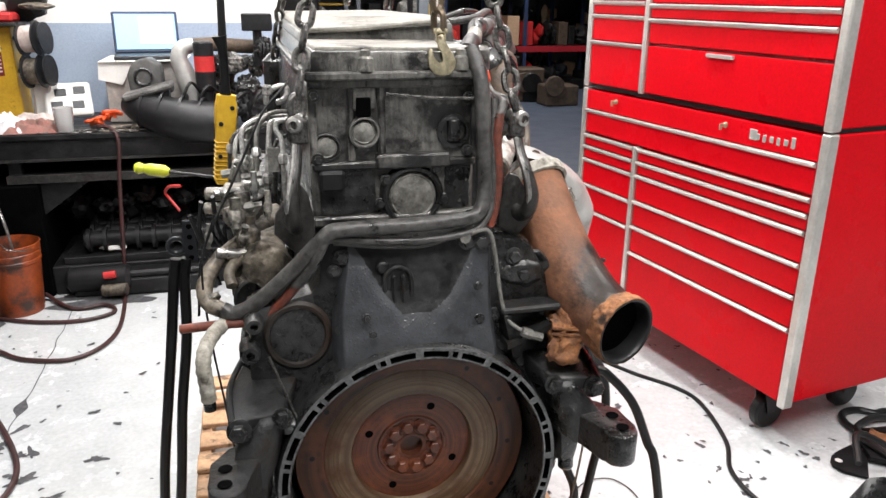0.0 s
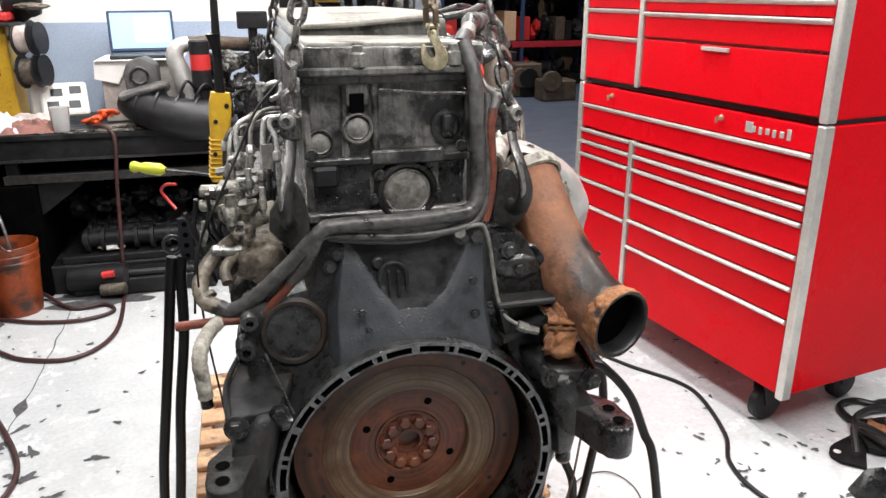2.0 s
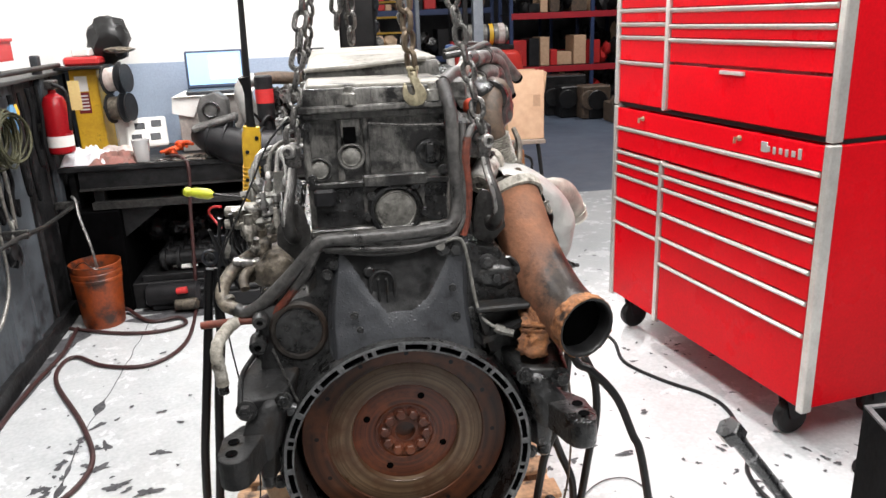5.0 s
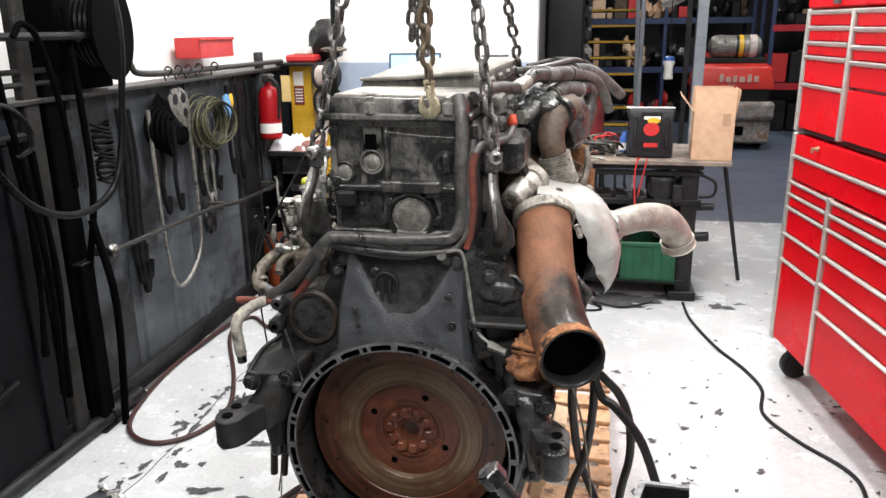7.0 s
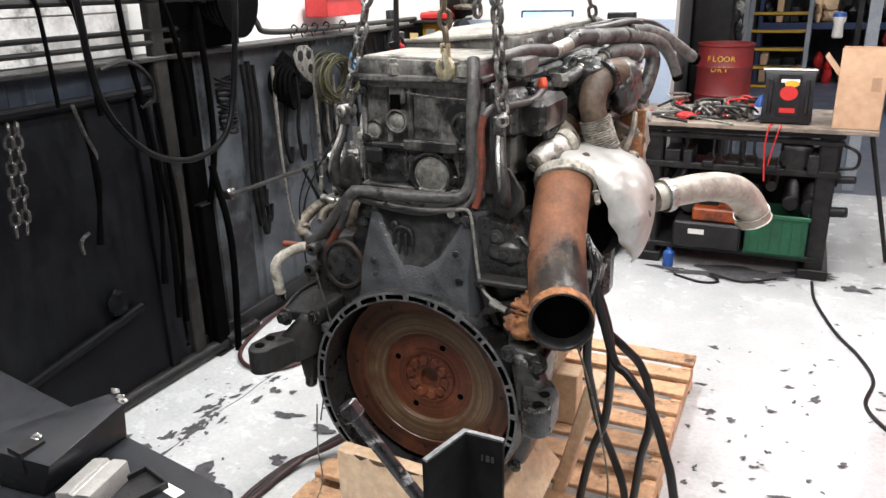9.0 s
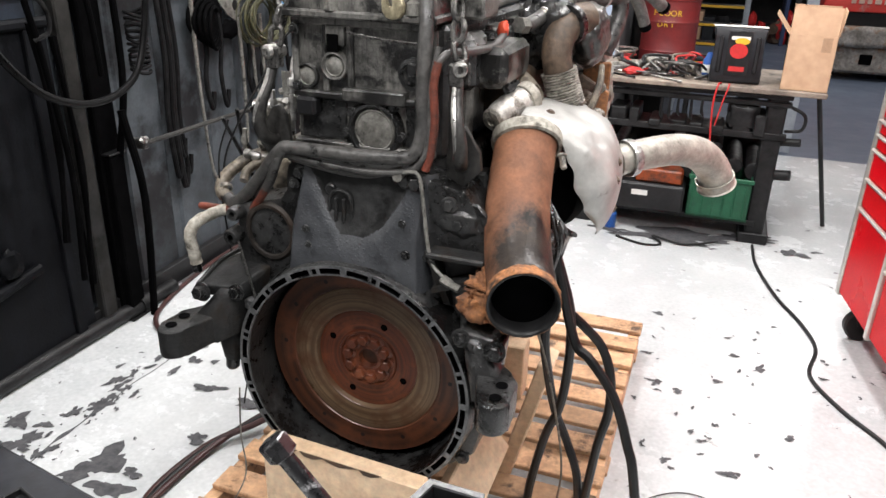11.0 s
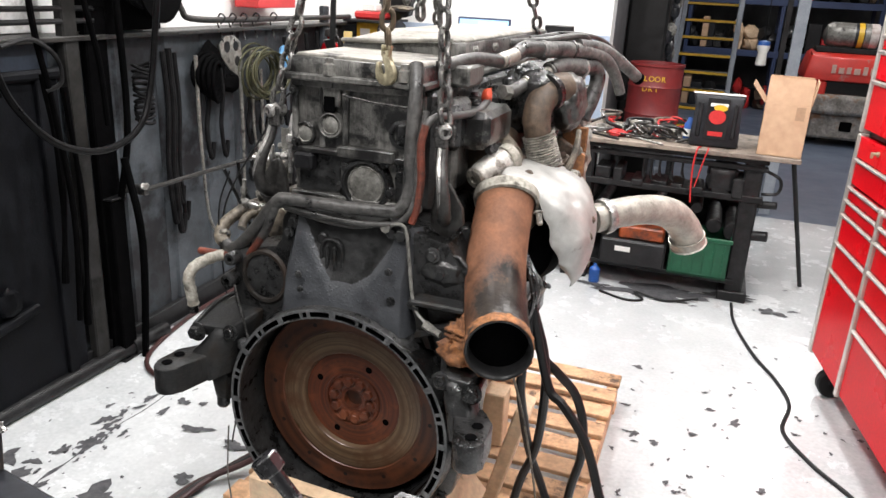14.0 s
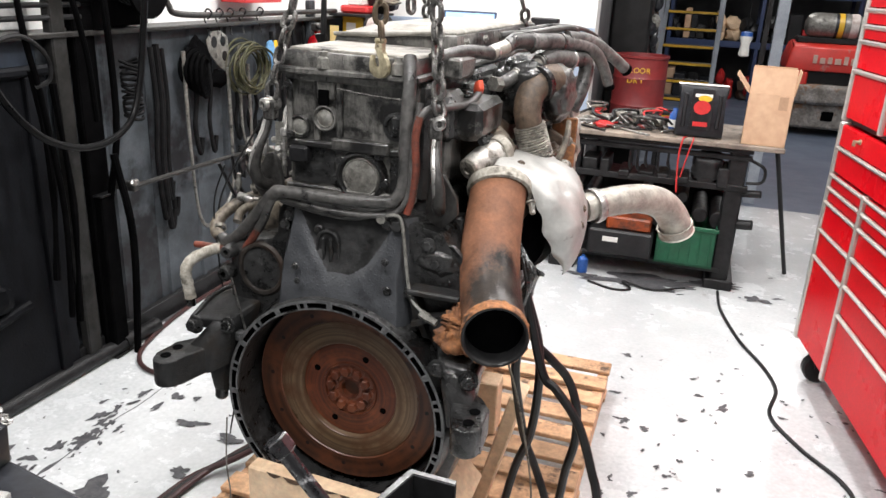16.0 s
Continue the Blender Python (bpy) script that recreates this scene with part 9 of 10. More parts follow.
def cloth(cx, cy, z, w, d, h, seed, fold=3.2):
    """A thin crumpled sheet dropped in a heap: ridged folds inside an uneven outline."""
    o = Vector((seed * 2.3, seed * 1.1, seed * 0.7))

    def at(u, v):
        a, b_ = 2 * u - 1, 2 * v - 1
        q = Vector((a * fold * 0.5, b_ * fold * 0.5, 0)) + o
        wob = Vector((noise.noise(q * 0.9), noise.noise(q * 0.9 + Vector((7, 3, 1))), 0)) * 0.35
        ridge = 1 - abs(noise.noise((q + wob) * 1.3)) * 2.2
        fine = 1 - abs(noise.noise((q + wob) * 3.1)) * 2
        low = max(0.0, 1 - max(abs(a), abs(b_)) ** 3)
        return (cx + w * (a + 0.4 * wob.x), cy + d * (b_ + 0.4 * wob.y), z + 0.003 + h * low * max(0, 0.35 + 0.5 * ridge + 0.22 * fine))
    return curved_sheet(B(), at, 34, 34, 0.0022)


solo("plastic_bag", cloth(-1.52, 3.12, 0.881, 0.13, 0.1, 0.1, 14, 2.4), M_BAGWHITE, "crumpled white plastic bag on the bench", "bag")
solo("rag", cloth(-1.36, 3.1, 0.881, 0.13, 0.09, 0.065, 15), M_PINK, "heap of red-brown rags on the bench", "rag")
solo("rag", cloth(-1.38, 3.26, 0.881, 0.13, 0.09, 0.08, 16, 2.2), M_RAG, "crumpled pale rag on the bench", "rag")
solo("rag", cloth(-1.27, 3.13, 0.881, 0.07, 0.06, 0.05, 17), M_SCABBROWN, "grey-brown rag beside the plastic cup", "rag")
solo("scrap_board", box(B(), -1.03, -0.84, 3.004, 3.2, 0.881, 0.889, 0.002), M_TABLE, "stained brown scrap board lying on the bench", "board")
rnd4 = random.Random(44)
for k in range(11):
    p = (-1.0 + 0.015 * k + rnd4.uniform(-0.01, 0.01), 3.02 + rnd4.uniform(0, 0.1), 0.8895)
    solo("loose_nut", lathe(B(), [(0.006, 0), (0.011, 0), (0.011, 0.009), (0.006, 0.009)], Matrix.Translation(p), 6), M_DKSTEEL if k % 2 else M_PLUG, "small loose steel nut on the scrap board", "nut", "nuts on the scrap board")
vb = thing("gauge_box", pose(-1.15, 3.4, 0.9), "white plastic moulded tray propped on the bench", "tray")
bm = B()
box(bm, -0.1, 0.1, -0.02, 0.02, 0, 0.18, 0.01, pose(-1.225, 3.36, 0.92, -42, 0, 12) @ Matrix.Diagonal((1.2, 1, 1.2, 1)))
part("tray_shell", bm, M_WHITE, vb)
for dx, dz in ((-0.05, 0.05), (0.04, 0.05), (-0.03, 0.12), (0.05, 0.13)):
    part("well", box(B(), dx - 0.025, dx + 0.025, -0.024, -0.0205, dz - 0.02, dz + 0.02, 0, pose(-1.225, 3.36, 0.92, -42, 0, 12) @ Matrix.Diagonal((1.2, 1, 1.2, 1))), M_DARKGREY, vb)
oc = thing("orange_clamps", pose(-1.0, 3.3, 0.88), "orange plastic clamps in a heap", "clamp")
M_ORANGEPL = mat("orange_plastic", (0.75, 0.1, 0.02), (0.65, 0.08, 0.02), 10, (0.35, 0.5), bump=0.05)
for i in range(5):
    mc = pose(-1.075 + 0.022 * i, 3.2 + 0.02 * (i % 2), 0.9 + 0.013 * i, 12 * (i - 2), 0, 50 * i - 30)
    bm = tube(B(), [mc @ Vector(p) for p in ((-0.05, -0.016, 0), (-0.03, -0.02, 0.004), (0.0, -0.006, 0.006), (0.03, -0.016, 0.004), (0.05, -0.003, 0))], [0.01, 0.011, 0.013, 0.011, 0.007], 10, 4)
    tube(bm, [mc @ Vector(p) for p in ((-0.05, 0.018, 0), (-0.03, 0.02, 0.004), (0.0, 0.004, 0.006), (0.03, 0.014, 0.004), (0.05, 0.003, 0))], [0.01, 0.011, 0.013, 0.011, 0.007], 10, 4)
    part("clamp_body", bm, M_ORANGEPL, oc)
jr = thing("plastic_cup", pose(-1.14, 3.05, 0.88), "cloudy clear plastic cup on the bench", "cup")
part("cup_wall", lathe(B(), [(0.034, 0), (0.04, 0.003), (0.05, 0.125), (0.052, 0.128), (0.047, 0.126), (0.037, 0.006), (0, 0.006)], pose(-1.2, 3.06, 0.881), 28), clear_plastic("cloudy_cup_plastic", (0.8, 0.8, 0.8), 0.25), jr)
bm = B()
for i in range(8):
    x = -1.3 + i * 0.07
    ring_torus(bm, Matrix.Translation((x, 3.04 + 0.02 * math.sin(i * 2), 0.886)), 0.035, 0.004, 20, 6)
    cbox(bm, (x + 0.3, 3.06, 0.888), (0.06, 0.02, 0.014), 0.004, pose(0, 0, 0, 0, 0, 40 * i))
solo("loose_fittings", bm, M_DKSTEEL, "steel rings and small fittings along the bench edge", "fittings", kind="stuff")

# ---- along the left wall ----
names1 = {o.name for o in scene.collection.objects}
rl = thing("wall_rail", pose(-1.5, 1.9, 0.78), "thin steel rail bracketed to the partition", "rail")
part("rod", tube(B(), [(-1.5, 1.06, 0.797), (-1.5, 1.9, 0.775), (-1.5, 2.35, 0.735), (-1.5, 2.95, 0.72)], 0.0105, 10), M_LIFT, rl)
for y, z in ((1.07, 0.795), (2.1, 0.76), (2.9, 0.72)):
    part("bracket", box(B(), WX + 0.012, -1.49, y - 0.015, y + 0.015, z - 0.02, z + 0.02, 0.004), M_DKSTEEL, rl)
part("bolt_end", lump(B(), (-1.49, 1.06, 0.815), (0.016, 0.02, 0.016), 3, 0.3, 2), M_STEEL, rl)
pr = thing("pipe_rail", pose(WX, 2.5, 1.45), "steel pipe rail with hooks above the partition", "rail")
part("pipe", tube(B(), [(WX + 0.0, 1.5, 1.62), (WX + 0.03, 1.52, 1.5), (WX + 0.05, 1.6, 1.455), (WX + 0.05, 2.2, 1.445), (WX + 0.05, 3.3, 1.44)], 0.014, 10), M_LIFT, pr)
for y in (1.8, 1.9, 2.0, 2.12, 2.3):
    bm = tube(B(), [(WX + 0.05, y, 1.43), (WX + 0.075, y, 1.46), (WX + 0.05, y, 1.475), (WX + 0.03, y, 1.44), (WX + 0.045, y + 0.01, 1.38), (WX + 0.06, y, 1.35)], 0.004, 6)
    part("s_hook", bm, M_BENCH, pr)
rbx = thing("red_bin", pose(WX, 2.25, 1.46), "small red plastic bin on the pipe rail", "bin")
bm = B()
bx0 = pose(WX - 0.0, 2.3, 1.5)
for a in ((-0.06, 0.08, -0.2, -0.195), (-0.06, 0.08, 0.195, 0.2), (-0.06, -0.055, -0.2, 0.2), (0.075, 0.08, -0.2, 0.2)):
    box(bm, *a, 0, 0.1, 0, bx0)
box(bm, -0.06, 0.08, -0.2, 0.2, 0, 0.005, 0, bx0)
part("bin_shell", bm, M_REDPL, rbx, flat=True)
part("bin_lip", box(B(), 0.078, 0.09, -0.205, 0.205, 0.085, 0.1, 0.003, bx0), M_REDPL, rbx)


def hang(name, label, category, bm, material):
    return solo(name, bm, material, label, category, "things hanging on the partition")


gk = B()
pts = [(1.79, 1.28), (1.77, 1.335), (1.83, 1.375), (1.9, 1.375), (1.96, 1.345), (1.975, 1.235), (1.955, 1.17), (1.86, 1.215)]
prism(gk, pts, WX + 0.05, WX + 0.056, "x", 0.001)
ob = hang("gasket_plate", "grey metal gasket plate with holes hanging on a hook", "gasket", gk, M_PLUG)
for y, z, r in ((1.835, 1.325, 0.027), (1.915, 1.325, 0.024), (1.925, 1.255, 0.024)):
    part("gasket_hole", lathe(B(), [(r, 0), (r, 0.001), (0, 0.001)], Matrix.Translation((WX + 0.0563, y, z)) @ frame_from((1, 0, 0)), 18), M_BLACK, ob)
bm = B()
for i in range(5):
    ring_torus(bm, Matrix.Translation((WX + 0.05 + 0.008 * i, 1.66 + 0.012 * i, 1.22 - 0.012 * i)) @ frame_from((1, 0.1 * i, 0)) @ Matrix.Diagonal((1.25, 1, 1, 1)), 0.09, 0.009, 26, 8)
hang("belt_coil", "black fan belts hanging in a coil", "belt", bm, M_TANK)
bm = lump(B(), (WX + 0.045, 1.7, 1.24), (0.02, 0.1, 0.1), 61, 0.35, 4)
lump(bm, (WX + 0.045, 1.88, 1.15), (0.015, 0.09, 0.04), 62, 0.4, 3)
hang("black_rag", "black oily rag hanging behind the belts", "rag", bm, M_TANK)
cc = thing("cord_coil", pose(WX + 0.05, 2.17, 1.15), "coil of olive extension cord hanging on a hook", "cord", "things hanging on the partition")
for i in range(14):
    a = 0.1 * math.sin(i * 1.9)
    part("cord_turn", ring_torus(B(), Matrix.Translation((WX + 0.045 + 0.008 * i, 2.115 + 0.03 * math.sin(i * 2.2), 1.185 + 0.018 * math.cos(i * 3))) @ frame_from((1, a, 0.12 * math.cos(i))) @ Matrix.Diagonal((1.0 + 0.1 * math.sin(i * 5), 0.66 + 0.1 * math.cos(i * 4), 1, 1)), 0.165, 0.006, 30, 6), M_OLIVE, cc)
solo("blue_glove", lump(B(), (WX + 0.06, 2.38, 1.23), (0.02, 0.05, 0.07), 9, 0.35, 3), mat("blue_cloth", (0.12, 0.3, 0.5), (0.09, 0.22, 0.4), 12, (0.7, 0.9)), "blue work glove hanging on the partition", "glove", "things hanging on the partition")
solo("orange_tag", lump(B(), (WX + 0.06, 2.45, 1.27), (0.012, 0.03, 0.035), 10, 0.3, 2), M_YELLOW, "small orange cloth hanging on the partition", "cloth", "things hanging on the partition")
STRAPS = ((1.34, 1.33, 0.6, 0.012), (1.38, 1.34, 0.55, 0.015), (1.42, 1.32, 0.6, 0.011), (1.39, 1.3, 0.68, 0.01), (1.65, 1.2, 0.84, 0.012), (1.775, 1.25, 0.83, 0.011), (2.02, 1.1, 0.85, 0.01), (2.15, 1.05, 0.86, 0.012), (2.22, 1.05, 0.84, 0.01), (2.42, 1.35, 0.9, 0.012), (2.55, 1.35, 0.85, 0.01), (2.68, 1.36, 1.0, 0.012), (2.82, 1.36, 0.95, 0.01))
for i, (y, z0, z1, r) in enumerate(STRAPS):
    bm = tube(B(), [(WX + 0.05, y, z0), (WX + 0.055, y + 0.01, (z0 * 2 + z1) / 3), (WX + 0.05, y - 0.008, (z0 + 2 * z1) / 3), (WX + 0.05, y + 0.012, z1), (WX + 0.05, y + 0.03, z1 - 0.02), (WX + 0.05, y + 0.045, z1 + 0.05)], r, 8, 5)
    hang("strap", "dark strap hanging down the partition" if i % 2 else "black rubber tie hanging down the partition", "strap", bm, M_GRIMBLACK)
for i, (y0, y1, zb) in enumerate(((1.565, 1.95, 0.45), (2.05, 2.15, 0.7))):
    bm = tube(B(), [(WX + 0.06, y0, 1.3), (WX + 0.06, y0 + 0.01, 0.9), (WX + 0.06, y0 + 0.05, zb + 0.08), (WX + 0.06, (y0 + y1) / 2 - 0.03, zb), (WX + 0.06, y1 - 0.03, zb + 0.12), (WX + 0.06, y1, 0.8), (WX + 0.06, y1 - 0.01, 1.2)], 0.0075, 8, 6, ribs=(70, 0.003))
    hang("light_chain", "thin grey chain looping down the partition", "chain", bm, M_PLUG)
hang("hung_tool", "small dark casting hanging on the partition", "machine part", lump(B(), (WX + 0.06, 2.06, 0.68), (0.03, 0.045, 0.06), 51, 0.3, 3), M_BENCH)
bm = B()
P = []
for i in range(140):
    a = i * 0.55
    P.append((WX + 0.1 + 0.035 * math.cos(a), 1.135 + 0.042 * math.sin(a), 1.3 - 0.0017 * i + 0.006 * math.sin(i)))
tube(bm, P, 0.0065, 6, 1, smooth=False)
hang("coiled_air_line", "tightly coiled dark air line hanging from the post", "air line", bm, M_GRIMBLACK)

# hose reel on the wall and its hoses
hr = thing("hose_reel", pose(WX, 1.45, 1.6), "black hose reel mounted above the partition", "hose reel")
mh = Matrix.Translation((WX + 0.06, 1.24, 1.64)) @ frame_from((1, 0.15, 0))
for h0 in (-0.06, 0.07):
    part("reel_flange", lathe(B(), [(0.03, h0), (0.19, h0), (0.19, h0 + 0.012), (0.03, h0 + 0.012)], mh, 34), M_TANK, hr)
for i in range(5):
    part("hose_turn", ring_torus(B(), mh @ Matrix.Translation((0, 0, -0.035 + 0.02 * i)), 0.13, 0.012, 30, 8), M_HOSEBLK, hr)
bm = B()
box(bm, WX - 0.1, WX + 0.06, 1.0, 1.1, 1.4, 2.0, 0.006)
box(bm, WX - 0.1, WX + 0.04, 1.1, 1.36, 1.42, 1.9, 0.006)
part("reel_bracket", bm, M_TANK, hr)
for nm, pts, r in (("drop", [(-1.45, 0.5, 2.1), (-1.45, 0.52, 1.5), (-1.46, 0.58, 1.2), (-1.46, 0.62, 0.8), (-1.47, 0.6, 0.4)], 0.011),
                   ("drop", [(-1.49, 0.3, 1.64), (-1.47, 0.32, 1.62), (-1.46, 0.34, 1.5), (-1.46, 0.36, 1.25)], 0.01),
                   ("drop", [(-1.45, 0.62, 1.62), (-1.44, 0.66, 1.66), (-1.43, 0.72, 1.6), (-1.44, 0.8, 1.35), (-1.46, 0.84, 1.1)], 0.011),
                   ("drop", [(-1.5, 0.18, 1.64), (-1.475, 0.19, 1.6), (-1.475, 0.2, 1.3)], 0.008),
                   ("drop", [(-1.5, 0.96, 0.95), (-1.45, 0.97, 0.6), (-1.5, 0.98, 0.005)], 0.016),
                   ("drop", [(-1.53, 1.02, 1.72), (-1.5, 1.0, 1.1), (-1.54, 0.965, 0.77)], 0.014)):
    solo("grease_hose", tube(B(), pts, r, 10, 5), M_BLACK if nm == "loop" else M_TANK, "black grease hose looping from the reel" if nm == "loop" else "black hose hanging before the wall", "hose", "hoses at the wall")
pz = thing("overhead_pipe", pose(WX, 0.4, 1.66), "horizontal black pipe on brackets above the ledge", "pipe")
part("pipe", cyl(B(), (WX + 0.12, -3.0, 1.62), (WX + 0.12, 1.2, 1.62), 0.014, 10), M_BENCH, pz)
for z in (1.505, 1.462):
    part("pipe", cyl(B(), (WX + 0.045, -3.0, z), (WX + 0.045, 0.94, z), 0.01, 10), M_BENCH, pz)
part("bracket", box(B(), WX - 0.1, WX + 0.125, 1.02, 1.05, 1.6, 1.64, 0.003), M_BENCH, pz)
bm = tube(B(), [(-1.47, 0.4, 1.4), (-1.44, 0.5, 1.42), (-1.42, 0.58, 1.36), (-1.43, 0.6, 1.28), (-1.46, 0.56, 1.25)], 0.008, 8)
solo("gun_handle", bm, M_BENCH, "dull black bent grease-gun handle", "grease gun")

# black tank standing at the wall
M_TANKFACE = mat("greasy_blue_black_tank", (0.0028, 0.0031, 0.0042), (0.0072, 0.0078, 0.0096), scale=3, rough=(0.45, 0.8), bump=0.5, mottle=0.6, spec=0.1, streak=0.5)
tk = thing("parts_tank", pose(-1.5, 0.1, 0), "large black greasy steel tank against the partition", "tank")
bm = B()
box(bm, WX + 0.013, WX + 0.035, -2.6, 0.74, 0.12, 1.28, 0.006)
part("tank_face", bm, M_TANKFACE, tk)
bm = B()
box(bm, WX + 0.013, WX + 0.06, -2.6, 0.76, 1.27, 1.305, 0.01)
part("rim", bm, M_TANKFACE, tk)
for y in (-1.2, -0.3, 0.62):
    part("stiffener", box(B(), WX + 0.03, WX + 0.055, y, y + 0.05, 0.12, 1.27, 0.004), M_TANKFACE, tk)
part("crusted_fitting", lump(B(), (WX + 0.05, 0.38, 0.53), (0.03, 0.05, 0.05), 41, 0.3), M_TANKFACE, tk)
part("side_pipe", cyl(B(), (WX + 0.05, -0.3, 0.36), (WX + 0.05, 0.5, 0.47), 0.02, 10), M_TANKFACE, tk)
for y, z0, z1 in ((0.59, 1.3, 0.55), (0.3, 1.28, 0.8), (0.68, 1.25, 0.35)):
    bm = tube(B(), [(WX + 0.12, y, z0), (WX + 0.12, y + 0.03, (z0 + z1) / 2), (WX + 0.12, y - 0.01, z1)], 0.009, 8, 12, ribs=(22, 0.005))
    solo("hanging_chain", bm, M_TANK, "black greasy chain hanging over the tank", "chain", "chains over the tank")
bm = tube(B(), [(WX + 0.14, 0.26, 1.3), (WX + 0.14, 0.29, 1.2), (WX + 0.13, 0.33, 1.13), (WX + 0.12, 0.34, 1.1)], 0.007, 8)
solo("hook_tool", bm, M_DKSTEEL, "dull steel hook hanging over the tank", "hook")
solo("hook_tool", tube(B(), [(WX + 0.13, 0.24, 0.86), (WX + 0.13, 0.2, 0.84), (WX + 0.12, 0.21, 0.79)], 0.007, 8), M_DKSTEEL, "small steel tool hanging on the tank", "hook")
chain("grey steel chain hanging before the tank", [(WX + 0.1, 0.06, 1.27), (WX + 0.105, 0.01, 0.9)], LINK, seed=9, group="chains over the tank")
chain("grey steel chain hanging before the tank", [(WX + 0.1, 0.03, 1.27), (WX + 0.105, -0.03, 0.92)], LINK, seed=10, group="chains over the tank")
# dark box-section stand before the post
st2 = thing("post_stand", pose(WX, 0.95, 0), "dark box-section steel leg standing before the post", "stand")
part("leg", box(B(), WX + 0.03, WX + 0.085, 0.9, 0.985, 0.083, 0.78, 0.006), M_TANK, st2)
part("cap", box(B(), WX + 0.026, WX + 0.09, 0.895, 0.99, 0.78, 0.788, 0.002), M_BENCH, st2)
part("foot_plate", box(B(), WX + 0.02, WX + 0.1, 0.88, 1.0, 0.082, 0.09, 0.002), M_BENCH, st2)

swing(names1, True)
solo("grease_hose", tube(B(), [(-1.32, 0.31, CEIL + 0.004), (-1.32, 0.31, 2.2), (-1.31, 0.312, 1.8), (-1.3, 0.314, 1.559), (-1.3, 0.317, 1.458), (-1.3, 0.339, 1.319), (-1.3, 0.398, 1.21), (-1.3, 0.51, 1.101), (-1.3, 0.665, 1.041), (-1.3, 0.815, 1.045), (-1.3, 0.927, 1.105), (-1.3, 0.988, 1.233), (-1.3, 1.027, 1.403), (-1.3, 1.066, 1.636), (-1.35, 1.1, 1.9), (-1.42, 1.15, 2.2), (-1.43, 1.15, CEIL + 0.004)], 0.0125, 10, 5), M_HOSEBLK, "black grease hose looping down from the reel", "hose", "hoses at the wall")
bm = tube(B(), [(-1.66, -4.5, 0.034), (-1.615, 0.2, 0.034), (-1.59, 1.12, 0.034), (-1.59, 1.3, 0.034)], 0.034, 16, 2)
lathe(bm, [(0.034, -0.03), (0.043, -0.03), (0.043, 0.03), (0.034, 0.03)], Matrix.Translation((-1.592, 1.1, 0.034)) @ frame_from((0, 1, 0)), 18)
solo("floor_pipe", bm, M_BENCH, "thick black pipe along the foot of the wall", "pipe", kind="structure")

# ---- storage area ----
dm = thing("steel_drum", pose(0.33, 4.3, 0), "maroon steel drum lettered in yellow", "drum")
DX, DY, DR = 0.292, 4.3, 0.185
part("drum_shell", lathe(B(), [(DR - 0.01, 0.62), (DR, 0.63), (DR, 0.86), (DR + 0.006, 0.875), (DR, 0.89), (DR, 1.05), (DR + 0.006, 1.065), (DR, 1.08), (DR, 1.2), (DR + 0.007, 1.205), (DR + 0.007, 1.22), (DR - 0.008, 1.222), (DR - 0.01, 1.2), (0, 1.2)], pose(DX, DY, 0), 36), M_MAROON, dm)
bm = box(B(), DX - 0.2, DX + 0.2, DY - 0.2, DY + 0.2, 0.59, 0.619, 0.006)
for sx in (-0.18, 0.18):
    for sy in (-0.18, 0.18):
        box(bm, DX + sx - 0.012, DX + sx + 0.012, DY + sy - 0.012, DY + sy + 0.012, 0.0, 0.592, 0.002)
part("drum_stand", bm, M_BENCH, dm, "dark open stand under the drum")


def curved_text(txt, size, z, parent):
    n = len(txt)
    for i, ch in enumerate(txt):
        if ch == " ":
            continue
        a = radians(-90) + radians(-4) + (i - (n - 1) / 2) * size * 0.78 / DR
        m = Matrix.Translation((DX + (DR + 0.002) * math.cos(a), DY + (DR + 0.002) * math.sin(a), z)) @ pose(0, 0, 0, 90, 0, math.degrees(a) + 90)
        text_part(ch, size, m, M_YELLOW, parent)


curved_text("FLOOR", 0.052, 1.122, dm)
curved_text("DRY", 0.052, 1.052, dm)

ld = thing("rolling_ladder", pose(0.65, 6.2, 0), "grey rolling warehouse ladder with yellow-edged treads", "ladder")
for x in (0.285, 0.805):
    bm = B()
    hull(bm, [(x - 0.02, 6.0, 0.1), (x + 0.02, 6.0, 0.1), (x - 0.02, 6.06, 0.1), (x + 0.02, 6.06, 0.1), (x - 0.02, 7.5, 2.4), (x + 0.02, 7.5, 2.4), (x - 0.02, 7.56, 2.4), (x + 0.02, 7.56, 2.4)])
    box(bm, x - 0.02, x + 0.02, 6.02, 6.06, 0.0, 2.5, 0.004)
    part("stringer", bm, M_GREYSTEEL, ld)
for i in range(12):
    z = 0.36 + 0.16 * i
    y = 6.04 + (z - 0.1) / 2.3 * 1.5 - 0.05
    tr = part("tread", box(B(), 0.305, 0.785, y, y + 0.2, z - 0.03, z, 0.003), M_BENCH, ld)
    part("tread_edge", box(B(), 0.305, 0.785, y - 0.012, y - 0.001, z - 0.02, z + 0.003), M_YELLOW, tr, "yellow tread edge")
for x0, y0, w, dd in ((1.2, 5.25, 0.085, 0.09), (0.17, 5.9, 0.07, 0.07)):
    structure("trim_column", box(B(), x0, x0 + w, y0, y0 + dd, 0, CEIL), M_GREYSTEEL, "grey painted steel column")
structure("trim_column_dark", box(B(), 1.13, 1.17, 5.36, 5.4, 0, CEIL), M_BENCH)
rk = thing("parts_rack", pose(0.2, 8.0, 0), "dark curtain-backed parts rack", "rack")
part("back_panel", box(B(), 0.01, 0.3, 4.6, 5.3, 0.0, 2.6, 0.02), M_BLACK, rk)
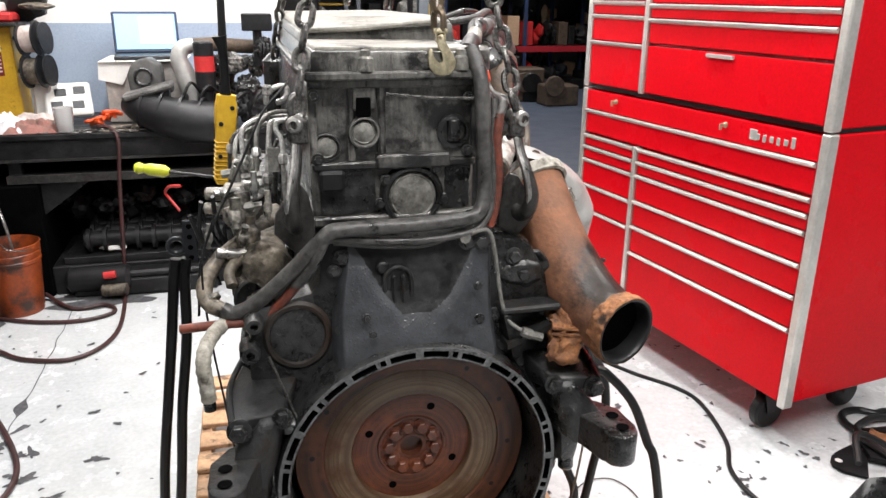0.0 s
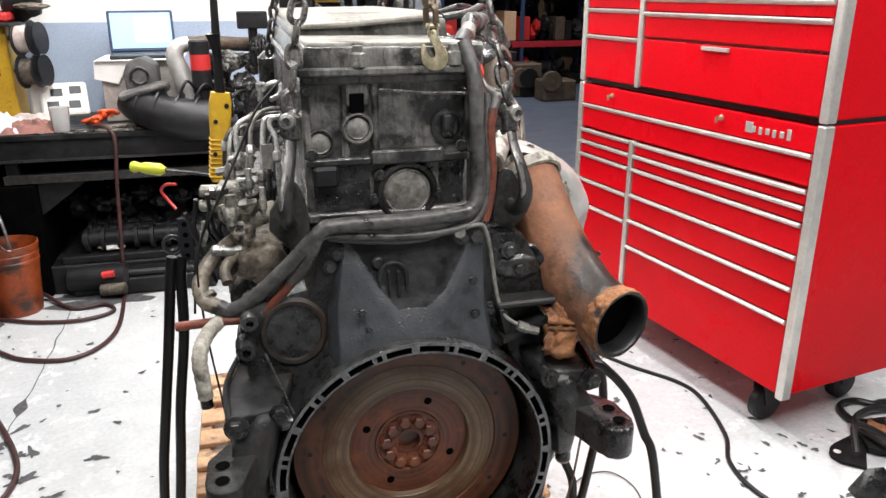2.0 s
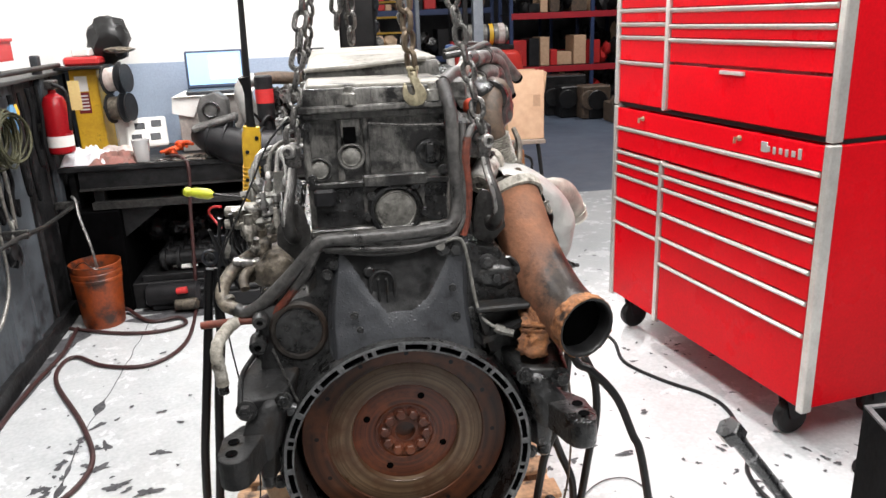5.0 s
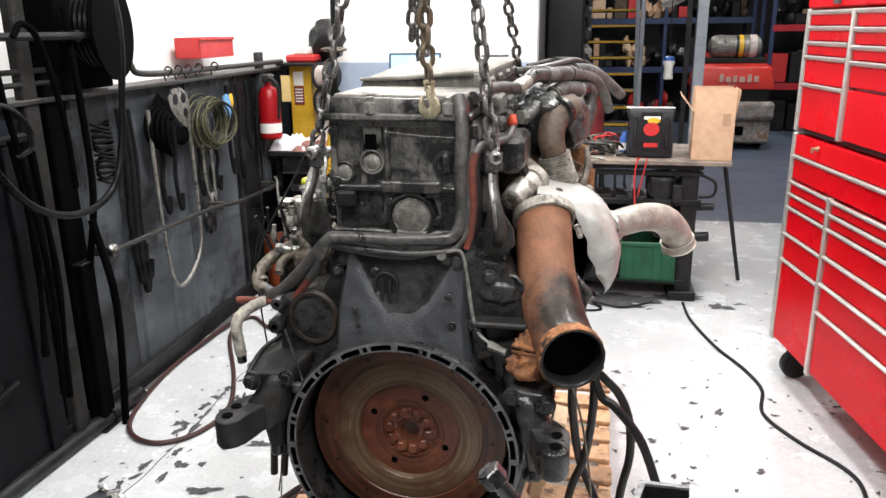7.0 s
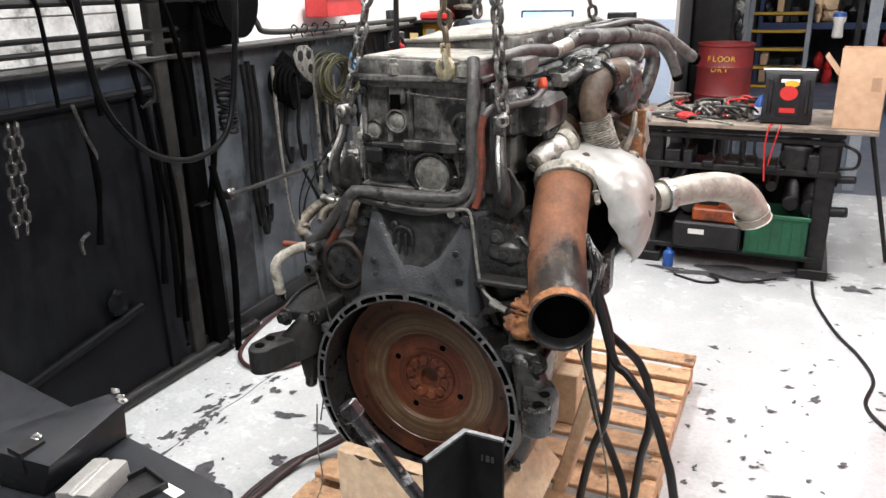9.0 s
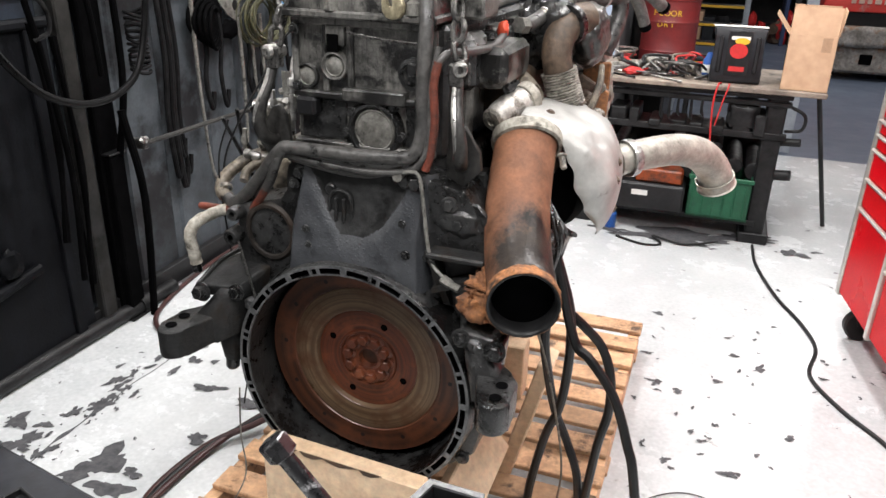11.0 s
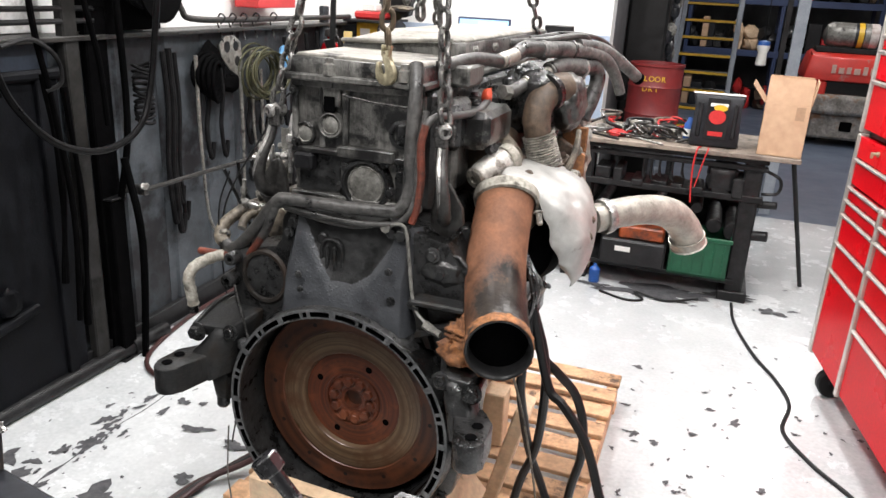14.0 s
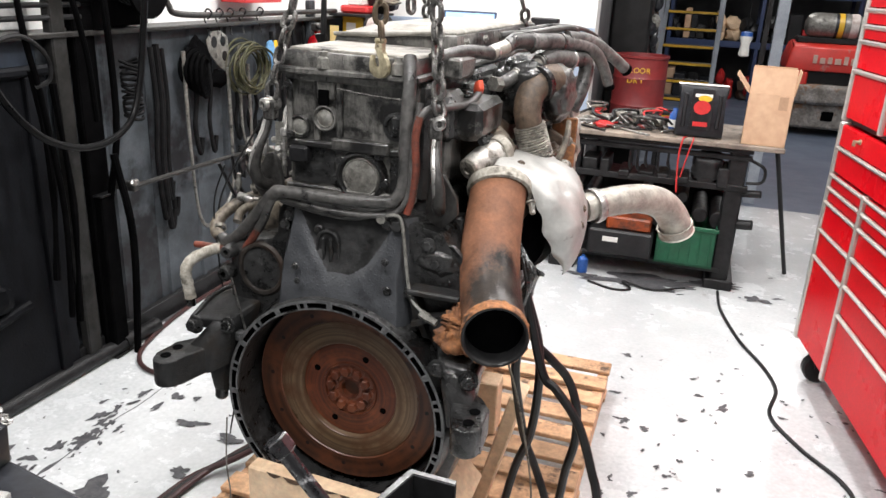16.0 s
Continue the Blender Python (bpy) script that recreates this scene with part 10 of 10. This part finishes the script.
for i in range(22):
    part("hung_part", lump(B(), (0.3 + 0.02 * rnd.random(), 4.65 + 0.6 * rnd.random(), 1.0 + 0.9 * rnd.random()), (0.04, 0.06, 0.06), 60 + i, 0.3, 2), M_DARKGREY if i % 3 else M_PLUG, rk)

# forklift-like red machine and silver tank
rm = thing("red_machine", pose(2.9, 9.3, 0), "worn red machine body with grey base in the storage area", "machine")
M_WORNRED = mat("worn_red_paint", (0.62, 0.035, 0.025), (0.46, 0.028, 0.02), 4, (0.3, 0.55), dirt=(0.3, 0.2, 0.17), dirt_at=0.66, dirt_scale=5)
M_SCABBY = mat("scabby_grey_casting", (0.3, 0.28, 0.26), (0.13, 0.115, 0.1), 7, (0.6, 0.85), bump=0.6, mottle=0.4, dirt=(0.2, 0.1, 0.05), dirt_at=0.58, dirt_scale=6)
bm = hull(B(), [(1.69, 9.2, 0.8), (2.7, 9.2, 0.8), (1.74, 9.25, 1.1), (2.66, 9.25, 1.1), (1.78, 9.4, 1.13), (2.62, 9.4, 1.13), (1.69, 10.2, 0.8), (2.7, 10.2, 0.8), (1.78, 10.2, 1.13), (2.62, 10.2, 1.13)])
part("hood", soften(bm, 0.03), M_WORNRED, rm)
part("side_cheek", box(B(), 1.72, 1.98, 9.22, 10.1, 0.58, 0.8, 0.02), M_WORNRED, rm, "red side cheek under the hood")
# solid black box stands for the shaded gap under the hood
part("grille_gap", box(B(), 1.98, 2.66, 9.3, 10.1, 0.64, 0.8, 0.005), M_BLACK, rm, "black filler put in for the shaded gap under the hood")
bm = box(B(), 1.84, 2.72, 9.16, 10.1, 0.4, 0.64, 0.03)
part("counterweight", crust(bm, 0.012, 9, 4), M_SCABBY, rm, "scabby grey and rusty cast counterweight", angle=60)
part("lower_casting", box(B(), 1.86, 2.7, 9.22, 10.1, 0.09, 0.4, 0.03), M_SCABBY, rm)
part("tow_hole", box(B(), 2.22, 2.36, 9.205, 9.222, 0.2, 0.32, 0.01), M_TANK, rm)
for x in (1.95, 2.6):
    part("wheel", cyl(B(), (x - 0.09, 9.6, 0.2), (x + 0.09, 9.6, 0.2), 0.2, 22, bev=0.03), M_BLACK, rm)
M_DULLPAINT = mat("dull_letter_paint", (0.55, 0.4, 0.34), (0.45, 0.27, 0.22), 8, (0.5, 0.7))
for k, (dx, w, h) in enumerate(((0.0, 0.05, 0.1), (0.08, 0.06, 0.07), (0.17, 0.05, 0.08), (0.25, 0.07, 0.07), (0.35, 0.05, 0.1), (0.43, 0.06, 0.08))):
    part("hood_lettering", box(B(), 2.0 + dx, 2.0 + dx + w, 9.2, 9.212, 0.9, 0.9 + h, 0.002, pose(0, 0, 0)), M_DULLPAINT, rm)
tnk = thing("gas_tank", pose(2.2, 9.6, 1.13), "dull grey gas cylinder lying on a dark cradle", "tank")
bm = lathe(B(), [(0.05, 0), (0.12, 0.03), (0.15, 0.09), (0.154, 0.2), (0.15, 0.21), (0.15, 0.44), (0.154, 0.45), (0.15, 0.58), (0.12, 0.65), (0.05, 0.68)], Matrix.Translation((1.86, 9.5, 1.345)) @ frame_from((1, 0, 0)), 28)
part("cylinder", bm, M_PLUG, tnk)
part("tank_band", lathe(B(), [(0.1525, 0), (0.1525, 0.13)], Matrix.Translation((2.2, 9.5, 1.345)) @ frame_from((1, 0, 0)), 26, close=False), M_DARKGREY, tnk)
part("tank_mark", lathe(B(), [(0.1545, 0), (0.1545, 0.06)], Matrix.Translation((2.235, 9.5, 1.345)) @ frame_from((1, 0, 0)), 26, close=False), M_YELLOW, tnk)
part("tank_label", lathe(B(), [(0.1545, 0), (0.1545, 0.09)], Matrix.Translation((2.37, 9.5, 1.345)) @ frame_from((1, 0, 0)), 26, close=False), M_RAG, tnk)
part("cradle", box(B(), 1.8, 2.6, 9.4, 9.75, 1.131, 1.2, 0.01), M_BENCH, tnk)

# pallet racking with red beams and dark stock
M_BEAM = mat("red_rack_beam", (0.4, 0.02, 0.03), (0.32, 0.015, 0.025), 3, (0.35, 0.5), bump=0.05)
M_UPR = mat("blue_rack_upright", (0.03, 0.05, 0.12), (0.02, 0.035, 0.09), 3, (0.35, 0.5), bump=0.05)
STOCK = [M_BENCH, M_CARD, M_IRON, M_DARKGREY, M_BLACK, M_TURBO, M_BENCH, M_REDPL, M_WOOD, M_BLACKPL]


def rack(x0, x1, y, levels, seed, beam=None):
    rnd = random.Random(seed)
    rk = thing("pallet_rack", pose((x0 + x1) / 2, y, 0), "blue and red pallet racking loaded with dark engine parts", "rack", "storage racks")
    n = max(1, round((x1 - x0) / 1.4))
    for i in range(n + 1):
        x = x0 + (x1 - x0) * i / n
        for yy in (y, y + 0.8):
            part("upright", box(B(), x - 0.03, x + 0.03, yy - 0.03, yy + 0.03, 0, 3.2, 0.004), M_UPR, rk)
    for z in levels:
        part("beam", box(B(), x0, x1, y - 0.035, y - 0.031 + 0.04, z - 0.1, z, 0.004), beam or M_BEAM, rk)
        part("deck", box(B(), x0, x1, y + 0.02, y + 0.8, z - 0.03, z - 0.005, 0.002), M_BENCH, rk)
    for z in [0.0] + list(levels):
        x = x0 + 0.05
        while x < x1 - 0.15:
            w, h, mm = rnd.uniform(0.1, 0.32), rnd.uniform(0.12, 0.5), rnd.choice(STOCK)
            bm = B()
            if rnd.random() < 0.45:
                box(bm, x, x + w * 0.9, y + 0.02 + rnd.random() * 0.15, y + 0.6, z + 0.002, z + h, 0.01)
                solo("stock_box", bm, mm, "dark box of stock on the rack" if mm != M_CARD else "brown cardboard box of stock on the rack", "box", "stock on the racks")
            else:
                for k in range(3):
                    lump(bm, (x + w * rnd.random(), y + 0.15 + 0.2 * rnd.random(), z + 0.09 + h * 0.3 * k), (w * 0.45, 0.14, 0.09 + h * 0.12), seed + k + int(x * 90), 0.45, 2)
                solo("stock_part", bm, mm, "dark greasy engine part stored on the rack", "engine part", "stock on the racks")
            x += w


rack(0.1, 2.9, 12.2, (0.95, 1.75, 2.5), 1, M_UPR)
rack(3.0, 8.6, 11.2, (0.75, 1.62, 2.4), 2)
rack(4.4, 8.8, 13.6, (0.9, 1.7, 2.5), 3)
for i in range(9):
    bm = B()
    x, y = rnd.uniform(3.3, 6.5), rnd.uniform(9.3, 10.8)
    box(bm, x, x + rnd.uniform(0.3, 0.7), y, y + 0.4, 0, rnd.uniform(0.25, 0.8), 0.02)
    cyl(bm, (x + 0.1, y, 0.3), (x + 0.1, y - 0.08, 0.3), 0.15, 16, bev=0.01)
    solo("stored_engine", bm, rnd.choice([M_BENCH, M_IRON, M_TURBO, M_BLACK]), "dark greasy unit standing on the storage floor", "engine part", "units on the storage floor")
fn = thing("work_lamp", pose(1.01, 5.4, 1.38), "pale plastic work lamp with a blue cap hanging on its cord", "lamp")
part("lamp_body", lathe(B(), [(0.03, 0), (0.042, 0.01), (0.035, 0.1), (0.05, 0.14), (0.05, 0.16)], pose(1.01, 5.4, 1.18), 16), M_WHITE, fn)
part("cap", lathe(B(), [(0.05, 0.161), (0.045, 0.19), (0.01, 0.2), (0, 0.2)], pose(1.01, 5.4, 1.18), 16), M_BLUE, fn, "blue cap")
part("cord", cyl(B(), (1.01, 5.4, 1.375), (1.0, 5.42, CEIL), 0.005, 6), M_BLACK, fn)
cl = thing("clamp_lamp", pose(1.03, 5.4, 1.95), "white metal lamp shade hanging by the column", "lamp")
part("shade", lathe(B(), [(0.03, 0.12), (0.05, 0.11), (0.11, 0.0), (0.105, 0.0), (0.045, 0.1)], Matrix.Translation((1.02, 5.4, 1.82)) @ frame_from((-0.3, 0.3, 1)), 24, close=False), M_WHITE, cl)
part("cord", cyl(B(), (1.0, 5.43, 1.93), (0.98, 5.45, CEIL), 0.005, 6), M_BLACK, cl)

# black bracket parts on the floor past the cabinet
bp = thing("mounting_bracket", pose(1.8, 0.45, 0), "black cast bracket with cables lying on the floor", "bracket")
bm = B()
hull(bm, [(1.55, 0.4, 0.0), (1.68, 0.36, 0.0), (1.6, 0.44, 0.09), (1.66, 0.42, 0.1), (1.72, 0.48, 0.02), (1.56, 0.46, 0.0)])
soften(bm, 0.008)
part("casting", bm, M_IRON, bp)
part("cable", tube(B(), [(1.62, 0.5, 0.1), (1.7, 0.6, 0.14), (1.8, 0.55, 0.1), (1.9, 0.5, 0.02), (1.75, 0.4, 0.015), (1.9, 0.3, 0.015)], 0.012, 8), M_BLACK, bp)
